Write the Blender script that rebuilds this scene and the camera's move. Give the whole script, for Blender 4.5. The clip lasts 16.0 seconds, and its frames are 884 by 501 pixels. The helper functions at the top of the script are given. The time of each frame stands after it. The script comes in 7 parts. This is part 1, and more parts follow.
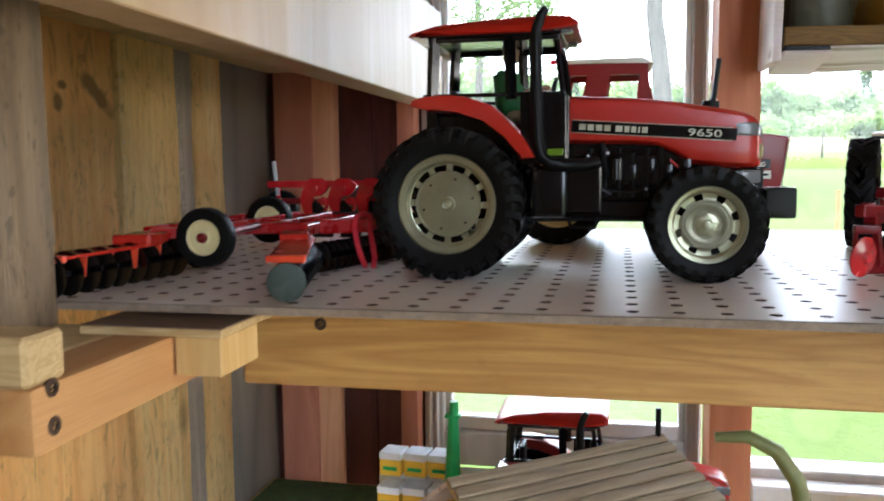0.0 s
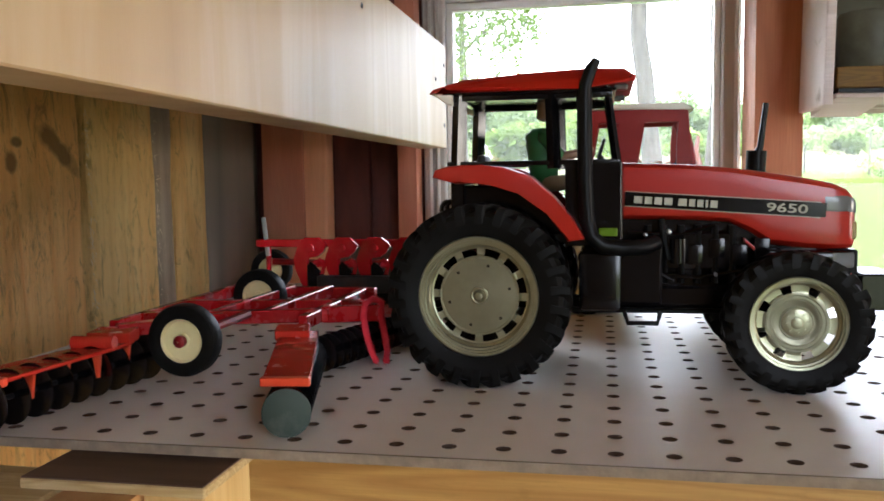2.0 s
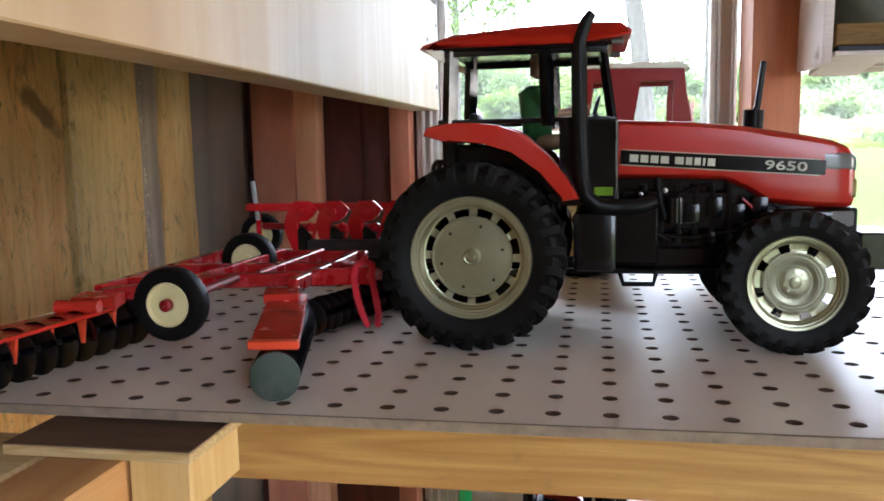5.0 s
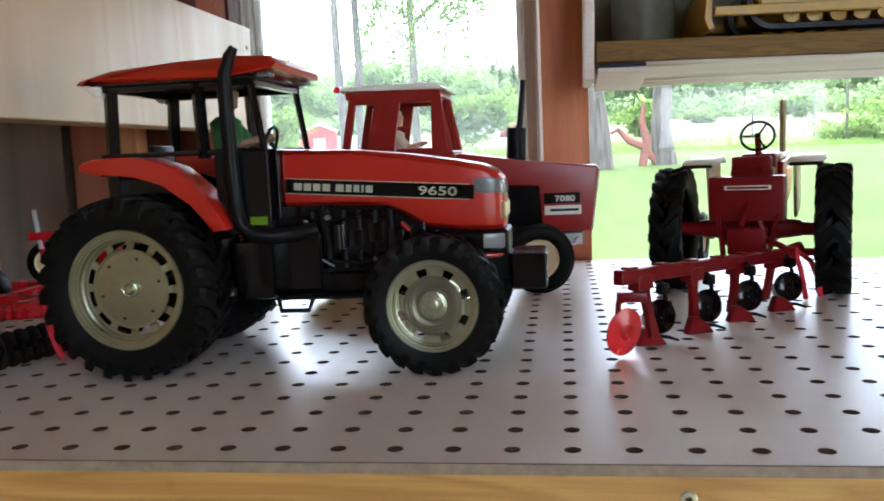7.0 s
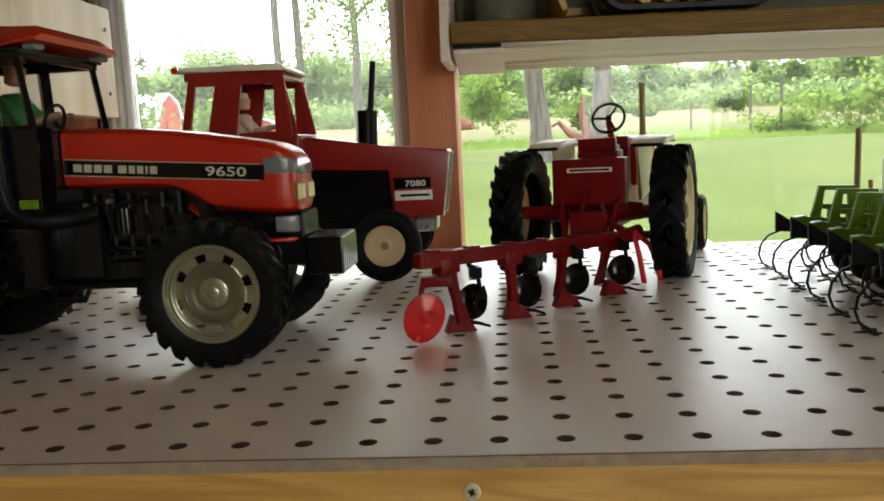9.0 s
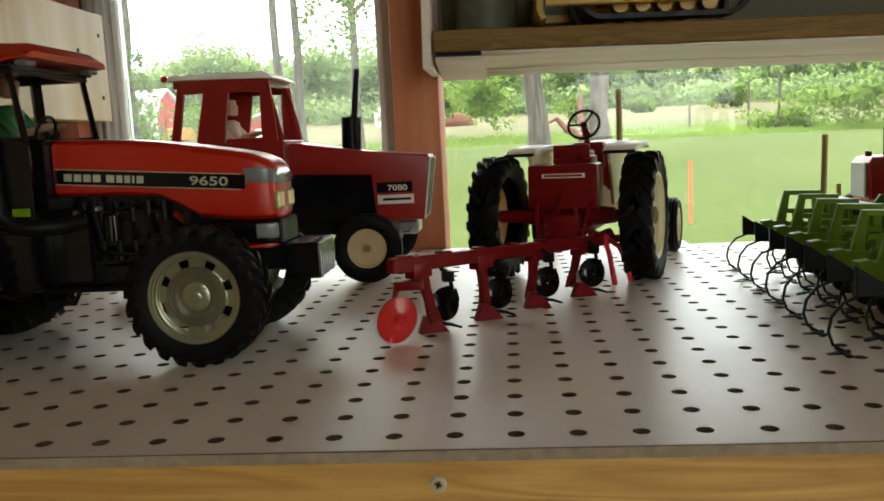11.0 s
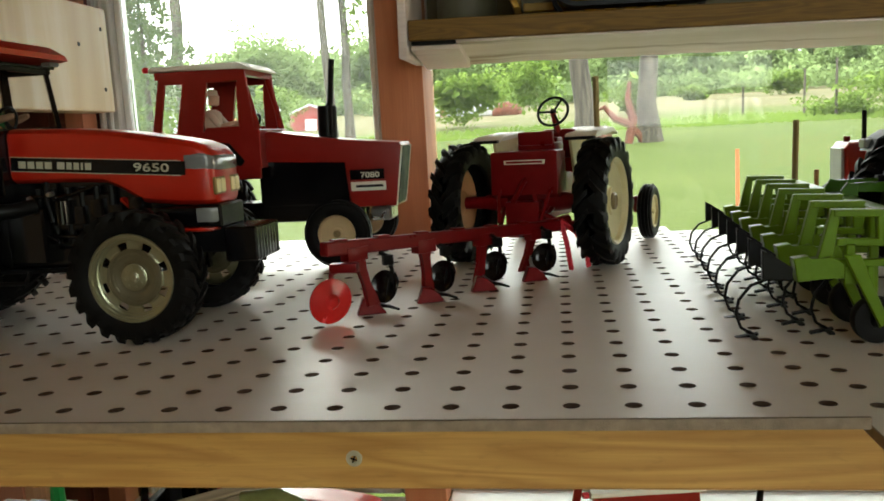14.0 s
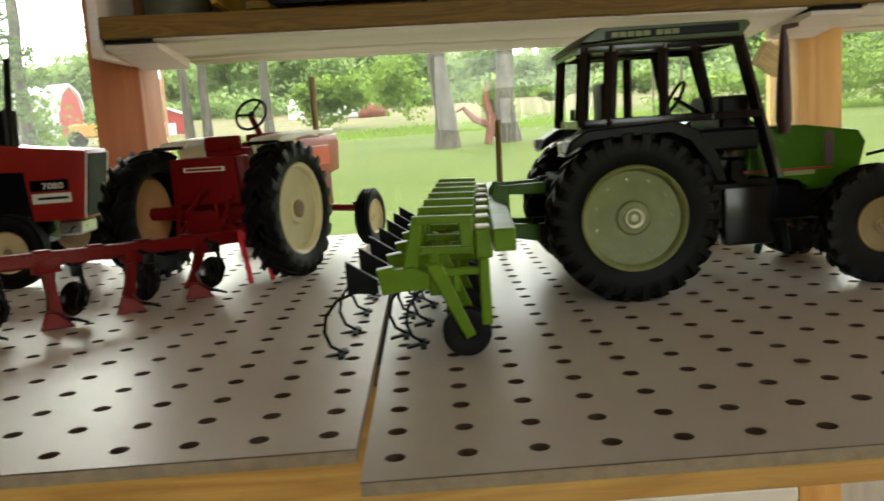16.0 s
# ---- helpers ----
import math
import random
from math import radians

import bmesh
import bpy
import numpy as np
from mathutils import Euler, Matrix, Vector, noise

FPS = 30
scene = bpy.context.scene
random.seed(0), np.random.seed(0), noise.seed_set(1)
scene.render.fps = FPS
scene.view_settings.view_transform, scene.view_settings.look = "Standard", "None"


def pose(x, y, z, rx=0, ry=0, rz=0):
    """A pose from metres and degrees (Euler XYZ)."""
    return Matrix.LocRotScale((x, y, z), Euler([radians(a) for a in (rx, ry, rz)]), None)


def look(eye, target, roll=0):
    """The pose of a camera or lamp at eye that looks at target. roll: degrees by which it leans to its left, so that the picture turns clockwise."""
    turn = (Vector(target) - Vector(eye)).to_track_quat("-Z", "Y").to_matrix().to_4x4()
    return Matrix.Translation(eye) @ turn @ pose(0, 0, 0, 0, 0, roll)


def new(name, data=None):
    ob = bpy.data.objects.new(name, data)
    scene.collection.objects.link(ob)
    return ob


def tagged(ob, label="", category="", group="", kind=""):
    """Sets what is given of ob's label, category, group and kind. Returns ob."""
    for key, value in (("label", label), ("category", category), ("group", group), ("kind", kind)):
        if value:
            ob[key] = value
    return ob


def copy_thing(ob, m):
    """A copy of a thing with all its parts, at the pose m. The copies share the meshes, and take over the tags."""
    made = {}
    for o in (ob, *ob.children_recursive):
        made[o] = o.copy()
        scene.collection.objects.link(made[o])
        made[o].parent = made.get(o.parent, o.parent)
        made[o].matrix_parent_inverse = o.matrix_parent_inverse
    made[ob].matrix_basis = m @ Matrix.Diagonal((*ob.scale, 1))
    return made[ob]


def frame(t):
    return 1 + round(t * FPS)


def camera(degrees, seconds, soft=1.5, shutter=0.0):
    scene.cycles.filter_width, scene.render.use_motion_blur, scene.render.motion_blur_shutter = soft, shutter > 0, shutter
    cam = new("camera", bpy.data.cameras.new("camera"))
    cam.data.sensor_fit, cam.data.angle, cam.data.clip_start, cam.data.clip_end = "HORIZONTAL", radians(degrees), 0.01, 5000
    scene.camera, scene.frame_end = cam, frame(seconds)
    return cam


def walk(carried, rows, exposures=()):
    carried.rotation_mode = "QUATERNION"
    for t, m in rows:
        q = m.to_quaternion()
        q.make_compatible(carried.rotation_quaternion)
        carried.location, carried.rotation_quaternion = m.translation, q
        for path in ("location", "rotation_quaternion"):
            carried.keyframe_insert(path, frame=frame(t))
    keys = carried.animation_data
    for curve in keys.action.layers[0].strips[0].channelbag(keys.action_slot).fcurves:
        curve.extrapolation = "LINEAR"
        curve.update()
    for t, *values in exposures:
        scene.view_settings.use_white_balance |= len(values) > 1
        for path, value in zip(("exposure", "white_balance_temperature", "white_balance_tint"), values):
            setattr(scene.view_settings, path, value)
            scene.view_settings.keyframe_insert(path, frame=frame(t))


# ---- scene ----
cam = camera(55.77, 16.0, 1.7, 0.3)
PATH = [
    (0, (-0.2620, -0.4759, 0.0834), (-0.6762, 1.4700, -0.1212), -0.59),
    (0.5, (-0.2609, -0.4333, 0.1133), (-0.5909, 1.5302, -0.0759), -2.17),
    (1, (-0.2921, -0.4062, 0.1207), (-0.6436, 1.5555, -0.0467), -2.11),
    (1.5, (-0.3047, -0.3888, 0.1241), (-0.6735, 1.5700, -0.0402), -1.42),
    (2, (-0.3106, -0.3745, 0.1241), (-0.6890, 1.5822, -0.0443), -0.88),
    (2.5, (-0.3234, -0.3679, 0.1196), (-0.7219, 1.5848, -0.0483), -0.53),
    (3, (-0.3348, -0.3651, 0.1195), (-0.7312, 1.5875, -0.0551), 0.01),
    (5.3, (-0.2996, -0.3635, 0.1192), (-0.6625, 1.5874, -0.1304), -1.22),
    (5.5, (-0.2884, -0.3570, 0.1174), (-0.6453, 1.5960, -0.1246), -0.98),
    (6, (-0.2293, -0.3422, 0.1203), (-0.5699, 1.6150, -0.1111), -1.67),
    (6.5, (-0.1730, -0.3399, 0.1234), (-0.4891, 1.6210, -0.1110), -2.49),
    (7, (-0.1284, -0.3433, 0.1266), (-0.4162, 1.6223, -0.1049), -2.64),
    (7.5, (-0.1015, -0.3420, 0.1209), (-0.3648, 1.6267, -0.1134), -2.50),
    (8, (-0.0792, -0.3349, 0.1296), (-0.3317, 1.6346, -0.1098), -2.45),
    (8.5, (-0.0616, -0.3152, 0.1155), (-0.2784, 1.6589, -0.1208), -2.63),
    (9, (-0.0434, -0.3089, 0.1133), (-0.2079, 1.6684, -0.1385), -2.87),
    (9.2, (-0.0457, -0.3078, 0.1111), (-0.2005, 1.6696, -0.1459), -2.89),
    (11.3, (-0.0130, -0.3383, 0.1220), (-0.1788, 1.6375, -0.1404), -2.85),
    (11.5, (-0.0036, -0.3423, 0.1200), (-0.1840, 1.6321, -0.1430), -2.75),
    (12, (0.0041, -0.3499, 0.1269), (-0.2085, 1.6209, -0.1391), -2.57),
    (12.5, (0.0090, -0.3451, 0.1247), (-0.2315, 1.6222, -0.1436), -2.54),
    (13, (0.0288, -0.3356, 0.1194), (-0.2313, 1.6286, -0.1531), -2.68),
    (13.5, (0.0364, -0.3374, 0.1177), (-0.2329, 1.6251, -0.1582), -2.97),
    (14, (0.0484, -0.3394, 0.1158), (-0.2314, 1.6211, -0.1640), -3.21),
    (14.5, (0.0752, -0.3343, 0.1123), (-0.1985, 1.6270, -0.1677), -3.65),
    (15, (0.1112, -0.3179, 0.1089), (-0.1121, 1.6494, -0.1737), -3.97),
    (15.5, (0.1602, -0.3020, 0.1074), (0.0236, 1.6725, -0.1802), -4.29),
    (16, (0.1948, -0.2915, 0.1081), (0.2168, 1.6865, -0.1867), -4.00),
]
EXPOSURES = [(0.0, 0.75, 5250, 10), (1.5, 0.73, 5400, 11), (3.0, 0.82, 5700, 13), (5.5, 0.92, 5150, 12), (6.5, 0.86, 5000, 12), (7.2, 0.56, 5250, 8), (8.0, 0.32, 5750, 6), (9.0, 0.03, 6150, 4), (12.5, -0.08, 6200, 0), (16.0, -0.08, 6450, -1)]
walk(cam, [(t, look(eye, target, roll)) for t, eye, target, roll in PATH], EXPOSURES)

# ---- light ----
SUN_EL, SUN_AZ = radians(26), radians(340)
world = bpy.data.worlds.new("overcast_sky")
scene.world = world
world.use_nodes = True
wn = world.node_tree.nodes
sky = wn.new("ShaderNodeTexSky")
sky.sky_type, sky.sun_disc, sky.sun_elevation, sky.sun_rotation = "NISHITA", False, SUN_EL, SUN_AZ
sky.air_density, sky.dust_density, sky.ozone_density = 1.0, 4.0, 1.0
wmix = wn.new("ShaderNodeMix")
wmix.data_type = "RGBA"
wmix.inputs["Factor"].default_value = 0.80
wmix.inputs["B"].default_value = (52.0, 51.6, 50.0, 1.0)
world.node_tree.links.new(sky.outputs["Color"], wmix.inputs["A"])
world.node_tree.links.new(wmix.outputs["Result"], wn["Background"].inputs["Color"])
wn["Background"].inputs["Strength"].default_value = 0.15
sun = new("sun", bpy.data.lights.new("sun", "SUN"))
sun.data.energy, sun.data.angle, sun.data.color = 2.2, radians(16), (1.0, 0.97, 0.90)
sun.matrix_world = Matrix.Rotation(-SUN_AZ, 4, "Z") @ pose(0, 0, 20, math.degrees(SUN_EL) - 90, 0, 0)


# fill lamps added in assumed openings behind the walk and at the far end of the shed
def fill_lamp(at, towards, wide, tall, watts):
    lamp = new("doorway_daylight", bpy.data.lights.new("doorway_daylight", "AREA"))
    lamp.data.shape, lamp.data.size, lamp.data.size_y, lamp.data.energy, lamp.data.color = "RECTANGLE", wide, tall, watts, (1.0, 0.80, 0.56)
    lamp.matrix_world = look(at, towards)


# unseen fill lamps: a weak one in front, a strong one for the left wall
fill_lamp((0.55, -1.59, 0.0), (0.55, 0, 0.0), 0.6, 2.1, 1.8)
fill_lamp((2.98, -0.35, -0.375), (0, -0.35, -0.375), 0.7, 1.45, 46)


# ---- shapes ----
def finish(name, bm, material, parent=None, label="", at=None, sharp=35):
    """Turns a bmesh into one mesh object."""
    bmesh.ops.recalc_face_normals(bm, faces=bm.faces)
    me = bpy.data.meshes.new(name)
    bm.to_mesh(me)
    bm.free()
    for p in me.polygons:
        p.use_smooth = True
    me.set_sharp_from_angle(angle=radians(sharp))
    for mm in material if isinstance(material, (list, tuple)) else [material]:
        me.materials.append(mm)
    ob = new(name, me)
    if parent is not None:
        ob.parent = parent
    if at is not None:
        ob.matrix_basis = at
    return tagged(ob, label)


def part(name, bm, material, parent, label="", at=None, sharp=35):
    return finish(name, bm, material, parent, label, at, sharp)


def share(name, ob, parent, at, label=""):
    """Another part on the mesh of ob."""
    o = new(name, ob.data)
    o.parent, o.matrix_basis = parent, at
    return tagged(o, label)


def empty(name, m=None):
    e = new(name)
    e.empty_display_size = 0.02
    if m is not None:
        e.matrix_basis = m
    return e


def box(bm, c, s, bev=0.0, m=None, seg=2):
    r = bmesh.ops.create_cube(bm, size=1.0)
    vs = r["verts"]
    for v in vs:
        v.co = Vector((v.co.x * s[0] + c[0], v.co.y * s[1] + c[1], v.co.z * s[2] + c[2]))
    if bev:
        es = list({e for v in vs for e in v.link_edges})
        g = bmesh.ops.bevel(bm, geom=es, offset=bev, segments=seg, affect="EDGES", profile=0.6)
        vs = list({v for f in g["faces"] for v in f.verts} | {v for v in vs if v.is_valid})
    if m is not None:
        bmesh.ops.transform(bm, matrix=m, verts=[v for v in vs if v.is_valid])
    return bm


def bars(items, bev=0.0, seg=1):
    """Boxes given by their low and high corners, in one bmesh."""
    bm = bmesh.new()
    for lo, hi in items:
        box(bm, [(a + b) / 2 for a, b in zip(lo, hi)], [abs(b - a) for a, b in zip(lo, hi)], bev, None, seg)
    return bm


def ring(bm, mid, u, v, r, n, r2=None):
    return [bm.verts.new(mid + u * (r * math.cos(2 * math.pi * i / n)) + v * ((r2 or r) * math.sin(2 * math.pi * i / n))) for i in range(n)]


def skin(bm, rows, close=True):
    for a, b in zip(rows, rows[1:]):
        n = len(a)
        for i in range(n if close else n - 1):
            try:
                bm.faces.new((a[i], a[(i + 1) % n], b[(i + 1) % n], b[i]))
            except ValueError:
                pass


def tube(bm, pts, r, n=10, cap=True, flat=1.0):
    """A round bar along points; r: one radius or one per point."""
    pts = [Vector(p) for p in pts]
    rr = r if isinstance(r, (list, tuple)) else [r] * len(pts)
    rows, u = [], None
    for i, p in enumerate(pts):
        t = (pts[min(i + 1, len(pts) - 1)] - pts[max(i - 1, 0)]).normalized()
        if u is None:
            u = t.cross(Vector((0, 0, 1)) if abs(t.z) < 0.9 else Vector((0, 1, 0))).normalized()
        u = (u - t * u.dot(t)).normalized()
        rows.append(ring(bm, p, u, t.cross(u), rr[i], n, rr[i] * flat))
    skin(bm, rows)
    if cap:
        bm.faces.new(rows[0])
        bm.faces.new(rows[-1])
    return bm


def cyl(bm, a, b, r, r2=None, n=16):
    return tube(bm, [a, b], [r, r if r2 is None else r2], n)


def lathe(bm, prof, n=32, m=None, cap=False):
    """Turns (radius, along) pairs round the y axis."""
    rows = []
    for r, h in prof:
        rows.append([bm.verts.new((r * math.cos(2 * math.pi * i / n), h, r * math.sin(2 * math.pi * i / n))) for i in range(n)])
    skin(bm, rows)
    if cap:
        bm.faces.new(rows[0])
        bm.faces.new(rows[-1])
    if m is not None:
        bmesh.ops.transform(bm, matrix=m, verts=[v for row in rows for v in row])
    return bm


def prism(bm, outline, y0, y1, bev=0.0, seg=2, m=None):
    """An (x, z) outline drawn out along y."""
    a = [bm.verts.new((x, y0, z)) for x, z in outline]
    b = [bm.verts.new((x, y1, z)) for x, z in outline]
    fs = [bm.faces.new(a), bm.faces.new(b)]
    skin(bm, [a, b])
    vs = a + b
    if bev:
        es = list({e for f in fs for e in f.edges})
        g = bmesh.ops.bevel(bm, geom=es, offset=bev, segments=seg, affect="EDGES", profile=0.6)
        vs = list({v for f in g["faces"] for v in f.verts} | {v for v in vs if v.is_valid})
    if m is not None:
        bmesh.ops.transform(bm, matrix=m, verts=[v for v in vs if v.is_valid])
    return bm


def loft(bm, sections, n=20, power=4.0):
    """Rounded boxes (x, half width, z low, z high) joined along x; the higher the power, the squarer."""
    rows = []
    for x, w, z0, z1 in sections:
        row = []
        for i in range(n):
            a = 2 * math.pi * (i + 0.5) / n
            c, s = math.cos(a), math.sin(a)
            k = (abs(c) ** power + abs(s) ** power) ** (-1 / power)
            row.append(bm.verts.new((x, w * c * k, (z0 + z1) / 2 + (z1 - z0) / 2 * s * k)))
        rows.append(row)
    skin(bm, rows)
    bm.faces.new(rows[0])
    bm.faces.new(rows[-1])
    return bm


def arc(cx, cz, r, a0, a1, n=8):
    return [(cx + r * math.cos(radians(a0 + (a1 - a0) * i / n)), cz + r * math.sin(radians(a0 + (a1 - a0) * i / n))) for i in range(n + 1)]


# ---- materials ----
def nodes_of(name):
    m = bpy.data.materials.new(name)
    m.use_nodes = True
    t = m.node_tree
    return m, t, t.nodes["Principled BSDF"]


def add(t, kind, **inputs):
    n = t.nodes.new(kind)
    for k, v in inputs.items():
        n.inputs[k.replace("_", " ")].default_value = v
    return n


def rgba(c, k=1.0):
    return (min(c[0] * k, 1), min(c[1] * k, 1), min(c[2] * k, 1), 1)


def mixed(t, fac, a, b):
    n = t.nodes.new("ShaderNodeMix")
    n.data_type = "RGBA"
    for key, v in (("Factor", fac), ("A", a), ("B", b)):
        if isinstance(v, (tuple, list, float, int)):
            n.inputs[key].default_value = v
        else:
            t.links.new(v, n.inputs[key])
    return n.outputs["Result"]


def ranged(t, value, lo, hi, a=0.0, b=1.0):
    n = t.nodes.new("ShaderNodeMapRange")
    t.links.new(value, n.inputs["Value"])
    for k, v in zip(("From Min", "From Max", "To Min", "To Max"), (lo, hi, a, b)):
        n.inputs[k].default_value = v
    return n.outputs["Result"]


def place(t, scale=(1, 1, 1), spin=(0, 0, 0), kind="Object"):
    tc = t.nodes.new("ShaderNodeTexCoord")
    mp = t.nodes.new("ShaderNodeMapping")
    mp.inputs["Scale"].default_value = scale
    mp.inputs["Rotation"].default_value = spin
    t.links.new(tc.outputs[kind], mp.inputs["Vector"])
    return mp.outputs["Vector"]


def noisy(t, vec, scale, detail=3.0, rough=0.55, distort=0.0):
    n = add(t, "ShaderNodeTexNoise", Scale=scale, Detail=detail, Roughness=rough, Distortion=distort)
    t.links.new(vec, n.inputs["Vector"])
    return n.outputs["Fac"]


def bumped(t, bsdf, height, strength, distance):
    b = add(t, "ShaderNodeBump", Strength=strength, Distance=distance)
    t.links.new(height, b.inputs["Height"])
    t.links.new(b.outputs["Normal"], bsdf.inputs["Normal"])


def paint(name, c, rough=0.35, metal=0.0, var=0.12, scale=70.0, wear=None, coat=0.0, bump=0.12, dust=0.10, spec=0.5):
    """Painted or moulded surfaces: blotches, fine grain, a little dust and rough patches."""
    m, t, b = nodes_of(name)
    vec = place(t)
    big, fine = noisy(t, vec, scale, 4), noisy(t, vec, scale * 14, 2)
    col = mixed(t, ranged(t, big, 0.3, 0.7), rgba(c, 1 - var), rgba(c, 1 + var))
    col = mixed(t, ranged(t, noisy(t, vec, scale * 0.5, 5, 0.65), 0.52, 0.8, 0, dust), col, (0.42, 0.38, 0.32, 1))
    if wear:
        col = mixed(t, ranged(t, noisy(t, vec, scale * 2.5, 6, 0.7), 0.66, 0.72), col, rgba(wear))
    t.links.new(col, b.inputs["Base Color"])
    t.links.new(ranged(t, big, 0.25, 0.75, rough * (1 - 1.6 * min(var, 0.13)), min(rough * (1 + 2.4 * min(var, 0.13)), 1)), b.inputs["Roughness"])
    b.inputs["Metallic"].default_value, b.inputs["Coat Weight"].default_value, b.inputs["Specular IOR Level"].default_value = metal, coat, spec
    if bump:
        bumped(t, b, fine, bump, 0.0004)
    return m


def timber(name, pale, dark, axis="X", ring_size=0.012, rough=0.62, bump=0.35, knots=0.0, ticks=0.0, spots=(), stain=None, stain_at=(0.55, 0.7), grey=0.0, fibres=0.45, hairy=0.0):
    """Sawn wood with its grain along one axis: growth bands, fibres, knots and stains."""
    m, t, b = nodes_of(name)
    long = {"X": (0.09, 1, 1), "Y": (1, 0.09, 1), "Z": (1, 1, 0.09)}[axis]
    fib = {"X": (0.03, 1, 1), "Y": (1, 0.03, 1), "Z": (1, 1, 0.03)}[axis]
    info = t.nodes.new("ShaderNodeObjectInfo")
    tc = t.nodes.new("ShaderNodeTexCoord")
    sh = t.nodes.new("ShaderNodeVectorMath")
    sh.operation = "ADD"
    sc = t.nodes.new("ShaderNodeVectorMath")
    sc.operation = "SCALE"
    sc.inputs[0].default_value = (3.1, 1.7, 2.3)
    t.links.new(info.outputs["Random"], sc.inputs["Scale"])
    t.links.new(tc.outputs["Object"], sh.inputs[0])
    t.links.new(sc.outputs["Vector"], sh.inputs[1])

    def stretched(k):
        mp = t.nodes.new("ShaderNodeMapping")
        mp.inputs["Scale"].default_value = k
        t.links.new(sh.outputs["Vector"], mp.inputs["Vector"])
        return mp.outputs["Vector"]

    lv, fv, pv = stretched(long), stretched(fib), stretched((1, 1, 1))
    warp = noisy(t, lv, 0.35 / ring_size, 2, 0.5, 0.6)
    saw = t.nodes.new("ShaderNodeMath")
    saw.operation = "PINGPONG"
    saw.inputs[1].default_value = 0.5
    mul = t.nodes.new("ShaderNodeMath")
    mul.operation = "MULTIPLY"
    mul.inputs[1].default_value = 7.0
    t.links.new(warp, mul.inputs[0])
    t.links.new(mul.outputs[0], saw.inputs[0])
    fibre = noisy(t, fv, 900, 3, 0.6)
    col = mixed(t, ranged(t, saw.outputs[0], 0.08, 0.5), rgba(pale), rgba(dark))
    col = mixed(t, ranged(t, fibre, 0.35, 0.75, 0, fibres), col, rgba(dark, 0.75))
    col = mixed(t, ranged(t, noisy(t, pv, 9, 4), 0.35, 0.7, 0, 0.35), col, rgba([(p + d) / 2 for p, d in zip(pale, dark)], 0.8))
    if knots:
        vo = add(t, "ShaderNodeTexVoronoi", Scale=knots)
        t.links.new(lv if knots < 0 else stretched([0.45 if k < 1 else 1 for k in long]), vo.inputs["Vector"])
        col = mixed(t, ranged(t, vo.outputs["Distance"], 0.05, 0.13, 0.85, 0), col, rgba(dark, 0.35))
    if ticks:
        tv = stretched([0.22 if k < 1 else 1 for k in long])
        streak = noisy(t, fv, 170, 4, 0.6)
        col = mixed(t, ranged(t, streak, 0.45, 0.72, 0, 0.55), col, rgba(dark, 0.8))
        col = mixed(t, ranged(t, noisy(t, tv, 210, 3, 0.65, 0.5), 0.57, 0.66, 0, ticks), col, rgba(dark, 0.3))
    for sy, sz, ry, rz, lean in spots:
        mp = t.nodes.new("ShaderNodeMapping")
        mp.vector_type = "TEXTURE"
        mp.inputs["Location"].default_value = (0, sy, sz)
        mp.inputs["Rotation"].default_value = (radians(lean), 0, 0)
        mp.inputs["Scale"].default_value = (9, ry, rz)
        t.links.new(tc.outputs["Object"], mp.inputs["Vector"])
        ln = t.nodes.new("ShaderNodeVectorMath")
        ln.operation = "LENGTH"
        t.links.new(mp.outputs["Vector"], ln.inputs[0])
        ragged = t.nodes.new("ShaderNodeMath")
        ragged.operation = "ADD"
        t.links.new(ln.outputs["Value"], ragged.inputs[0])
        t.links.new(ranged(t, noisy(t, pv, 60, 3), 0.3, 0.7, -0.25, 0.25), ragged.inputs[1])
        col = mixed(t, ranged(t, ragged.outputs[0], 0.7, 1.2, 0.85, 0), col, rgba(dark, 0.22))
    if stain:
        col = mixed(t, ranged(t, noisy(t, lv, 16, 5, 0.6, 0.4), stain_at[0], stain_at[1], 0, 0.85), col, rgba(stain))
    if grey:
        col = mixed(t, ranged(t, noisy(t, fv, 60, 4), 0.3, 0.65, 0, grey), col, (0.17, 0.155, 0.135, 1))
    if hairy:
        tufts = noisy(t, stretched([0.34 if k < 1 else 1 for k in long]), 62, 8, 0.76, 1.6)
        # tuft hollows painted darker and ridges paler, as relief shading would be
        col = mixed(t, ranged(t, tufts, 0.37, 0.47, hairy, 0), col, rgba(dark, 0.34))
        col = mixed(t, ranged(t, tufts, 0.60, 0.78, 0, 0.35), col, rgba(pale, 1.1))
        lift = t.nodes.new("ShaderNodeMath")
        lift.operation = "MULTIPLY_ADD"
        lift.inputs[1].default_value = 2.2
        t.links.new(tufts, lift.inputs[0])
        t.links.new(fibre, lift.inputs[2])
        fibre = lift.outputs[0]
    t.links.new(col, b.inputs["Base Color"])
    b.inputs["Roughness"].default_value = rough
    both = t.nodes.new("ShaderNodeMath")
    both.operation = "ADD"
    t.links.new(fibre, both.inputs[0])
    t.links.new(saw.outputs[0], both.inputs[1])
    bumped(t, b, both.outputs[0], bump, 0.0030 if bump > 0.9 else 0.0012)
    return m


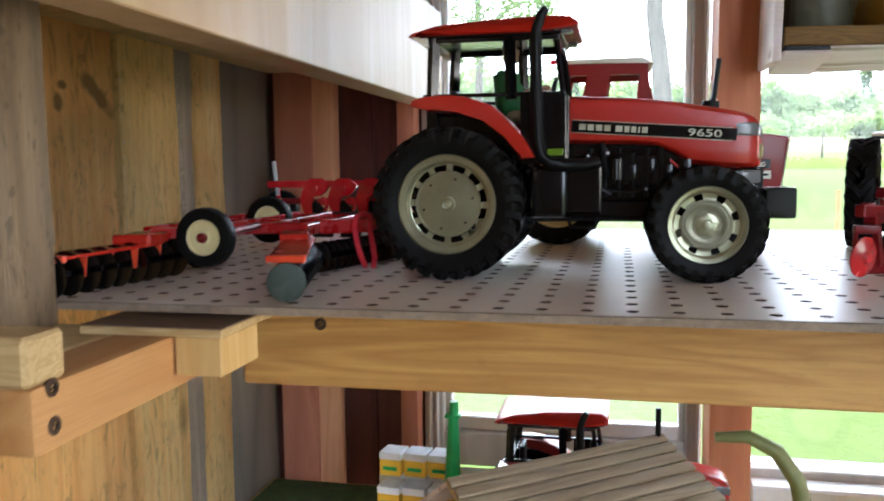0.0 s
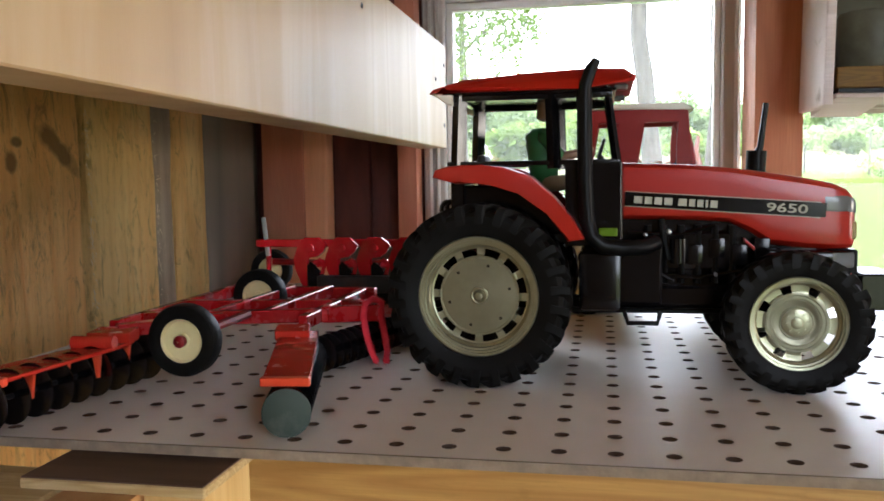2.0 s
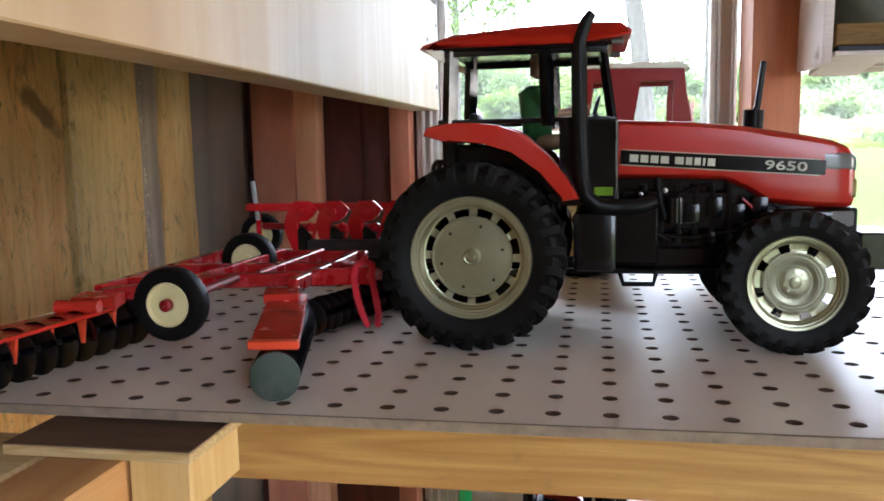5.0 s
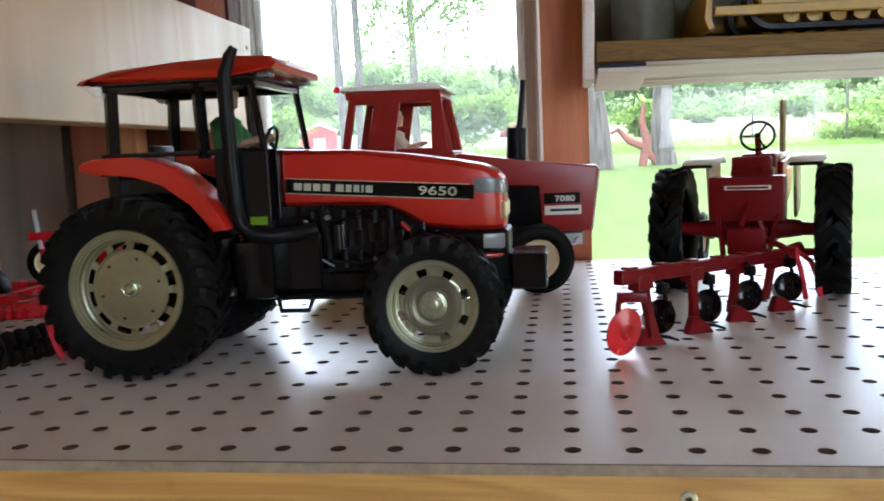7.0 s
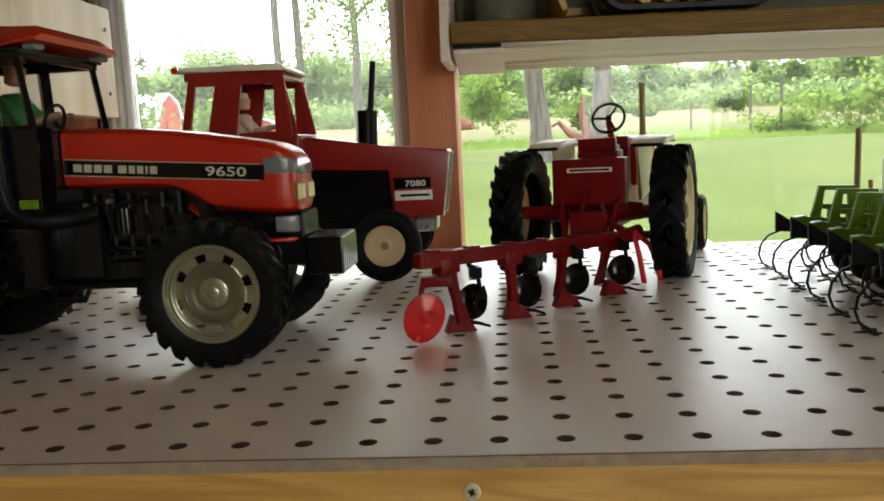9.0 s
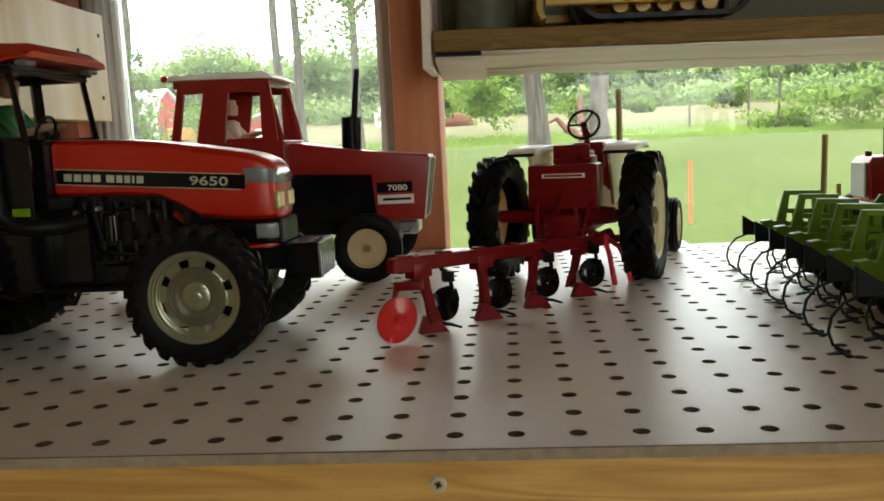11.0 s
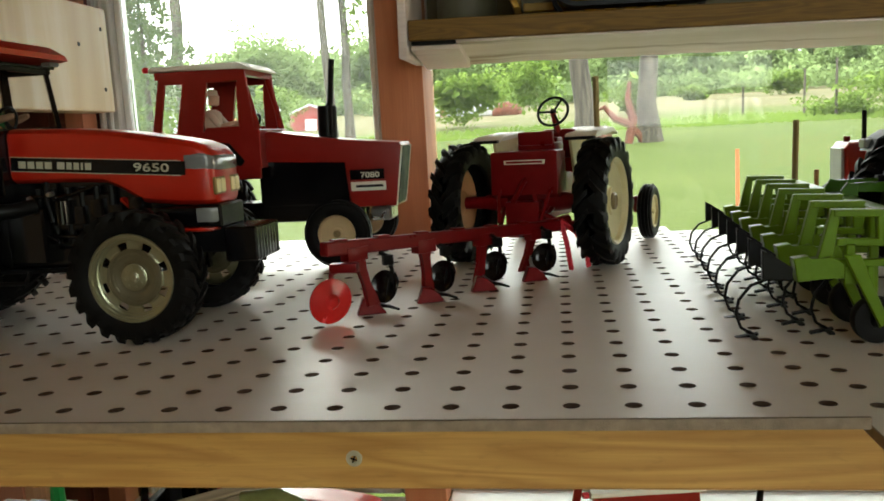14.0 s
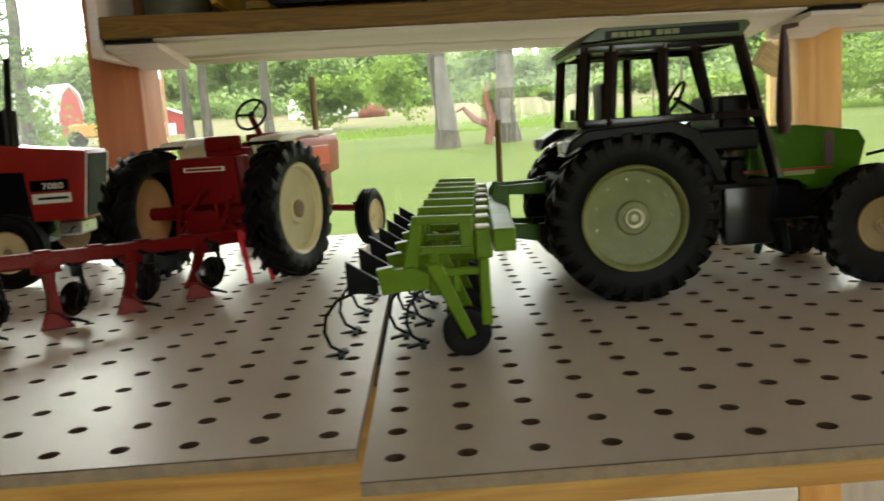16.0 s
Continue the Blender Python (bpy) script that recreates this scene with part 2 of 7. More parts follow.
SPOTS = ((0.247, 0.153, 0.028, 0.0095, -34), (0.188, 0.142, 0.006, 0.009, 0), (0.195, 0.158, 0.006, 0.004, 0))
RED = paint("orange_red_paint", (0.39, 0.0142, 0.0052), 0.30, coat=0.05, var=0.03, dust=0.02, bump=0.03)
BRICKRED = paint("brick_red_paint", (0.26, 0.0115, 0.008), 0.3, coat=0.05, var=0.06, dust=0.02, spec=0.35)
DEEP = paint("deep_red_paint", (0.15, 0.0036, 0.0055), 0.30, var=0.10, dust=0.01, spec=0.22)
HARROWRED = paint("orange_red_harrow_paint", (0.46, 0.026, 0.014), 0.24, coat=0.2, var=0.08, dust=0.03)
CRIMSON = paint("crimson_paint", (0.56, 0.008, 0.018), 0.16, coat=0.35, var=0.10)
ORANGE = paint("bright_orange_red_paint", (0.75, 0.075, 0.022), 0.35, coat=0.3, var=0.08)
BROWNRED = paint("dark_red_paint", (0.20, 0.010, 0.011), 0.36, var=0.12, dust=0.02, spec=0.25)
BLACK = paint("black_plastic", (0.004, 0.004, 0.0055), 0.15, var=0.3, dust=0.006, spec=0.35)
SATIN = paint("satin_black_metal", (0.005, 0.0055, 0.0065), 0.34, var=0.3, dust=0.004, spec=0.12)
RUBBER = paint("tyre_rubber", (0.0045, 0.0047, 0.005), 0.5, var=0.35, scale=40, bump=0.3, dust=0.006, spec=0.12)
SILVER = paint("silver_grey_paint", (0.36, 0.365, 0.25), 0.32, metal=0.85, var=0.10, dust=0.06)
FRAMERED = paint("glossy_dark_crimson_paint", (0.36, 0.009, 0.012), 0.25, coat=0.15, var=0.12, dust=0.03)
HEADGLASS = paint("grey_headlight_glass", (0.15, 0.16, 0.165), 0.12, var=0.05, dust=0.03)
OLDIVORY = paint("dull_ivory_lettering", (0.42, 0.41, 0.32), 0.4, var=0.05)
SPOKETAN = paint("orange_tan_wheel_paint", (0.52, 0.27, 0.11), 0.42, var=0.1)
BUFF = paint("buff_wheel_paint", (0.60, 0.46, 0.25), 0.42, var=0.08)
CREAM = paint("cream_paint", (0.72, 0.64, 0.34), 0.42, var=0.06)
IVORY = paint("ivory_paint", (0.78, 0.76, 0.66), 0.4, var=0.06)
TAN = paint("dull_tan_paint", (0.25, 0.18, 0.075), 0.45, var=0.1)
GREY = paint("grey_plastic", (0.40, 0.43, 0.45), 0.3, var=0.06)
LIME = paint("leaf_green_paint", (0.110, 0.205, 0.004), 0.36, var=0.12, dust=0.01, spec=0.2)
GREEN = paint("dark_green_paint", (0.033, 0.094, 0.004), 0.22, var=0.12, dust=0.006, spec=0.18)
ROOFGREEN = paint("dull_green_roof_paint", (0.055, 0.085, 0.035), 0.4, var=0.15, dust=0.05)
RUSTRED = paint("dark_rust_red_paint", (0.045, 0.012, 0.011), 0.5, var=0.2)
DARKMETAL = paint("darker_grey_metal", (0.22, 0.215, 0.15), 0.36, metal=0.85, var=0.15)
OLIVE = paint("pale_green_grey_paint", (0.165, 0.185, 0.058), 0.45, var=0.16, dust=0.16)
STEEL = paint("bare_steel", (0.45, 0.45, 0.46), 0.28, metal=0.9, var=0.1)
BRASS = paint("zinc_screw", (0.55, 0.54, 0.42), 0.35, metal=0.35, var=0.1)
GOLD = paint("dull_gold_metal", (0.20, 0.15, 0.05), 0.4, metal=0.4, var=0.15)
YELLOW = paint("construction_yellow_paint", (0.42, 0.25, 0.012), 0.4, var=0.1)
WHITE = paint("white_paint_trim", (0.80, 0.80, 0.77), 0.45, var=0.05)
CLEAR_RED = paint("translucent_red_plastic", (0.75, 0.03, 0.03), 0.25, var=0.05, dust=0.0)
CLEAR_RED.node_tree.nodes["Principled BSDF"].inputs["Transmission Weight"].default_value = 0.55
FUZZ = paint("red_chenille", (0.62, 0.02, 0.04), 0.9, var=0.2)
SKIN = paint("toy_flesh_plastic", (0.55, 0.33, 0.22), 0.5)
SHIRT = paint("toy_green_plastic", (0.035, 0.16, 0.05), 0.5)
SLACKS = paint("toy_tan_plastic", (0.30, 0.22, 0.13), 0.5)
PALEFIG = paint("toy_pale_plastic", (0.62, 0.50, 0.38), 0.5)
BRIGHTGREEN = paint("bright_green_plastic", (0.02, 0.36, 0.08), 0.35)
CARTONY = paint("yellow_card", (0.80, 0.50, 0.03), 0.55)
CARTONW = paint("white_card", (0.78, 0.80, 0.84), 0.55)

PINE = timber("pine_apron", (0.64, 0.385, 0.115), (0.46, 0.245, 0.062), "X", 0.011, 0.5, 0.14, fibres=0.3, ticks=0.12)
PINE_Y = timber("pine_rail", (0.56, 0.32, 0.125), (0.44, 0.22, 0.072), "Y", 0.02, 0.5, 0.15, knots=7)
BLOCK = timber("pale_pine_block", (0.72, 0.52, 0.22), (0.62, 0.40, 0.14), "Z", 0.014, 0.55, 0.15)
PLYEDGE = timber("plywood_edge", (0.62, 0.48, 0.25), (0.46, 0.33, 0.14), "X", 0.004, 0.7, 0.3)
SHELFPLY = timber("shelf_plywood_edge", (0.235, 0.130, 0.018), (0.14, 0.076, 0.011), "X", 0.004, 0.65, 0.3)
# the stain input here only mixes paler smears over the plywood
BEAM = timber("pale_plywood_fascia", (0.51, 0.365, 0.195), (0.455, 0.315, 0.16), "Z", 0.05, 0.5, 0.10, fibres=0.03, stain=(0.58, 0.47, 0.33), stain_at=(0.50, 0.72))
ROUGH = timber("rough_sawn_yellow_board", (1.0, 0.72, 0.28), (0.95, 0.58, 0.19), "Z", 0.03, 0.85, 1.0, knots=9, ticks=0.15, fibres=0.12, hairy=0.55, stain=(0.16, 0.085, 0.035), stain_at=(0.66, 0.75))
KNOTTY = timber("knotty_rough_sawn_board", (1.0, 0.62, 0.21), (0.92, 0.48, 0.14), "Z", 0.03, 0.85, 1.0, knots=6, ticks=0.2, fibres=0.12, hairy=0.62, spots=SPOTS, stain=(0.16, 0.085, 0.035), stain_at=(0.66, 0.75))
GREYWOOD = timber("weathered_grey_board", (0.56, 0.44, 0.30), (0.36, 0.27, 0.18), "Z", 0.02, 0.85, 0.7, ticks=0.3, grey=0.4, fibres=0.3, hairy=0.25)
DARKWOOD = timber("dark_grey_board", (0.33, 0.28, 0.21), (0.19, 0.16, 0.12), "Z", 0.05, 0.85, 0.6, grey=0.25, fibres=0.2, stain=(0.10, 0.085, 0.07), stain_at=(0.58, 0.68))
# dark tone chosen to lower bounced fill light in the unseen room
UNSEENPLANK = timber("unseen_dark_planks", (0.26, 0.18, 0.10), (0.17, 0.11, 0.06), "X", 0.03, 0.8, 0.4)
REDBOARD = timber("dark_red_board", (0.15, 0.040, 0.034), (0.085, 0.026, 0.022), "Z", 0.02, 0.6, 0.5, fibres=0.2, hairy=0.2)
PALESTUD = timber("pale_tan_stud", (0.92, 0.54, 0.31), (0.82, 0.43, 0.23), "Z", 0.03, 0.6, 0.15)
PINKSTUD = timber("reddish_tan_stud", (0.62, 0.27, 0.16), (0.50, 0.19, 0.11), "Z", 0.03, 0.6, 0.15, knots=4)
STUD = timber("orange_stud", (0.58, 0.24, 0.11), (0.45, 0.16, 0.065), "Z", 0.03, 0.6, 0.15, knots=4)
AMBERPOST = timber("amber_pine_post", (0.78, 0.47, 0.17), (0.66, 0.35, 0.11), "Z", 0.02, 0.55, 0.15, knots=3)
LOGWOOD = timber("grey_bark_edge_post", (0.42, 0.31, 0.18), (0.22, 0.155, 0.09), "Z", 0.025, 0.9, 1.0, ticks=0.6, grey=0.4)
OLDWHITE = timber("old_white_painted_wood", (0.62, 0.60, 0.56), (0.50, 0.48, 0.45), "Z", 0.03, 0.6, 0.25)
WHITEPANEL = timber("white_shelf_underside", (0.88, 0.80, 0.77), (0.78, 0.69, 0.64), "X", 0.05, 0.6, 0.35, stain=(0.26, 0.17, 0.10), stain_at=(0.56, 0.66))
DARKTOP = timber("brown_plywood_face", (0.13, 0.074, 0.046), (0.09, 0.050, 0.030), "X", 0.02, 0.6, 0.1)
STAKE = paint("orange_stake_paint", (0.42, 0.12, 0.035), 0.6)


def melamine():
    m, t, b = nodes_of("white_hardboard_face")
    vec = place(t)
    big = noisy(t, vec, 14, 4)
    smear = noisy(t, vec, 45, 4, 0.6)
    col = mixed(t, ranged(t, big, 0.3, 0.7), (0.66, 0.605, 0.555, 1), (0.715, 0.665, 0.615, 1))
    col = mixed(t, ranged(t, noisy(t, vec, 420, 3, 0.6), 0.66, 0.80, 0, 0.18), col, (0.44, 0.38, 0.32, 1))
    t.links.new(col, b.inputs["Base Color"])
    t.links.new(ranged(t, smear, 0.3, 0.75, 0.33, 0.42), b.inputs["Roughness"])
    b.inputs["Specular IOR Level"].default_value = 0.6
    bumped(t, b, noisy(t, vec, 220, 2), 0.05, 0.0006)
    return m


BOARD = melamine()
EDGE = paint("fuzzy_board_edge", (0.26, 0.205, 0.15), 0.85, var=0.2, scale=160, bump=0.8)
# far darker than the raw edge, to paint shade inside holes; also rusty screws
HOLE_RUST = paint("hole_shade_and_rust_brown", (0.055, 0.032, 0.018), 0.85, var=0.25, scale=120, bump=0.6, dust=0.03)


def glass(name, lo, hi):
    m, t, b = nodes_of(name)
    tr, gl, fr = t.nodes.new("ShaderNodeBsdfTransparent"), add(t, "ShaderNodeBsdfGlossy", Roughness=0.02), add(t, "ShaderNodeFresnel", IOR=1.3)
    mx = t.nodes.new("ShaderNodeMixShader")
    t.links.new(fr.outputs[0], mx.inputs[0])
    t.links.new(tr.outputs[0], mx.inputs[1])
    t.links.new(gl.outputs[0], mx.inputs[2])
    # translucent white mixed into the pane stands in for glare and outdoor haze
    haze, tl = t.nodes.new("ShaderNodeMixShader"), add(t, "ShaderNodeBsdfTranslucent", Color=(0.9, 0.92, 0.92, 1))
    t.links.new(ranged(t, noisy(t, place(t), 7, 4), 0.3, 0.7, lo, hi), haze.inputs[0])
    t.links.new(mx.outputs[0], haze.inputs[1])
    t.links.new(tl.outputs[0], haze.inputs[2])
    t.links.new(haze.outputs[0], t.nodes["Material Output"].inputs["Surface"])
    return m


# stronger veil for the left window
GLASS = glass("veiled_pane_glass", 0.022, 0.045)
# weaker haze veil for the wide and end windows
VEILGLASS = glass("faintly_veiled_glass", 0.006, 0.014)

# ---- the shelf corner of the shed ----
PITCH = 0.0254
FLOOR = -1.10


def setting(name, bm, material, label, category="wall", sharp=35):
    return tagged(finish(name, bm, material, None, label, None, sharp), "", category, "", "structure")


def pegboard(x0, x1, y0, y1, top, thick, hx, hy, label):
    """A perforated panel: every hole goes through it."""
    k, r = 16, 0.0034
    verts, faces = [], []
    xs = [x0] + [hx + PITCH * (i + 0.5) for i in range(-60, 90) if x0 + 0.006 < hx + PITCH * (i + 0.5) < x1 - 0.006] + [x1]
    ys = [y0] + [hy + PITCH * (i + 0.5) for i in range(-4, 60) if y0 + 0.006 < hy + PITCH * (i + 0.5) < y1 - 0.006] + [y1]
    ang = [2 * math.pi * i / k + math.pi / 4 for i in range(k)]
    for xa, xb in zip(xs, xs[1:]):
        for ya, yb in zip(ys, ys[1:]):
            cx = hx + PITCH * round(((xa + xb) / 2 - hx) / PITCH)
            cy = hy + PITCH * round(((ya + yb) / 2 - hy) / PITCH)
            if not (xa + r < cx < xb - r and ya + r < cy < yb - r):
                n = len(verts)
                verts += [(xa, ya, top), (xb, ya, top), (xb, yb, top), (xa, yb, top)]
                faces.append((n, n + 1, n + 2, n + 3))
                continue
            n = len(verts)
            for a in ang:
                c, s = math.cos(a), math.sin(a)
                q = max(abs(c), abs(s))
                fx, fy = c / q, s / q
                verts.append((cx + fx * ((xb - cx) if fx > 0 else (cx - xa)), cy + fy * ((yb - cy) if fy > 0 else (cy - ya)), top))
            for a in ang:
                verts.append((cx + (r + 0.0003) * math.cos(a), cy + (r + 0.0003) * math.sin(a), top))
            for a in ang:
                verts.append((cx + r * math.cos(a), cy + r * math.sin(a), top - 0.0005))
            for a in ang:
                verts.append((cx + r * math.cos(a), cy + r * math.sin(a), top - thick))
            for j in range(3):
                for i in range(k):
                    a, b = n + j * k + i, n + j * k + (i + 1) % k
                    faces.append((a, b, b + k, a + k))
    me = bpy.data.meshes.new("pegboard")
    me.from_pydata(verts, [], faces)
    bm = bmesh.new()
    bm.from_mesh(me)
    bmesh.ops.remove_doubles(bm, verts=bm.verts, dist=1e-5)
    bm.to_mesh(me)
    bm.free()
    me.materials.append(BOARD)
    me.materials.append(HOLE_RUST)
    # hole walls and rims take the painted shade colour
    for p in me.polygons:
        if min(me.vertices[v].co.z for v in p.vertices) < top - 0.0003:
            p.material_index = 1
    ob = tagged(new("pegboard", me), label, "pegboard panel")
    t = 0.004
    part("edge", bars([((x0, y0, top - thick), (x1, y0 + t, top - 0.0006)), ((x0, y1 - t, top - thick), (x1, y1, top - 0.0006)),
                       ((x0, y0 + t, top - thick), (x0 + t, y1 - t, top - 0.0006)), ((x1 - t, y0 + t, top - thick), (x1, y1 - t, top - 0.0006))]), EDGE, ob, "raw brown hardboard edge")
    return ob


pegboard(-0.72, 0.1635, -0.0155, 0.598, 0.0, 0.0052, 0.0, 0.0, "white-faced perforated hardboard panel with scuffed front edge")
pegboard(0.1655, 1.22, -0.031, 0.598, -0.0055, 0.0052, 0.1765, -0.0125, "white perforated hardboard panel lying a little lower than its neighbour")

# deck tone paints the holes' depth; rear strip is added to block window light
deck = setting("shelf_deck", bars([((-0.77, 0.126, -0.020), (1.6, 0.600, -0.0135)), ((-0.77, 0.585, -0.0134), (0.164, 0.600, -0.0053))]), DARKTOP, "plywood deck under the perforated panels, dark to deepen their holes", "shelf")
apron = setting("shelf_apron", bars([((-0.533, 0.087, -0.0765), (1.6, 0.1255, -0.0108))], 0.0015), PINE, "varnished pine board along the front of the shelf", "trim")


def screw(m, label, material=BRASS):
    """A countersunk cross-head screw that faces -y."""
    bm = bmesh.new()
    lathe(bm, [(0.0046, 0.002), (0.0046, 0.0), (0.0040, -0.0005), (0.0020, -0.0006), (0.0019, 0.0008), (0.0002, 0.0008)], 20)
    s = tagged(finish("screw", bm, material, None, label, m), "", "screw", "screws in the shelf", "")
    # black bars on the head draw the recess's shade; nothing is cut
    part("recess", bars([((-0.0020, -0.0010, -0.0004), (0.0020, -0.0007, 0.0004)), ((-0.0004, -0.0011, -0.0020), (0.0004, -0.0007, 0.0020))]), SATIN, s, "raised dark cross painting the shade of a recess")
    return s


screw(pose(-0.0675, 0.0865, -0.0585, 0, 20, 0), "bright cross-head screw sunk in the pine apron")
screw(pose(-0.472, 0.0866, -0.030, 0, 50, 0), "rusty screw head in the pine apron", HOLE_RUST)

ply = setting("corner_ply", bars([((-0.572, -0.046, -0.0086), (-0.482, -0.0165, -0.0080)), ((-0.572, -0.0165, -0.0086), (-0.482, 0.086, -0.0080))]), DARKTOP, "brown-faced plywood offcut on the corner of the shelf", "trim")
part("edge", bars([((-0.5725, -0.0465, -0.0135), (-0.4815, -0.042, -0.0088)), ((-0.4865, -0.042, -0.0135), (-0.4815, 0.03, -0.0088)), ((-0.5725, -0.042, -0.0135), (-0.568, 0.03, -0.0088))], 0.0006), PLYEDGE, ply, "pale split plywood edge")
setting("corner_block", bars([((-0.513, -0.043, -0.037), (-0.4835, 0.006, -0.0137))], 0.001), BLOCK, "pale pine block under the corner of the shelf", "trim")
rail = setting("side_rail", bars([((-0.553, -0.162, -0.0455), (-0.5145, 0.055, -0.0137))], 0.003, 2), PINE_Y, "pine rail along the side shelf with knots and two screws", "trim")
setting("side_deck", bars([((-0.745, -0.165, -0.0133), (-0.5145, -0.137, 0.010)), ((-0.745, -0.136, -0.034), (-0.5535, -0.0170, -0.0137))], 0.002), PLYEDGE, "pale plywood deck of the side shelf", "shelf")
screw(pose(-0.5142, -0.148, -0.006 - 0.010, 0, 0, 90), "rusty screw in the side rail", HOLE_RUST)
screw(pose(-0.5142, -0.148, -0.034, 0, 30, 90), "rusty screw in the side rail", HOLE_RUST)

bm = bmesh.new()
rng = random.Random(4)
prev = None
for i in range(24):
    z = -0.0136 + 0.634 * i / 23
    j = [rng.uniform(-0.003, 0.003) for _ in range(6)]
    row = [bm.verts.new(p) for p in ((-0.715, -0.062, z), (-0.618 + j[0], -0.064, z), (-0.604 + j[1], -0.056 + j[2], z), (-0.600 + j[3] * 0.6, -0.030 + j[4], z), (-0.606, -0.020, z), (-0.715, -0.020, z))]
    if prev:
        skin(bm, [prev, row])
    else:
        bm.faces.new(row)
    prev = row
bm.faces.new(prev)
setting("side_upright", bm, LOGWOOD, "rough weathered upright board with a waney edge", "post", 60)

# upper side shelf: its pale fascia and what closes it
setting("side_fascia", bars([((-0.540, -0.42, 0.1640), (-0.505, 0.673, 0.291))], 0.001), BEAM, "pale plywood fascia of the upper side shelf", "trim")
setting("upper_side_shelf", bars([((-0.752, -0.42, 0.215), (-0.5402, 0.655, 0.231))]), PLYEDGE, "plywood upper side shelf", "shelf")
for hx, hz in ((0.656, 0.265), (0.604, 0.2425), (0.654, 0.1915), (0.298, 0.267)):
    bm = bmesh.new()
    lathe(bm, [(0.0026, -0.0004), (0.0024, -0.0010), (0.0002, -0.0006)], 12)
    tagged(finish("nail", bm, SATIN, None, "dark nail head in the pale fascia", pose(-0.5047, hx, hz, 0, 0, 90)), "", "nail", "nails in the fascia")

# left wall of rough boards
wall_left = setting("wall_left", bars([((-0.800, -1.6, FLOOR), (-0.7725, 0.80, 1.25))]), DARKWOOD, "back of a shed wall behind rough vertical boards", "wall")


def rough_board(y0, y1, proud, material, seed):
    """A waney-edged board on the left wall."""
    r = random.Random(seed)
    bm, prev = bmesh.new(), None
    n = 46
    for i in range(n + 1):
        z = FLOOR + (1.25 - FLOOR) * i / n
        a, b = r.uniform(-0.0022, 0.0022), r.uniform(-0.0022, 0.0022)
        x = -0.752 + proud
        row = [bm.verts.new(p) for p in ((-0.772, y0 + a, z), (x - 0.003, y0 + a, z), (x + r.uniform(-0.0006, 0.0006), y0 + a + 0.004, z), (x + r.uniform(-0.0008, 0.0008), (y0 + y1) / 2, z), (x, y1 + b - 0.004, z), (x - 0.003, y1 + b, z), (-0.772, y1 + b, z))]
        if prev:
            skin(bm, [prev, row], False)
        prev = row
    return part("board", bm, material, wall_left, "", None, 50)


for i, (y0, y1, proud, mt) in enumerate(((-0.62, -0.44, 0, GREYWOOD), (-0.436, -0.25, 0.003, ROUGH), (-0.246, -0.09, 0, GREYWOOD), (-0.086, 0.085, 0.002, ROUGH), (0.089, 0.277, 0.001, KNOTTY), (0.281, 0.390, 0.005, ROUGH), (0.394, 0.432, 0.001, GREYWOOD), (0.434, 0.502, 0.003, ROUGH), (0.511, 0.655, -0.005, DARKWOOD))):
    rough_board(y0, y1, proud, mt, 20 + i)

r = random.Random(61)
bm = bmesh.new()
for y, x, n in ((0.279, -0.748, 90), (0.392, -0.749, 40), (0.087, -0.749, 30)):
    for _ in range(n):
        z = r.uniform(-0.02, 0.19)
        c = Vector((x + r.uniform(0.0, 0.002), y + r.gauss(0, 0.0016), z))
        d = Vector((r.uniform(0.2, 1.0) * 0.004, r.gauss(0, 0.002), r.uniform(-0.008, 0.003)))
        w = Vector((0, 0.0004, 0.0002))
        bm.faces.new([bm.verts.new(q) for q in (c - w, c + w, c + d)])
        bm.faces.new([bm.verts.new(q) for q in (c - w, c + d, c + w + Vector((0.0004, 0, -0.0006)))])
tagged(part("splinters", bm, paint("pale_wood_splinters", (0.85, 0.68, 0.42), 0.8), wall_left, "pale frayed splinters along the board edges"), "", "", "", "stuff")

# window wall
setting("wall_window_left", bars([((-0.772, 0.700, FLOOR), (-0.539, 0.730, 1.25))]), REDBOARD, "dark red boards of the window wall", "wall")
siding = bpy.data.objects["wall_window_left"]
for i, (xa, xb) in enumerate(((-0.770, -0.700), (-0.698, -0.612), (-0.610, -0.548))):
    part("board", bars([((xa, 0.690 + 0.002 * (i % 2), FLOOR), (xb, 0.6995, 1.25))], 0.002), REDBOARD, siding)


def stud(name, xa, xb, ya, yb, label, material=STUD):
    return setting(name, bars([((xa, ya, FLOOR), (xb, yb, 1.25))], 0.002, 2), material, label, "post")


stud("stud_corner", -0.748, -0.692, 0.6575, 0.690, "reddish-tan stud in the corner of the shed", PINKSTUD)
stud("stud_side", -0.692, -0.661, 0.662, 0.691, "pale tan stud beside the corner post", PALESTUD)
stud("stud_window", -0.566, -0.5410, 0.657, 0.690, "reddish-tan stud beside the window frame", PINKSTUD)
stud("post_middle", -0.1475, -0.0965, 0.600, 0.683, "orange-brown post between the two windows")
stud("post_right", 0.592, 0.640, 0.600, 0.683, "amber pine post beside the far window", AMBERPOST)
stud("post_end", 1.30, 1.35, 0.600, 0.683, "orange-brown post at the end of the shelf")

WZ0, WZ1 = -0.305, 0.342
w1 = setting("window_1", bars([((-0.5385, 0.6905, WZ0 - 0.05), (-0.5095, 0.735, 0.42)), ((-0.1700, 0.6905, WZ0 - 0.05), (-0.1478, 0.735, 0.42)),
                               ((-0.5095, 0.6905, WZ1 + 0.008), (-0.1700, 0.735, 0.42)), ((-0.5095, 0.6905, WZ0 - 0.05), (-0.1700, 0.735, WZ0))], 0.002), OLDWHITE, "old white-painted wooden window frame", "window")
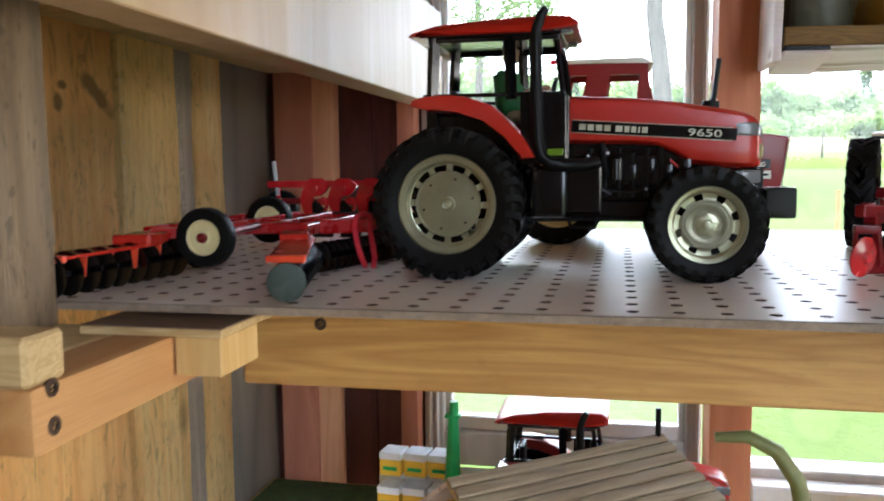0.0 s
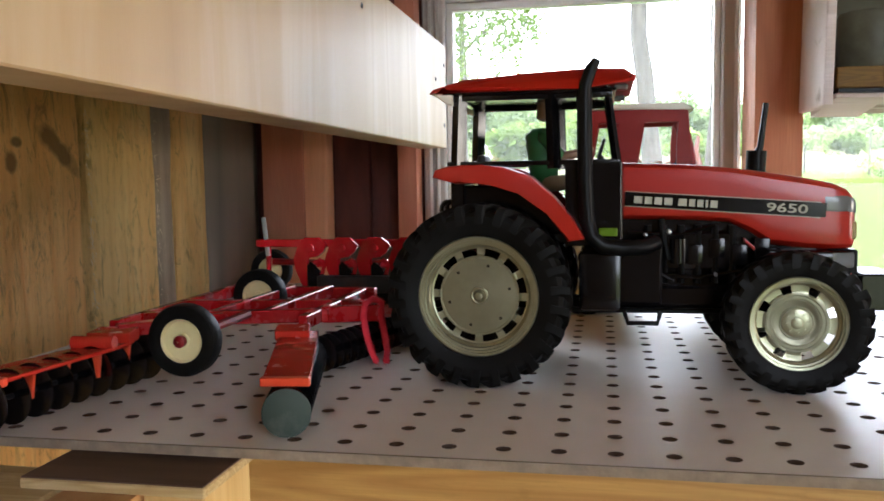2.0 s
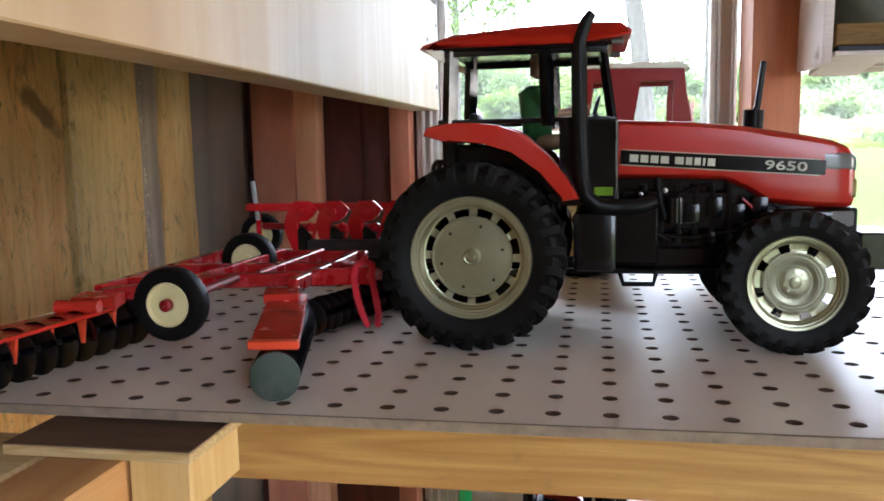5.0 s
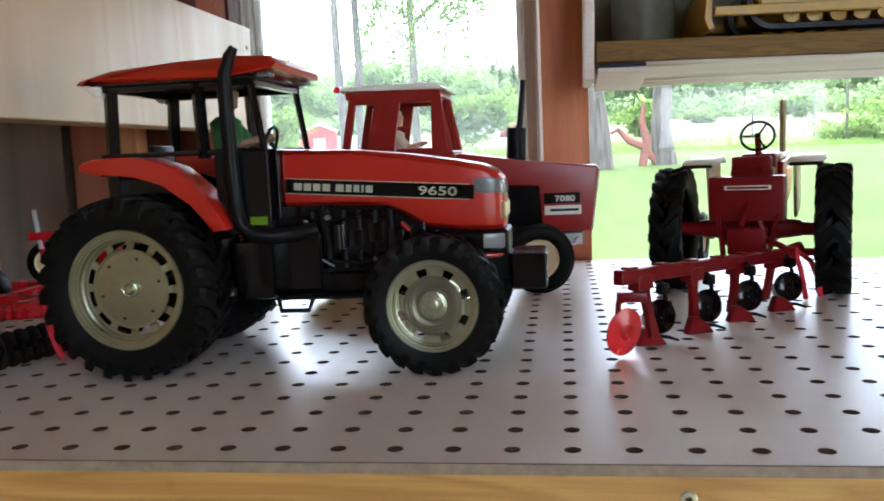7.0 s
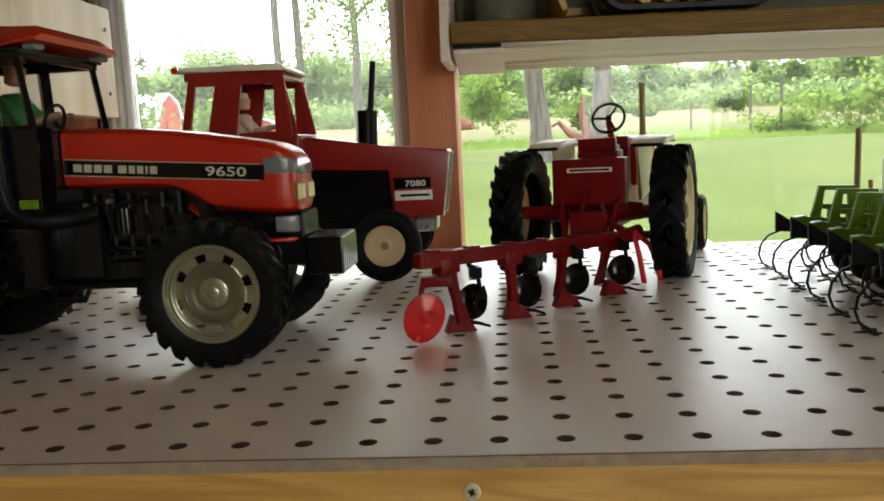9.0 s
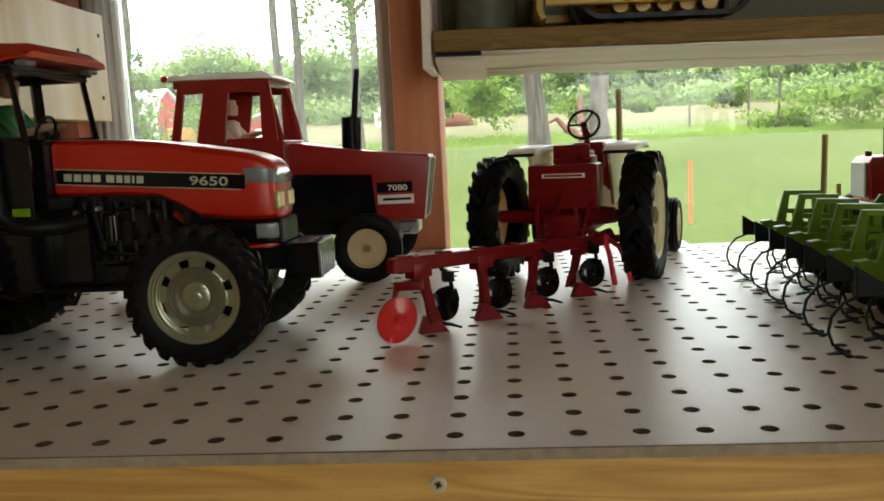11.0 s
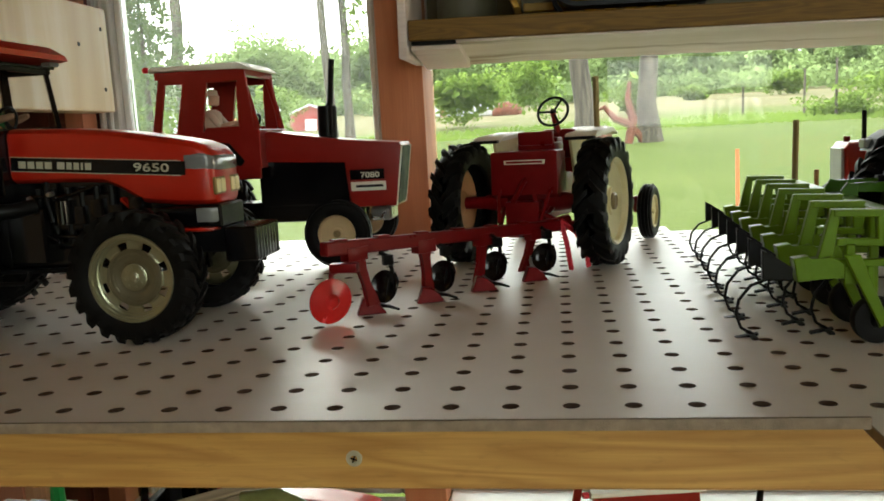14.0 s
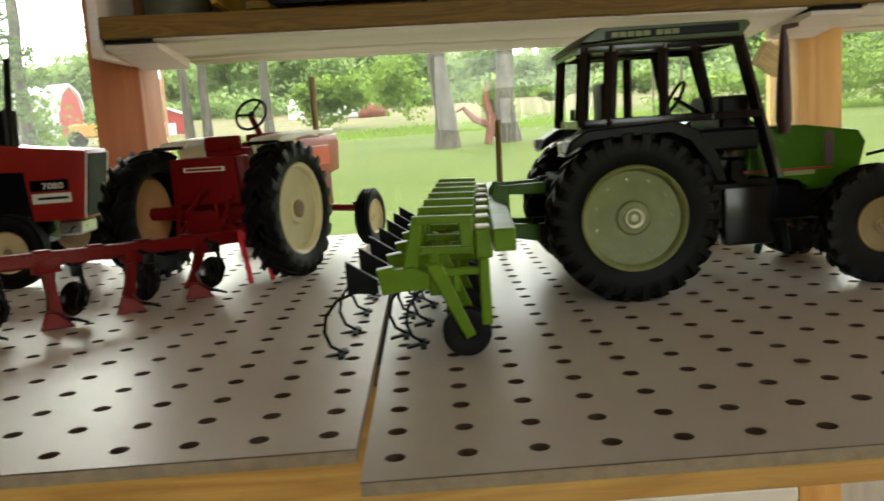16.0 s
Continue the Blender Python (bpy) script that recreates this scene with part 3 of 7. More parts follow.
part("stop", bars([((-0.5095, 0.703, WZ0), (-0.5010, 0.722, WZ1)), ((-0.1780, 0.703, WZ0), (-0.1700, 0.722, WZ1)), ((-0.5095, 0.703, WZ1 - 0.002), (-0.1700, 0.722, WZ1 + 0.008)), ((-0.5010, 0.703, WZ0), (-0.1780, 0.722, WZ0 + 0.02))], 0.0015), WHITE, w1, "white inner stop")
for xa in (-0.5320, -0.5220, -0.1560):
    part("bead", bars([((xa, 0.6835, WZ0 - 0.05), (xa + 0.0055, 0.6900, 0.42))], 0.002), OLDWHITE, w1)
pane = part("pane", bars([((-0.5005, 0.711, WZ0 + 0.0205), (-0.1785, 0.714, WZ1 - 0.0025))]), GLASS, w1, "glass with a pale veil mixed in for the haze outside")
pane.visible_shadow = False
part("sill", bars([((-0.54, 0.600, WZ0 - 0.075), (-0.1480, 0.690, WZ0 - 0.052))], 0.003), WHITE, w1, "white window sill")
w2 = setting("window_2", bars([((-0.0960, 0.640, 0.203), (0.5915, 0.690, 1.25)), ((-0.0960, 0.640, -0.40), (0.5915, 0.690, -0.315))], 0.002), OLDWHITE, "white-painted header and sill of the wide window", "window")
part("sill", bars([((-0.0955, 0.600, -0.345), (0.5915, 0.6395, -0.325))], 0.003), WHITE, w2, "white window sill")
w3 = setting("window_3", bars([((0.6405, 0.640, 0.203), (1.2995, 0.690, 1.25)), ((0.6405, 0.640, -0.40), (1.2995, 0.690, -0.315))], 0.002), OLDWHITE, "white-painted header and sill of the end window", "window")
# panes added to lay a faint painted haze over the view
for w, xa, xb in ((w2, -0.0960, 0.5915), (w3, 0.6405, 1.2995)):
    pane = part("pane", bars([((xa + 0.0005, 0.664, -0.3145), (xb - 0.0005, 0.667, 0.2025))]), VEILGLASS, w, "pane added with a faint haze veil")
    pane.visible_shadow = False
setting("wall_over_window", bars([((-0.5385, 0.690, 0.4205), (-0.1476, 0.73, 1.25))]), REDBOARD, "dark red boards above the window", "wall")
setting("wall_under_windows", bars([((-0.545, 0.6905, FLOOR), (3.0, 0.73, -0.401))]), REDBOARD, "dark red boards below the windows", "wall")
setting("wall_far_end", bars([((1.3505, 0.690, -0.40), (3.0, 0.73, 1.25))]), REDBOARD, "dark red boards beyond the windows", "wall")

OLIVEPANEL = paint("dull_olive_panel", (0.10, 0.096, 0.055), 0.7, var=0.2, scale=12)
# upper shelf at the windows, with its pale underside
tilt = pose(-0.092, 0.49, 0.206, 0, 1.1, 0)
us = empty("upper_shelf", tilt)
tagged(us, "upper shelf of brown plywood with a white-painted underside", "shelf", "", "structure")
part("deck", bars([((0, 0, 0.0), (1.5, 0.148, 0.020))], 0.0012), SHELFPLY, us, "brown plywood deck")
r = random.Random(15)
for x0, x1 in ((0.046, 0.648), (0.702, 1.5)):
    bm, rows = bmesh.new(), []
    n = round((x1 - x0) * 60)
    for i in range(n + 1):
        x = x0 + (x1 - x0) * i / n
        lip = r.uniform(0, 0.006) if r.random() < 0.35 else 0.001
        sag = r.uniform(-0.0006, 0.0006)
        rows.append([bm.verts.new(q) for q in ((x, 0.002 + lip, -0.0005), (x, 0.002 + lip, -0.0022 + sag), (x, 0.050, -0.0062 + sag), (x, 0.148, -0.0135 + sag), (x, 0.148, -0.0005))])
    skin(bm, rows)
    bm.faces.new(rows[0])
    bm.faces.new(rows[-1])
    part("underside", bm, WHITEPANEL, us, "white-painted lower panel with torn paint", None, 50)
for x0 in (0.002, 0.651):
    bm = bmesh.new()
    ends = [[bm.verts.new((x, y, z)) for y, z in ((0.006, -0.0045), (0.006, -0.0085), (0.107, -0.0205), (0.107, -0.0045))] for x in (x0, x0 + 0.048)]
    for e in ends:
        bm.faces.new(e)
    skin(bm, ends)
    part("cleat", bm, WHITEPANEL, us, "white cleat under the shelf")
    # black filler stands in for the shade of an empty gap
    part("plate", bars([((x0 + 0.001, 0.001, -0.0042), (x0 + 0.045, 0.050, -0.0006))]), SATIN, us, "black filler painting the shade of the gap above the cleat")
part("end_panel", bars([((-0.0105, 0.003, -0.016), (-0.0015, 0.106, 0.30))], 0.001), WHITEPANEL, us, "white-painted end board of the upper shelf")
part("back_panel", bars([((0.0, 0.135, 0.0202), (1.5, 0.147, 0.30))]), OLIVEPANEL, us, "dull panel behind the upper shelf")

# shelf below
setting("lower_shelf", bars([((-0.772, 0.03, -0.395), (1.6, 0.640, -0.375))]), PINE, "lower plywood shelf under the windows", "shelf")
# unseen room shell, kept dark so it bounces little light
setting("floor", bars([((-0.80, -1.6, FLOOR - 0.05), (3.0, 0.69, FLOOR))]), UNSEENPLANK, "unseen plank floor of the shed, darkened to cut bounced light", "floor")
setting("ceiling", bars([((-0.80, -1.6, 1.25), (3.0, 1.25, 1.30))]), SHELFPLY, "unseen board ceiling of the shed, dark to cut bounced light", "ceiling")
# unseen walls; their openings are assumed, to hold the fill lamps
setting("wall_right", bars([((3.0, -1.6, FLOOR), (3.04, -0.70, 1.25)), ((3.0, 0.0, FLOOR), (3.04, 0.73, 1.25)), ((3.0, -0.70, 0.35), (3.04, 0.0, 1.25))]), UNSEENPLANK, "unseen end wall with a low opening added for fill light", "wall")
setting("wall_front", bars([((-0.80, -1.64, FLOOR), (0.25, -1.60, 1.25)), ((0.85, -1.64, FLOOR), (3.04, -1.60, 1.25)), ((0.25, -1.64, 1.06), (0.85, -1.60, 1.25))]), UNSEENPLANK, "unseen wall with an opening added for fill light", "wall")

# ---- wheels ----
def tyre(R, w, rim, lugs, slant=0.55, depth=0.055, n=48):
    """A farm tyre round the y axis, with its chevron lugs."""
    bm = bmesh.new()
    h = w / 2
    c = R * (1 - depth)
    lathe(bm, [(rim * 0.97, -h * 0.62), (rim, -h * 0.80), (rim + (R - rim) * 0.30, -h * 0.97), (rim + (R - rim) * 0.62, -h), (c * 0.965, -h * 0.90), (c, -h * 0.6), (c, 0), (c, h * 0.6), (c * 0.965, h * 0.90),
               (rim + (R - rim) * 0.62, h), (rim + (R - rim) * 0.30, h * 0.97), (rim, h * 0.80), (rim * 0.97, h * 0.62)], n)
    if lugs:
        bm.verts.ensure_lookup_table()
        belt = [bm.verts[6 * n + i] for i in range(n)]
        step = 2 * math.pi / lugs
        for i in range(lugs):
            for side in (-1, 1):
                a0 = i * step + (step / 2 if side > 0 else 0)
                rows = []
                for f, lo, hi, th in ((0.02, 0.96, 0.985, 0.20), (0.30, 0.96, 1.0, 0.22), (0.72, 0.95, 1.0, 0.24), (0.97, 0.90, 0.985, 0.26), (1.04, 0.80, 0.90, 0.24)):
                    a, y = a0 + slant * step * 1.6 * f, side * h * f
                    t = th * step
                    row = []
                    for da, rr in ((-t, lo * R * 0.98), (-t * 0.72, hi * R), (t * 0.72, hi * R), (t, lo * R * 0.98)):
                        row.append(bm.verts.new((rr * math.cos(a + da), y, rr * math.sin(a + da))))
                    rows.append(row)
                skin(bm, rows, False)
                bm.faces.new(rows[0])
                bm.faces.new(rows[-1])
                root = belt[round((a0 + slant * step * 0.48) / (2 * math.pi) * n) % n]
                bm.faces.new((rows[1][0], rows[1][3], root))
    return bm


def pierced(prof, band, k, solid, rim, h, per):
    """A pressed wheel disc (radius and depth as shares of rim and h) with k slots through the given band of its profile."""
    n = k * per
    bm = bmesh.new()
    rows = [[bm.verts.new((a * rim * math.cos(2 * math.pi * i / n), -b * h, a * rim * math.sin(2 * math.pi * i / n))) for i in range(n)] for a, b in prof]
    keep = max(1, round(per * solid))
    for j, (p, q) in enumerate(zip(rows, rows[1:])):
        for i in range(n):
            if not (band - 1 <= j < band + (2 if len(prof) > 14 else 0)) or i % per < keep:
                bm.faces.new((p[i], p[(i + 1) % n], q[(i + 1) % n], q[i]))
    bmesh.ops.delete(bm, geom=[v for v in bm.verts if not v.link_faces], context="VERTS")
    bmesh.ops.recalc_face_normals(bm, faces=bm.faces)
    bmesh.ops.solidify(bm, geom=bm.faces[:], thickness=0.0009)
    return bm


def wheel_set(R, w, rim, lugs, style, rim_mat, ribs=0, hub_mat=None):
    """Meshes of one wheel, whose outer face looks along -y: rim, tyre and hub."""
    h = w / 2
    hub = bmesh.new()
    if style == "slots":
        if rim > 0.03:
            bm = pierced([(1.02, 0.74), (1.03, 0.80), (1.0, 0.88), (0.96, 0.87), (0.955, 0.80), (0.92, 0.79), (0.915, 0.70), (0.88, 0.69), (0.875, 0.52), (0.84, 0.46), (0.83, 0.36), (0.80, 0.34), (0.71, 0.34), (0.70, 0.42), (0.675, 0.46), (0.645, 0.45), (0.635, 0.41), (0.30, 0.44), (0.17, 0.44), (0.01, 0.44)], 12, 12, 0.32, rim, h, 6)
            lathe(hub, [(rim * a, -h * b) for a, b in ((0.15, 0.40), (0.15, 0.56), (0.12, 0.60), (0.10, 0.58), (0.085, 0.64), (0.06, 0.70), (0.009, 0.71))], 24)
        else:
            bm = pierced([(1.02, 0.74), (1.03, 0.80), (1.0, 0.90), (0.95, 0.88), (0.94, 0.74), (0.90, 0.72), (0.89, 0.54), (0.85, 0.48), (0.84, 0.38), (0.82, 0.36), (0.70, 0.36), (0.69, 0.42), (0.66, 0.45), (0.60, 0.44), (0.585, 0.40), (0.52, 0.40), (0.505, 0.37), (0.45, 0.37), (0.435, 0.35), (0.36, 0.35), (0.35, 0.39), (0.01, 0.40)], 10, 8, 0.62, rim, h, 8)
            lathe(hub, [(rim * a, -h * b) for a, b in ((0.31, 0.36), (0.31, 0.46), (0.29, 0.49), (0.13, 0.495), (0.13, 0.54), (0.11, 0.57), (0.05, 0.58), (0.012, 0.58))], 28)
            for i in range(8):
                q = Matrix.Rotation(2 * math.pi * i / 8 + 0.3, 3, "Y") @ Vector((rim * 0.225, 0, 0))
                cyl(hub, q + Vector((0, -h * 0.46, 0)), q + Vector((0, -h * 0.56, 0)), rim * 0.026, None, 8)
    elif style == "dish":
        bm = lathe(bmesh.new(), [(rim * a, h * b) for a, b in ((1.0, 0.7), (0.93, 0.55), (0.88, 0.0), (0.88, -0.40))] + [(rim * a, -h * b) for a, b in ((0.60, 0.40), (0.60, 0.46), (0.90, 0.52), (0.93, 0.80), (0.96, 0.87), (1.0, 0.90), (1.03, 0.80))][::-1][::-1], 48)
        lathe(bm, [(rim * a, -h * b) for a, b in ((0.62, 0.455), (0.34, 0.42), (0.30, 0.55), (0.012, 0.56))], 48)
        bmesh.ops.remove_doubles(bm, verts=bm.verts, dist=1e-6)
        lathe(hub, [(rim * 0.20, -h * 0.54), (rim * 0.20, -h * 0.70), (rim * 0.14, -h * 0.78), (rim * 0.11, -h * 0.70), (0.0003, -h * 0.72)], 24)
    else:
        bm = pierced([(1.02, 0.74), (1.03, 0.80), (1.0, 0.88), (0.95, 0.86), (0.90, 0.40), (0.82, 0.30), (0.80, 0.24), (0.32, 0.30), (0.30, 0.36), (0.18, 0.40), (0.01, 0.40)], 6, 8, 0.34, rim, h, 6)
        lathe(hub, [(rim * 0.15, -h * 0.38), (rim * 0.13, -h * 0.70), (rim * 0.07, -h * 0.80), (0.0003, -h * 0.80)], 16)
    ty = tyre(R, w, rim, lugs)
    if ribs:
        for i in range(ribs):
            y = (i - (ribs - 1) / 2) * w * 0.24
            lathe(ty, [(R * 0.92, y - w * 0.08), (R, y - w * 0.06), (R, y + w * 0.06), (R * 0.92, y + w * 0.08)], 40)
    out = []
    for nm, b, mt in (("rim", bm, rim_mat), ("tyre", ty, RUBBER), ("hub", hub, hub_mat or rim_mat)):
        bmesh.ops.recalc_face_normals(b, faces=b.faces)
        me = bpy.data.meshes.new(nm)
        b.to_mesh(me)
        b.free()
        for p in me.polygons:
            p.use_smooth = True
        me.set_sharp_from_angle(angle=radians(32))
        me.materials.append(mt)
        if nm == "rim" and style == "slots" and rim < 0.03:
            # inner disc faces painted darker in place of brushed-metal reflection
            me.materials.append(DARKMETAL)
            for p in me.polygons:
                if math.hypot(p.center.x, p.center.z) < rim * 0.66:
                    p.material_index = 1
        out.append(me)
    return out


def add_wheel(name, meshes, parent, at, hub_label="", label=""):
    """A wheel: the rim is the part, with tyre and hub under it."""
    rim = new(name, meshes[0])
    rim.parent, rim.matrix_basis = parent, at
    tagged(rim, label)
    for nm, me in (("tyre", meshes[1]), ("hub", meshes[2])):
        o = new(nm, me)
        o.parent = rim
        tagged(o, "black rubber tyre" if nm == "tyre" else hub_label)
    return rim


def sided(x, y, z, s, spin=0):
    """s -1: the wheel's face looks along -y; 1: along +y."""
    return pose(x, y, z, 0, spin, 0 if s < 0 else 180)


def lettering(text, size, m, material, parent, name="number"):
    """Raised characters as one mesh part; the text reads along +x and faces -y at identity."""
    cu = bpy.data.curves.new("number", "FONT")
    cu.body, cu.size, cu.extrude, cu.resolution_u = text, size, 0.00015, 3
    cu.offset = size * 0.014
    tmp = bpy.data.objects.new("number", cu)
    scene.collection.objects.link(tmp)
    dg = bpy.context.evaluated_depsgraph_get()
    me = bpy.data.meshes.new_from_object(tmp.evaluated_get(dg))
    bpy.data.objects.remove(tmp)
    me.materials.clear()
    me.materials.append(material)
    ob = new(name, me)
    ob.parent, ob.matrix_basis = parent, m @ pose(0, 0, 0, 90, 0, 0)
    return tagged(ob, "pale block figures")


def wordmark(widths, h, gap, m, material, parent, name="nameplate_mark"):
    """A maker's name as a row of plain bars."""
    x = 0.0
    for w in widths:
        if w > 0:
            part(name, bars([((0, -0.00015, 0), (w, 0.00015, h))]), material, parent, "", m @ pose(x, 0, 0))
        x += abs(w) + gap


# ---- the modern red tractor ----
def modern_tractor():
    tr = empty("toy_tractor", pose(-0.383, 0.1785, 0.0))
    tagged(tr, "orange-red toy tractor with black cab frame and silver wheels", "toy tractor")
    bm = bmesh.new()
    loft(bm, [(0.083, 0.0205, 0.0985, 0.1325), (0.085, 0.0225, 0.0975, 0.1332), (0.127, 0.0228, 0.0968, 0.1312), (0.148, 0.0228, 0.0955, 0.1290), (0.160, 0.0228, 0.0895, 0.1275), (0.172, 0.0228, 0.0815, 0.1255), (0.193, 0.0226, 0.0792, 0.1220),
              (0.207, 0.0222, 0.0788, 0.1190), (0.2150, 0.0212, 0.0788, 0.1155), (0.2190, 0.0190, 0.0795, 0.1110), (0.2200, 0.0170, 0.0810, 0.1070)], 40, 7)
    hood = part("hood", bm, RED, tr, "glossy orange-red bonnet")
    for s in (-1, 1):
        slope = pose(0.0855, s * 0.0229, 0.1066, 0, 4.0, 0)
        part("stripe", bars([((0, -0.0004, 0.0), (0.1170, 0.0004, 0.0084))]), BLACK, tr, "black side stripe", slope)
        for z in (0.0085, -0.0006):
            part("pinstripe", bars([((0, -0.00055, z), (0.1140, 0.00055, z + 0.0005))]), OLDIVORY, tr, "thin ivory line", slope)
    face = pose(0.0855, -0.0229, 0.1066, 0, 4.0, 0)
    wordmark([0.0050, 0.0046, 0.0046, 0.0048, -0.0010, 0.0050, 0.0036, 0.0036, 0.0014, 0.0042], 0.0044, 0.0013, face @ pose(0.0055, -0.00045, 0.0018), OLDIVORY, tr)
    lettering("9650", 0.0074, face @ pose(0.0830, -0.0005, 0.0017) @ Matrix.Diagonal((1.62, 1, 1, 1)), OLDIVORY, tr)
    # nose
    part("headlight_panel", loft(bmesh.new(), [(0.2020, 0.0225, 0.0998, 0.1128), (0.2080, 0.0224, 0.0998, 0.1126), (0.2152, 0.0214, 0.0998, 0.1120), (0.2195, 0.0192, 0.1000, 0.1095), (0.2206, 0.0172, 0.1004, 0.1070)], 40, 8), HEADGLASS, tr, "grey headlight glass")
    part("nose_skirt", loft(bmesh.new(), [(0.1660, 0.0222, 0.0770, 0.0800), (0.1800, 0.0225, 0.0672, 0.0790), (0.2060, 0.0223, 0.0652, 0.0787), (0.2150, 0.0212, 0.0655, 0.0787), (0.2192, 0.0190, 0.0665, 0.0787)], 40, 8), BLACK, tr, "black lower nose panel")
    part("lower_grille", loft(bmesh.new(), [(0.2070, 0.0225, 0.0668, 0.0782), (0.2152, 0.0215, 0.0668, 0.0782), (0.2198, 0.0192, 0.0672, 0.0782), (0.2205, 0.0176, 0.0680, 0.0776)], 40, 8), HEADGLASS, tr, "grey lower grille corner")
    part("nose_trim", loft(bmesh.new(), [(0.1570, 0.0222, 0.0835, 0.0862), (0.1700, 0.0225, 0.0715, 0.0745), (0.1800, 0.0225, 0.0650, 0.0676), (0.1900, 0.0224, 0.0626, 0.0654), (0.2060, 0.0220, 0.0622, 0.0650), (0.2150, 0.0210, 0.0622, 0.0650), (0.2185, 0.0188, 0.0630, 0.0650)], 40, 8), RED, tr, "thin red lower trim")
    for s in (-1, 1):
        for dy in (-0.0036, 0.0036):
            part("work_light", bars([((0.2150, s * 0.0118 + dy - 0.0028, 0.0862), (0.2212, s * 0.0118 + dy + 0.0028, 0.0950))], 0.0007), CREAM, tr, "cream lamp lens")
        part("lamp_bezel", bars([((0.2140, s * 0.0118 - 0.0076, 0.0850), (0.2205, s * 0.0118 + 0.0076, 0.0962))], 0.0006), GOLD, tr, "dull gold lamp surround")
    # engine and frame
    eng = part("engine", bars([((0.075, -0.0155, 0.052), (0.200, 0.0155, 0.100))], 0.0015), BLACK, tr, "glossy black engine block")
    for nm, lo, hi in (("sump", (0.062, -0.020, 0.040), (0.190, 0.020, 0.056)), ("cylinder_block", (0.105, -0.0200, 0.066), (0.150, 0.0200, 0.090)), ("gearbox", (0.060, -0.030, 0.046), (0.108, 0.030, 0.082))):
        part(nm, bars([(lo, hi)], 0.0015), BLACK, eng)
    for i in range(6):
        part("push_rod", cyl(bmesh.new(), (0.100 + i * 0.010, -0.0185, 0.058), (0.100 + i * 0.010, -0.0185, 0.094), 0.0022, None, 8), SATIN, eng)
    for i in range(4):
        part("engine_cover", box(bmesh.new(), (0.128 + i * 0.013, -0.0208, 0.076 + 0.004 * (i % 2)), (0.009, 0.004, 0.012), 0.0008), BLACK, eng)
    for pts, r in (([(0.10, -0.021, 0.064), (0.13, -0.023, 0.062), (0.165, -0.021, 0.068), (0.178, -0.018, 0.079)], 0.0014), ([(0.088, -0.024, 0.090), (0.118, -0.024, 0.088), (0.140, -0.021, 0.094)], 0.0011), ([(0.095, -0.027, 0.086), (0.099, -0.028, 0.070), (0.115, -0.026, 0.060)], 0.0010)):
        part("hose", tube(bmesh.new(), pts, r, 8), BLACK, eng)
    part("oil_filter", cyl(bmesh.new(), (0.118, -0.024, 0.071), (0.118, -0.024, 0.086), 0.005, None, 14), BLACK, eng)
    # bright knobs imitate glints on the glossy engine
    for x, z, r in ((0.098, 0.0885, 0.0014), (0.112, 0.0905, 0.0016), (0.140, 0.0640, 0.0012)):
        part("fitting", lathe(bmesh.new(), [(r, 0.003), (r, -0.001), (r * 0.7, -0.0022), (0.0003, -0.0024)], 12), STEEL, eng, "small steel knob added as a glint on the black engine", pose(x, -0.0262 if x < 0.125 else -0.0232, z))
    part("fuel_pipe", tube(bmesh.new(), [(0.108, -0.022, 0.098), (0.109, -0.025, 0.086), (0.112, -0.025, 0.073)], 0.0018, 10), SATIN, tr)
    part("fuel_tank", bars([((0.058, -0.047, 0.044), (0.083, -0.021, 0.079))], 0.003, 2), BLACK, tr)
    part("fuel_tank", bars([((0.058, 0.021, 0.044), (0.083, 0.047, 0.079))], 0.003, 2), BLACK, tr)
    part("underside_rail", bars([((0.045, -0.030, 0.0405), (0.165, -0.026, 0.0435)), ((0.045, 0.026, 0.0405), (0.165, 0.030, 0.0435))], 0.0008), SATIN, tr)
    bm = tube(bmesh.new(), [(0.085, -0.046, 0.044), (0.087, -0.049, 0.0375), (0.104, -0.049, 0.0375), (0.106, -0.046, 0.044)], 0.0015, 8)
    part("step", bm, SATIN, tr)
    bm = cyl(bmesh.new(), (0, -0.052, 0.055), (0, 0.052, 0.055), 0.0085, None, 18)
    box(bm, (0.005, 0, 0.060), (0.060, 0.052, 0.036), 0.003)
    part("rear_axle", bm, BLACK, tr)
    bm = cyl(bmesh.new(), (0.180, -0.052, 0.041), (0.180, 0.052, 0.041), 0.0055, None, 14)
    box(bm, (0.180, 0, 0.046), (0.026, 0.034, 0.020), 0.002)
    for s in (-1, 1):
        box(bm, (0.180, s * 0.040, 0.042), (0.012, 0.010, 0.024), 0.002)
    part("front_axle", bm, BLACK, tr)
    part("weight_bracket", bars([((0.195, -0.014, 0.048), (0.224, 0.014, 0.064)), ((0.205, -0.019, 0.064), (0.222, 0.019, 0.079))], 0.0012), SATIN, tr)
    for i in range(8):
        y = -0.0215 + i * 0.0054
        part("front_weight", bars([((0.223, y, 0.0425), (0.2445, y + 0.0050, 0.0645))], 0.0012), BLACK, tr)
    # cab
    for nm, lo, hi in (("cab_floor", (-0.020, -0.043, 0.085), (0.084, 0.043, 0.091)), ("rear_panel", (-0.020, -0.043, 0.0912), (-0.012, 0.043, 0.133)), ("dash_panel", (0.076, -0.030, 0.0912), (0.084, 0.030, 0.1335)), ("cab_side", (0.050, -0.0445, 0.083), (0.083, -0.0432, 0.1335)), ("cab_side", (0.050, 0.0432, 0.083), (0.083, 0.0445, 0.1335))):
        part(nm, bars([(lo, hi)], 0.0005), BLACK, tr)
    bm = bmesh.new()
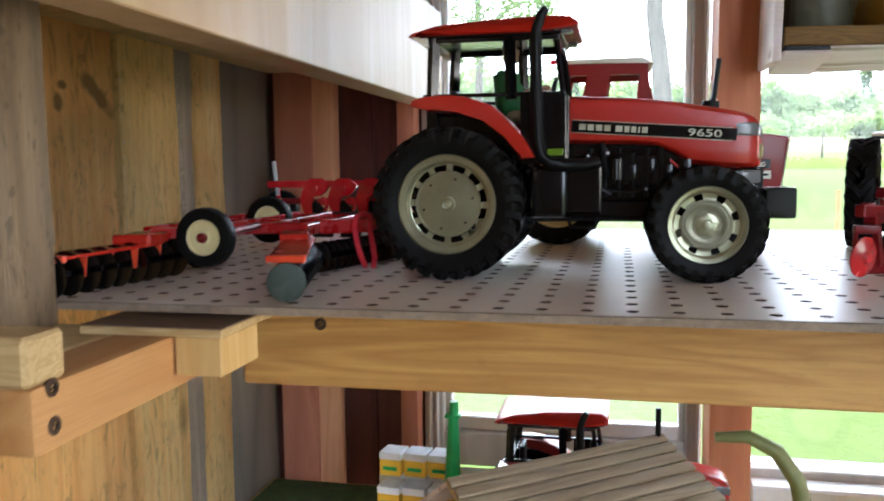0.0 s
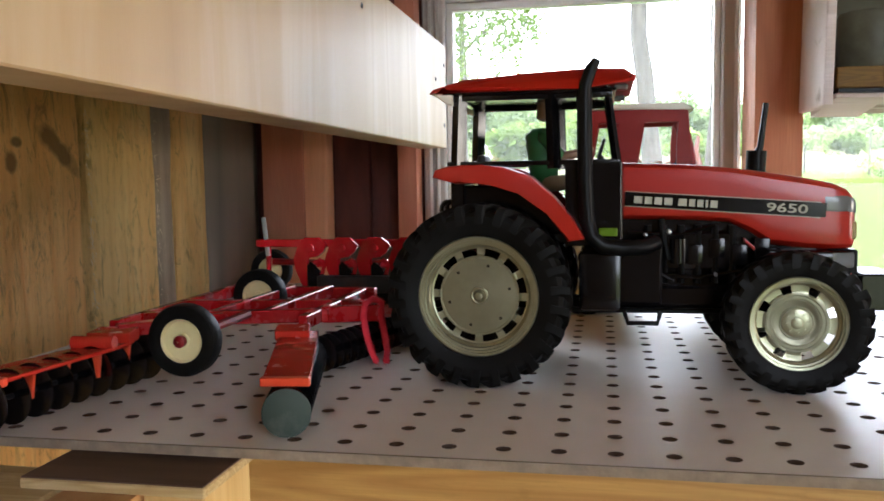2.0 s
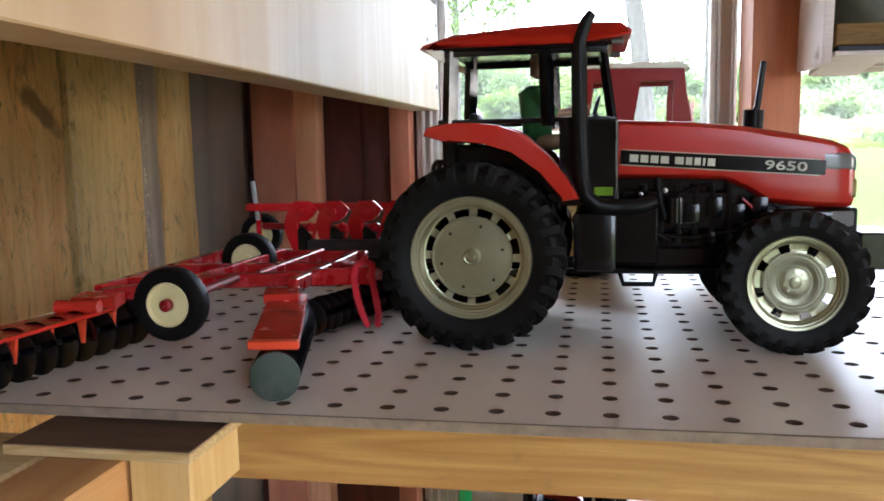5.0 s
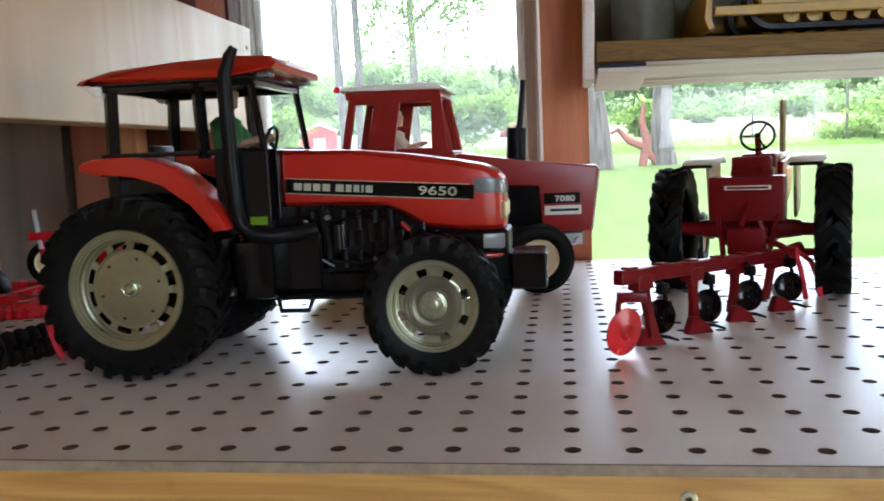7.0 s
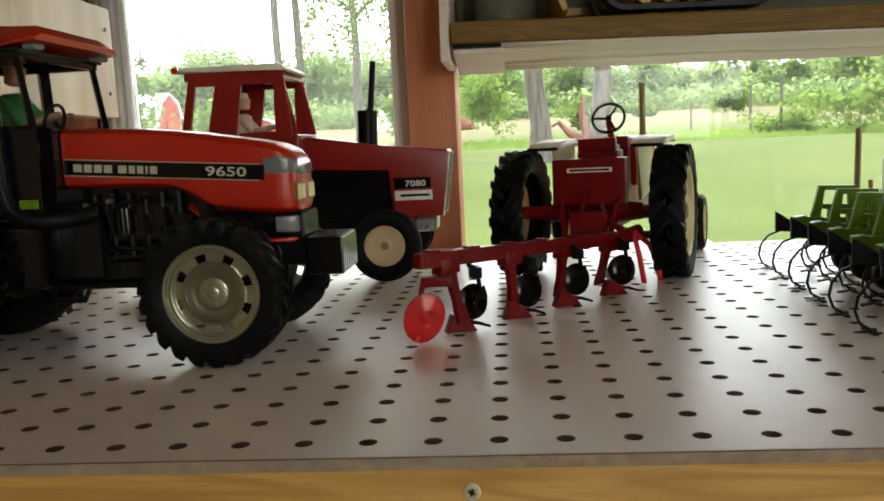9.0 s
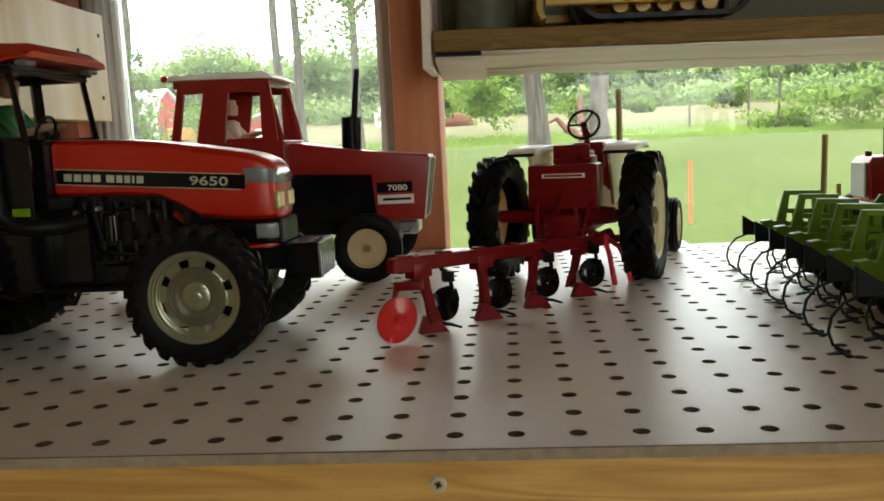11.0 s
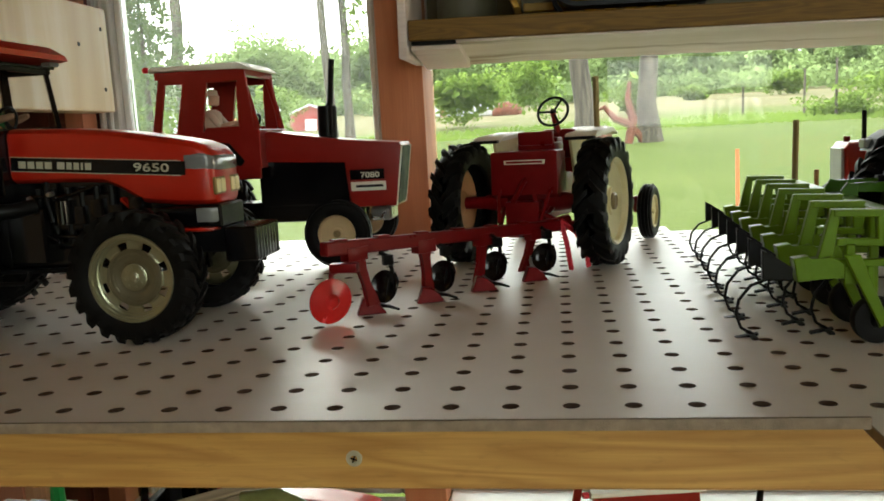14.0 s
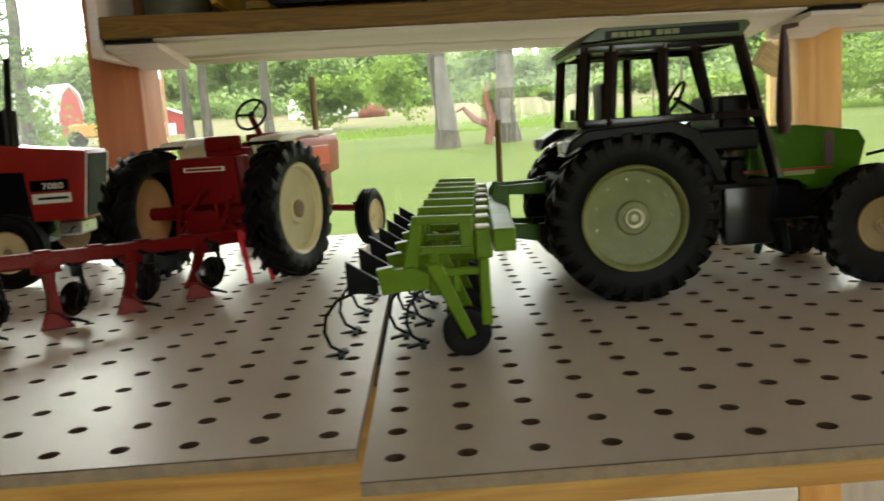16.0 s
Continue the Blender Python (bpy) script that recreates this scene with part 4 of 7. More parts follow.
    for s in (-1, 1):
        for a, b, r in (((-0.0155, s * 0.0415, 0.130), (-0.0135, s * 0.0415, 0.178), 0.0046), ((0.0435, s * 0.0430, 0.130), (0.0420, s * 0.0425, 0.178), 0.0042), ((0.0815, s * 0.0425, 0.130), (0.0745, s * 0.0425, 0.178), 0.0022)):
            tube(bm, [a, b], r, 4)
        box(bm, (0.030, s * 0.0425, 0.1335), (0.104, 0.004, 0.003), 0.0006)
        box(bm, (0.030, s * 0.0425, 0.1735), (0.096, 0.004, 0.004), 0.0006)
    box(bm, (-0.014, 0, 0.1735), (0.004, 0.085, 0.004))
    box(bm, (0.0755, 0, 0.1735), (0.004, 0.085, 0.004))
    part("cab_frame", bm, BLACK, tr, "black cab pillars")
    bm = bmesh.new()
    prism(bm, [(-0.0320, 0.1765), (-0.0290, 0.1790), (-0.0120, 0.1850), (0.0240, 0.1880), (0.0660, 0.1895), (0.0850, 0.1890), (0.0915, 0.1835), (0.0905, 0.1800), (0.0600, 0.1765)], -0.050, 0.050, 0.0035, 3)
    for v in bm.verts:
        if v.co.z > 0.180:
            v.co.y *= 1 - 0.25 * min(1, (v.co.z - 0.180) / 0.008)
    roof = part("roof", bm, RED, tr, "orange-red cab roof with sloped edges")
    part("headliner", bars([((-0.024, -0.047, 0.1750), (0.080, 0.047, 0.1768))], 0.0004), BLACK, roof, "black roof lining")
    for s in (-1, 1):
        # white wedge filling the corner below the rear overhang
        part("roof_bracket", prism(bmesh.new(), [(-0.0305, 0.1764), (-0.0175, 0.1764), (-0.0175, 0.1690), (-0.0215, 0.1700)], s * 0.0470, s * 0.0360, 0.0006, 1), IVORY, roof, "white corner under the roof overhang")
        # grey block imitates sky reflected under the front overhang; no lamp there
        part("roof_lamp", bars([((0.0790, s * 0.0370 - 0.0055, 0.1760), (0.0870, s * 0.0370 + 0.0055, 0.1792))], 0.001), HEADGLASS, roof, "grey block under the roof edge standing in for reflected sky")
    outer = [(-0.0285, 0.1255), (-0.0265, 0.1300), (-0.0200, 0.1318), (-0.0110, 0.1325), (0.0020, 0.1325), (0.0140, 0.1312), (0.0310, 0.1252), (0.0440, 0.1130), (0.0540, 0.1010), (0.0620, 0.0880)]
    inner = [(0.0520, 0.0868), (0.0410, 0.1045), (0.0240, 0.1168), (0.0070, 0.1222), (-0.0140, 0.1215)]
    for s in (-1, 1):
        bm = prism(bmesh.new(), outer + inner, s * 0.0605, s * 0.0345, 0.0016, 2)
        part("fender", bm, RED, tr, "orange-red rear mudguard")
        part("inner_fender", prism(bmesh.new(), [(-0.020, 0.1200), (0.006, 0.1200), (0.023, 0.1150), (0.040, 0.1030), (0.051, 0.0860), (0.040, 0.0780), (-0.006, 0.0780), (-0.016, 0.0980)], s * 0.0368, s * 0.0330, 0.001, 1), BLACK, tr)
    bm = tube(bmesh.new(), [(0.0690, -0.0485, 0.1930), (0.0655, -0.0485, 0.1880), (0.0620, -0.0485, 0.1780), (0.0615, -0.0485, 0.1700), (0.0620, -0.0485, 0.1200), (0.0630, -0.0485, 0.1000), (0.0655, -0.0485, 0.0890), (0.0720, -0.0478, 0.0835), (0.0820, -0.0460, 0.0820), (0.0960, -0.0400, 0.0820), (0.1040, -0.0300, 0.0840)],
              [0.0026, 0.0036, 0.0038, 0.0046, 0.0046, 0.0046, 0.0046, 0.0048, 0.0048, 0.0048, 0.0048], 14)
    part("exhaust_pipe", bm, SATIN, tr, "thick satin-black exhaust pipe")
    part("seat", bars([((-0.003, -0.014, 0.096), (0.022, 0.014, 0.108)), ((-0.008, -0.014, 0.104), (-0.002, 0.014, 0.140))], 0.003, 2), SATIN, tr)
    bm = bmesh.new()
    tube(bm, [(0.070 + 0.006 * math.cos(a) * 0.5, 0.011 * math.sin(a), 0.138 + 0.010 * math.cos(a)) for a in [2 * math.pi * i / 20 for i in range(21)]], 0.0011, 8, False)
    cyl(bm, (0.078, 0, 0.128), (0.070, 0, 0.138), 0.0016, None, 8)
    box(bm, (0.078, 0, 0.126), (0.010, 0.022, 0.014), 0.002)
    part("steering_wheel", bm, SATIN, tr)
    part("side_panel", bars([((0.070, -0.0462, 0.089), (0.081, -0.0448, 0.094))], 0.0004), LIME, tr, "small green step plate")
    bm = bmesh.new()
    for i in range(3):
        for s in (-1, 1):
            tube(bm, [(-0.026 - 0.002 * i + 0.0045 * math.cos(a), s * 0.010 + 0.0085 * (i - 1), 0.104 + 0.006 * math.sin(a)) for a in [2 * math.pi * k / 14 for k in range(15)]], 0.0011, 6, False)
    box(bm, (-0.020, 0, 0.097), (0.012, 0.045, 0.008), 0.0012)
    tube(bm, [(-0.012, -0.016, 0.090), (-0.040, -0.014, 0.074)], 0.0025, 8)
    tube(bm, [(-0.012, 0.016, 0.090), (-0.040, 0.014, 0.074)], 0.0025, 8)
    tube(bm, [(-0.010, -0.018, 0.048), (-0.052, -0.020, 0.040)], 0.0030, 8)
    tube(bm, [(-0.010, 0.018, 0.048), (-0.052, 0.020, 0.040)], 0.0030, 8)
    part("linkage", bm, SATIN, tr, "black lift linkage and hose couplers")
    rear = wheel_set(0.0550, 0.034, 0.0352, 26, "slots", SILVER)
    front = wheel_set(0.0405, 0.0215, 0.0262, 22, "slots", SILVER)
    for s in (-1, 1):
        add_wheel("rear_wheel", rear, tr, sided(0, s * 0.0555, 0.0550, s, 7), "silver hub cap", "silver-grey slotted wheel")
        add_wheel("front_wheel", front, tr, sided(0.180, s * 0.0525, 0.0405, s, 19), "silver hub cap", "silver-grey slotted wheel")
    for o in [c for c in tr.children if c.name.startswith("rear_wheel")]:
        # raised dark discs paint the shade of bolt holes
        for i in range(6):
            a = 2 * math.pi * i / 6 + 0.35
            part("bolt_hole", lathe(bmesh.new(), [(0.0009, 0.0), (0.0009, -0.0003), (0.0002, -0.0003)], 10), SATIN, o, "dark disc painting the shade of a bolt hole", pose(0.0185 * math.cos(a), -0.00745, 0.0185 * math.sin(a)))
    return tr


modern_tractor()


DARKSKIN = paint("brown_flesh_plastic", (0.33, 0.20, 0.125), 0.5)


def toy_figure(m, top, legs, label, scale=1.0, head=None):
    """A seated toy driver, one plain mesh."""
    bm, head = bmesh.new(), head or SKIN

    def blob(a, b, ra, rb, mi):
        n0 = len(bm.faces)
        a, b = Vector(a), Vector(b)
        tube(bm, [a - (b - a) * 0.15, a, a.lerp(b, 0.5), b, b + (b - a) * 0.12], [ra * 0.5, ra, (ra + rb) / 2, rb, rb * 0.5], 10)
        bm.faces.ensure_lookup_table()
        for f in bm.faces[n0:]:
            f.material_index = mi

    blob((0, 0, 0.008), (-0.002, 0, 0.040), 0.0095, 0.0110, 0)
    blob((0.001, 0, 0.050), (0.002, 0, 0.060), 0.0062, 0.0066, 2)
    blob((0.000, 0, 0.060), (0.001, 0, 0.066), 0.0070, 0.0052, 1)
    for s in (-1, 1):
        blob((0, s * 0.011, 0.038), (0.012, s * 0.013, 0.024), 0.0042, 0.0036, 0)
        blob((0.012, s * 0.013, 0.024), (0.031, s * 0.008, 0.029), 0.0030, 0.0022, 2)
        blob((0.002, s * 0.006, 0.006), (0.024, s * 0.008, 0.008), 0.0058, 0.0050, 1)
        blob((0.024, s * 0.008, 0.006), (0.028, s * 0.008, -0.020), 0.0048, 0.0036, 1)
    f = finish("toy_figure", bm, [top, legs, head], None, label, m @ Matrix.Scale(scale, 4), 60)
    return tagged(f, "", "toy figure")


toy_figure(pose(-0.350, 0.2020, 0.1140), SHIRT, SLACKS, "seated plastic toy driver in a green top inside the cab", 1.0, DARKSKIN)


# ---- the older cab tractor ----
def cab_tractor():
    tr = empty("toy_tractor", pose(-0.325, 0.456, 0.0))
    tagged(tr, "dark orange-red toy tractor with red cab and white roof", "toy tractor")
    bm = prism(bmesh.new(), [(0.100, 0.0560), (0.096, 0.1000), (0.096, 0.1235), (0.104, 0.1260), (0.170, 0.1150), (0.2290, 0.1092), (0.2305, 0.1062), (0.2230, 0.0500), (0.1780, 0.0500), (0.1780, 0.0950), (0.1000, 0.0990)][2:] + [(0.096, 0.0985)], -0.025, 0.025, 0.0022, 2)
    part("hood", bm, BRICKRED, tr, "orange-red bonnet and nose")
    eng = part("engine", bars([((0.090, -0.0215, 0.0535), (0.1785, 0.0215, 0.0992))], 0.001), BLACK, tr, "black engine panels")
    part("gearbox", bars([((0.030, -0.020, 0.038), (0.170, 0.020, 0.058))], 0.001), BLACK, eng)
    bm = prism(bmesh.new(), [(0.2238, 0.0520), (0.2308, 0.1056), (0.2280, 0.1056), (0.2210, 0.0530)], -0.0215, 0.0215, 0.0008, 1)
    grille = part("grille", bm, RUBBER, tr, "dark radiator grille with white edges")
    for s in (-1, 1):
        part("grille_edge", prism(bmesh.new(), [(0.2226, 0.0505), (0.2240, 0.0505), (0.2318, 0.1064), (0.2304, 0.1066)], s * 0.0246, s * 0.0234, 0.0004, 1), IVORY, grille, "white grille edge")
    bm = prism(bmesh.new(), [(0.2248, 0.0550), (0.2314, 0.1040), (0.2300, 0.1042), (0.2234, 0.0552)], -0.0205, 0.0205)
    part("mesh_panel", bm, RUBBER, grille, "dark grille mesh")
    plate = pose(0.1800, -0.0252, 0.0760)
    part("number_plate", bars([((0, -0.0004, 0), (0.0330, 0.0004, 0.0095))]), BLACK, tr, "black model plate", plate)
    lettering("7080", 0.0074, pose(0.1900, -0.02568, 0.0778) @ Matrix.Diagonal((1.25, 1, 1, 1)), IVORY, tr)
    part("nameplate", bars([((0, -0.0004, 0), (0.0335, 0.0004, 0.0085))]), IVORY, tr, "pale name plate", pose(0.1805, -0.0252, 0.0655))
    part("nameplate_mark", bars([((0.005, -0.0006, 0.0032), (0.0310, 0.0006, 0.0054))]), SATIN, tr, "dark plain bar", pose(0.1805, -0.0252, 0.0655))
    bm = cyl(bmesh.new(), (0.1545, 0, 0.113), (0.1558, 0, 0.1470), 0.0092, None, 24)
    mf = part("muffler", bm, SATIN, tr, "black muffler")
    part("exhaust_outlet", tube(bmesh.new(), [(0.1575, 0, 0.1465), (0.1590, 0, 0.150), (0.1635, 0, 0.191)], [0.0040, 0.0030, 0.0028], 10), SATIN, mf)
    # cab
    H = 0.0385
    bm = bars([((-0.005, -H, 0.092), (0.034, -H + 0.004, 0.1285)), ((0.034, -H, 0.082), (0.098, -H + 0.004, 0.1285)), ((-0.005, H - 0.004, 0.092), (0.096, H, 0.1285)), ((0.092, -H, 0.092), (0.100, H, 0.1285)), ((-0.006, -H, 0.092), (0.0, H, 0.1285)), ((0.0, -H + 0.004, 0.090), (0.092, H - 0.004, 0.096))], 0.001)
    cab = part("cab", bm, BRICKRED, tr, "red cab shell with open windows")
    for s in (-1, 1):
        y0, y1 = s * H, s * (H - 0.004)
        bm = bmesh.new()
        for o in ([(-0.006, 0.126), (0.002, 0.126), (0.0130, 0.1850), (0.0060, 0.1850)],
                  [(0.0180, 0.126), (0.0440, 0.126), (0.0520, 0.1720), (0.0540, 0.1850), (0.0310, 0.1850)],
                  [(0.0800, 0.126), (0.0955, 0.126), (0.0900, 0.1850), (0.0825, 0.1850), (0.0805, 0.1600)],
                  [(0.006, 0.1735), (0.0900, 0.1735), (0.0880, 0.1860), (0.008, 0.1860)],
                  [(0.0440, 0.126), (0.0840, 0.126), (0.0800, 0.1320), (0.0480, 0.1320)]):
            prism(bm, o, y0, y1, 0.0007, 1)
        part("side_frame", bm, BRICKRED, cab, "red door and window posts")
    part("side_panel", prism(bmesh.new(), [(0.0530, 0.1140), (0.0600, 0.1180), (0.0700, 0.1165), (0.0835, 0.0995), (0.0800, 0.0950), (0.0560, 0.0990)], -H - 0.0016, -H - 0.0001, 0.0006, 1), SATIN, cab, "black slanted panel in the cab side")
    for y in (-0.035, 0.035):
        part("windscreen_post", tube(bmesh.new(), [(0.0965, y, 0.1285), (0.0930, y, 0.150), (0.0850, y, 0.182)], [0.0034, 0.0026, 0.0032], 6), BRICKRED, cab)
    for x in (0.006, 0.086):
        part("roof_rail", box(bmesh.new(), (x, 0, 0.182), (0.008, 2 * H, 0.007)), BRICKRED, cab)
    bm = prism(bmesh.new(), [(-0.003, 0.1855), (-0.0015, 0.1905), (0.086, 0.1905), (0.0955, 0.1845), (0.094, 0.1830), (0.085, 0.1855)], -0.041, 0.041, 0.0012, 2)
    rf = part("roof", bm, IVORY, tr, "white cab roof")
    bm = lathe(bmesh.new(), [(0.0004, -0.004), (0.0026, -0.003), (0.0030, 0), (0.0026, 0.002), (0.0004, 0.0025)], 14)
    part("tail_lamp", bm, CRIMSON, rf, "small red lamp", pose(-0.0055, -0.038, 0.1885, 0, 0, -90))
    part("seat", bars([((0.028, -0.012, 0.096), (0.052, 0.012, 0.1135)), ((0.020, -0.012, 0.100), (0.027, 0.012, 0.138))], 0.0025, 2), SATIN, tr)
    bm = tube(bmesh.new(), [(0.082 + 0.004 * math.cos(a), 0.011 * math.sin(a), 0.134 + 0.009 * math.cos(a)) for a in [2 * math.pi * i / 20 for i in range(21)]], 0.0012, 8, False)
    cyl(bm, (0.090, 0, 0.122), (0.082, 0, 0.134), 0.0018, None, 8)
    part("steering_wheel", bm, SATIN, tr)
    part("ladder", bars([((0.050, -0.046, 0.070), (0.062, -0.036, 0.088))], 0.002), SATIN, tr)
    bm = cyl(bmesh.new(), (0, -0.065, 0.052), (0, 0.065, 0.052), 0.008, None, 16)
    box(bm, (0.010, 0, 0.062), (0.060, 0.040, 0.040), 0.003)
    part("rear_axle", bm, BLACK, tr)
    bm = cyl(bmesh.new(), (0.1755, -0.064, 0.032), (0.1755, 0.064, 0.032), 0.0040, None, 12)
    box(bm, (0.1755, 0, 0.042), (0.024, 0.036, 0.022), 0.002)
    part("front_axle", bm, BLACK, tr)
    part("chrome_axle_cap", bars([((0.196, -0.018, 0.036), (0.216, 0.018, 0.049))], 0.002), STEEL, tr, "bright metal front bracket")
    rear = wheel_set(0.052, 0.028, 0.034, 22, "dish", CREAM)
    front = wheel_set(0.0305, 0.0165, 0.0170, 0, "dish", BUFF, 3, TAN)
    for s in (-1, 1):
        add_wheel("rear_wheel", rear, tr, sided(0, s * 0.056, 0.052, s), "", "cream wheel")
        add_wheel("front_wheel", front, tr, sided(0.1755, s * 0.0640, 0.0305, s), "dark axle nut", "buff wheel")
        part("fender", bars([((-0.030, min(s * 0.037, s * 0.052), 0.1000), (0.032, max(s * 0.037, s * 0.052), 0.1040))], 0.0015), BRICKRED, tr)
    return tr


cab_tractor()
toy_figure(pose(-0.284, 0.456, 0.1125), PALEFIG, PALEFIG, "seated pale plastic toy driver inside the red cab", 0.85)


# ---- the open tractor seen from behind ----
def open_tractor():
    tr = empty("toy_tractor", pose(0.0252, 0.3783, 0.0, 0, 0, 72))
    tagged(tr, "dark red open toy tractor with cream mudguards and wheels", "toy tractor")
    bm = prism(bmesh.new(), [(-0.012, 0.0960), (0.008, 0.0965), (0.012, 0.0940), (0.012, 0.0570), (-0.006, 0.0555), (-0.013, 0.0600)], -0.0285, 0.0310, 0.0022, 2)
    tk = part("fuel_tank", bm, DEEP, tr, "dark red rear fuel tank")
    part("nameplate", bars([((-0.0135, -0.018, 0.0855), (-0.0126, 0.018, 0.0890))]), IVORY, tk, "narrow pale name plate")
    part("nameplate_mark", bars([((-0.0138, -0.016, 0.0863), (-0.0133, 0.016, 0.0882))]), BROWNRED, tk, "plain red bar")
    part("seat", bars([((0.018, -0.017, 0.094), (0.044, 0.017, 0.102)), ((0.016, -0.016, 0.100), (0.022, 0.016, 0.112)), ((0.044, -0.011, 0.098), (0.062, 0.011, 0.106))], 0.002, 2), DEEP, tr, "dark red seat")
    R = 0.0142
    tilt = pose(0.0686, 0, 0.1290, 0, -62, 0)
    bm = tube(bmesh.new(), [(R * math.cos(a), R * math.sin(a), 0) for a in [2 * math.pi * i / 32 for i in range(33)]], 0.0013, 8, False)
    for a in (90, 210, 330):
        tube(bm, [(0, 0, -0.001), (R * math.cos(radians(a)), R * math.sin(radians(a)), 0)], 0.0011, 6)
    lathe(bm, [(0.0003, 0.001), (0.0028, 0.0006), (0.003, -0.0012)], 14, pose(0, 0, 0, 90, 0, 0))
    part("steering_wheel", bm, SATIN, tr, "black three-spoke steering wheel", tilt)
    part("steering_column", tube(bmesh.new(), [(0.068, 0, 0.128), (0.092, 0, 0.098)], [0.0026, 0.0034], 10), BROWNRED, tr)
    part("dash", bars([((0.080, -0.015, 0.086), (0.094, 0.015, 0.113))], 0.003, 2), DEEP, tr)
    bm = prism(bmesh.new(), [(0.090, 0.068), (0.090, 0.1050), (0.200, 0.1080), (0.204, 0.1000), (0.200, 0.0720), (0.150, 0.0660)], -0.0205, 0.0205, 0.003, 2)
    hd = part("hood", bm, RED, tr, "orange-red bonnet")
    part("hood_top", bars([((0.089, -0.0185, 0.1050), (0.201, 0.0185, 0.1092))], 0.002, 2), IVORY, hd, "cream bonnet top").matrix_basis = pose(0, 0, 0, 0, -1.2, 0)
    part("side_panel", bars([((0.120, -0.0212, 0.078), (0.178, 0.0212, 0.098))], 0.001), ORANGE, hd)
    for s in (-1, 1):
        bm = prism(bmesh.new(), [(0.006, 0.1040), (0.014, 0.1090), (0.066, 0.1125), (0.082, 0.1080), (0.082, 0.1055), (0.064, 0.1095), (0.014, 0.1060)], s * 0.0285, s * 0.0560, 0.0010, 2)
        fd = part("fender", bm, IVORY, tr, "cream flat-topped mudguard")
        part("fender_skirt", prism(bmesh.new(), [(0.006, 0.1040), (0.014, 0.1078), (0.066, 0.1115), (0.080, 0.1060), (0.070, 0.0640), (0.020, 0.0600)], s * 0.0330, s * 0.0355, 0.0006, 1), CREAM, fd, "cream mudguard side")
        part("fender_edge", bars([((0.002, min(s * 0.030, s * 0.056), 0.1035), (0.010, max(s * 0.030, s * 0.056), 0.1062))], 0.001), SATIN, fd, "dark rear lip")
        bm = lathe(bmesh.new(), [(0.0030, 0.0004), (0.0030, -0.0004), (0.0003, -0.0005)], 14)
        part("fender_cap", bm, SATIN, fd, "", pose(0.036, s * 0.0327, 0.090, 0, 0, 0 if s > 0 else 180))
    ex = part("exhaust_pipe", tube(bmesh.new(), [(0.166, -0.0141, 0.104), (0.166, -0.0141, 0.163)], 0.0031, 12), GOLD, tr, "dull gold exhaust pipe")
    eng = part("engine", bars([((0.050, -0.016, 0.036), (0.190, 0.016, 0.072))], 0.003, 2), BROWNRED, tr, "dark red engine")
    part("gearbox", bars([((-0.004, -0.020, 0.038), (0.060, 0.020, 0.075))], 0.003, 2), BROWNRED, eng)
    bm = cyl(bmesh.new(), (0, -0.062, 0.0525), (0, 0.060, 0.0525), 0.0055, None, 14)
    for s in (-1, 1):
        cyl(bm, (0, s * 0.018, 0.053), (0, s * 0.040, 0.053), 0.0095, 0.0065, 14)
        tube(bm, [(-0.004, s * 0.022, 0.050), (-0.030, s * 0.017, 0.036), (-0.042, s * 0.016, 0.030)], 0.0022, 8)
        tube(bm, [(0.000, s * 0.024, 0.074), (-0.018, s * 0.022, 0.060), (-0.030, s * 0.018, 0.038)], 0.0016, 8)
    box(bm, (-0.016, 0, 0.044), (0.014, 0.030, 0.022), 0.002)
    box(bm, (-0.026, 0, 0.030), (0.036, 0.010, 0.005), 0.001)
    tube(bm, [(-0.010, 0, 0.074), (-0.034, 0.003, 0.056)], 0.0022, 8)
    part("rear_axle", bm, DEEP, tr, "dark red rear axle and lift arms")
    bm = tube(bmesh.new(), [(0.160, -0.062, 0.030), (0.160, -0.050, 0.036), (0.160, 0, 0.038), (0.160, 0.050, 0.036), (0.160, 0.062, 0.030)], 0.0034, 10)
    for s in (-1, 1):
        tube(bm, [(0.160, s * 0.052, 0.042), (0.160, s * 0.054, 0.026)], 0.0036, 8)
    part("front_axle", bm, DEEP, tr, "dark red wide front axle")
    rear = wheel_set(0.0525, 0.0255, 0.0350, 20, "spokes", SPOKETAN)
    rear2 = wheel_set(0.0525, 0.0255, 0.0350, 20, "dish", CREAM, 0, TAN)
    front = wheel_set(0.0270, 0.0140, 0.0160, 0, "dish", CREAM, 3)
    add_wheel("rear_wheel", rear, tr, sided(0, 0.0605, 0.0525, 1), "", "orange-tan spoked wheel")
    add_wheel("rear_wheel", rear2, tr, sided(0, -0.0640, 0.0525, -1, 5), "brown hub nut", "cream dished wheel")
    for s in (-1, 1):
        add_wheel("front_wheel", front, tr, sided(0.160, s * 0.0660, 0.0270, s), "", "cream wheel")
    return tr


open_tractor()


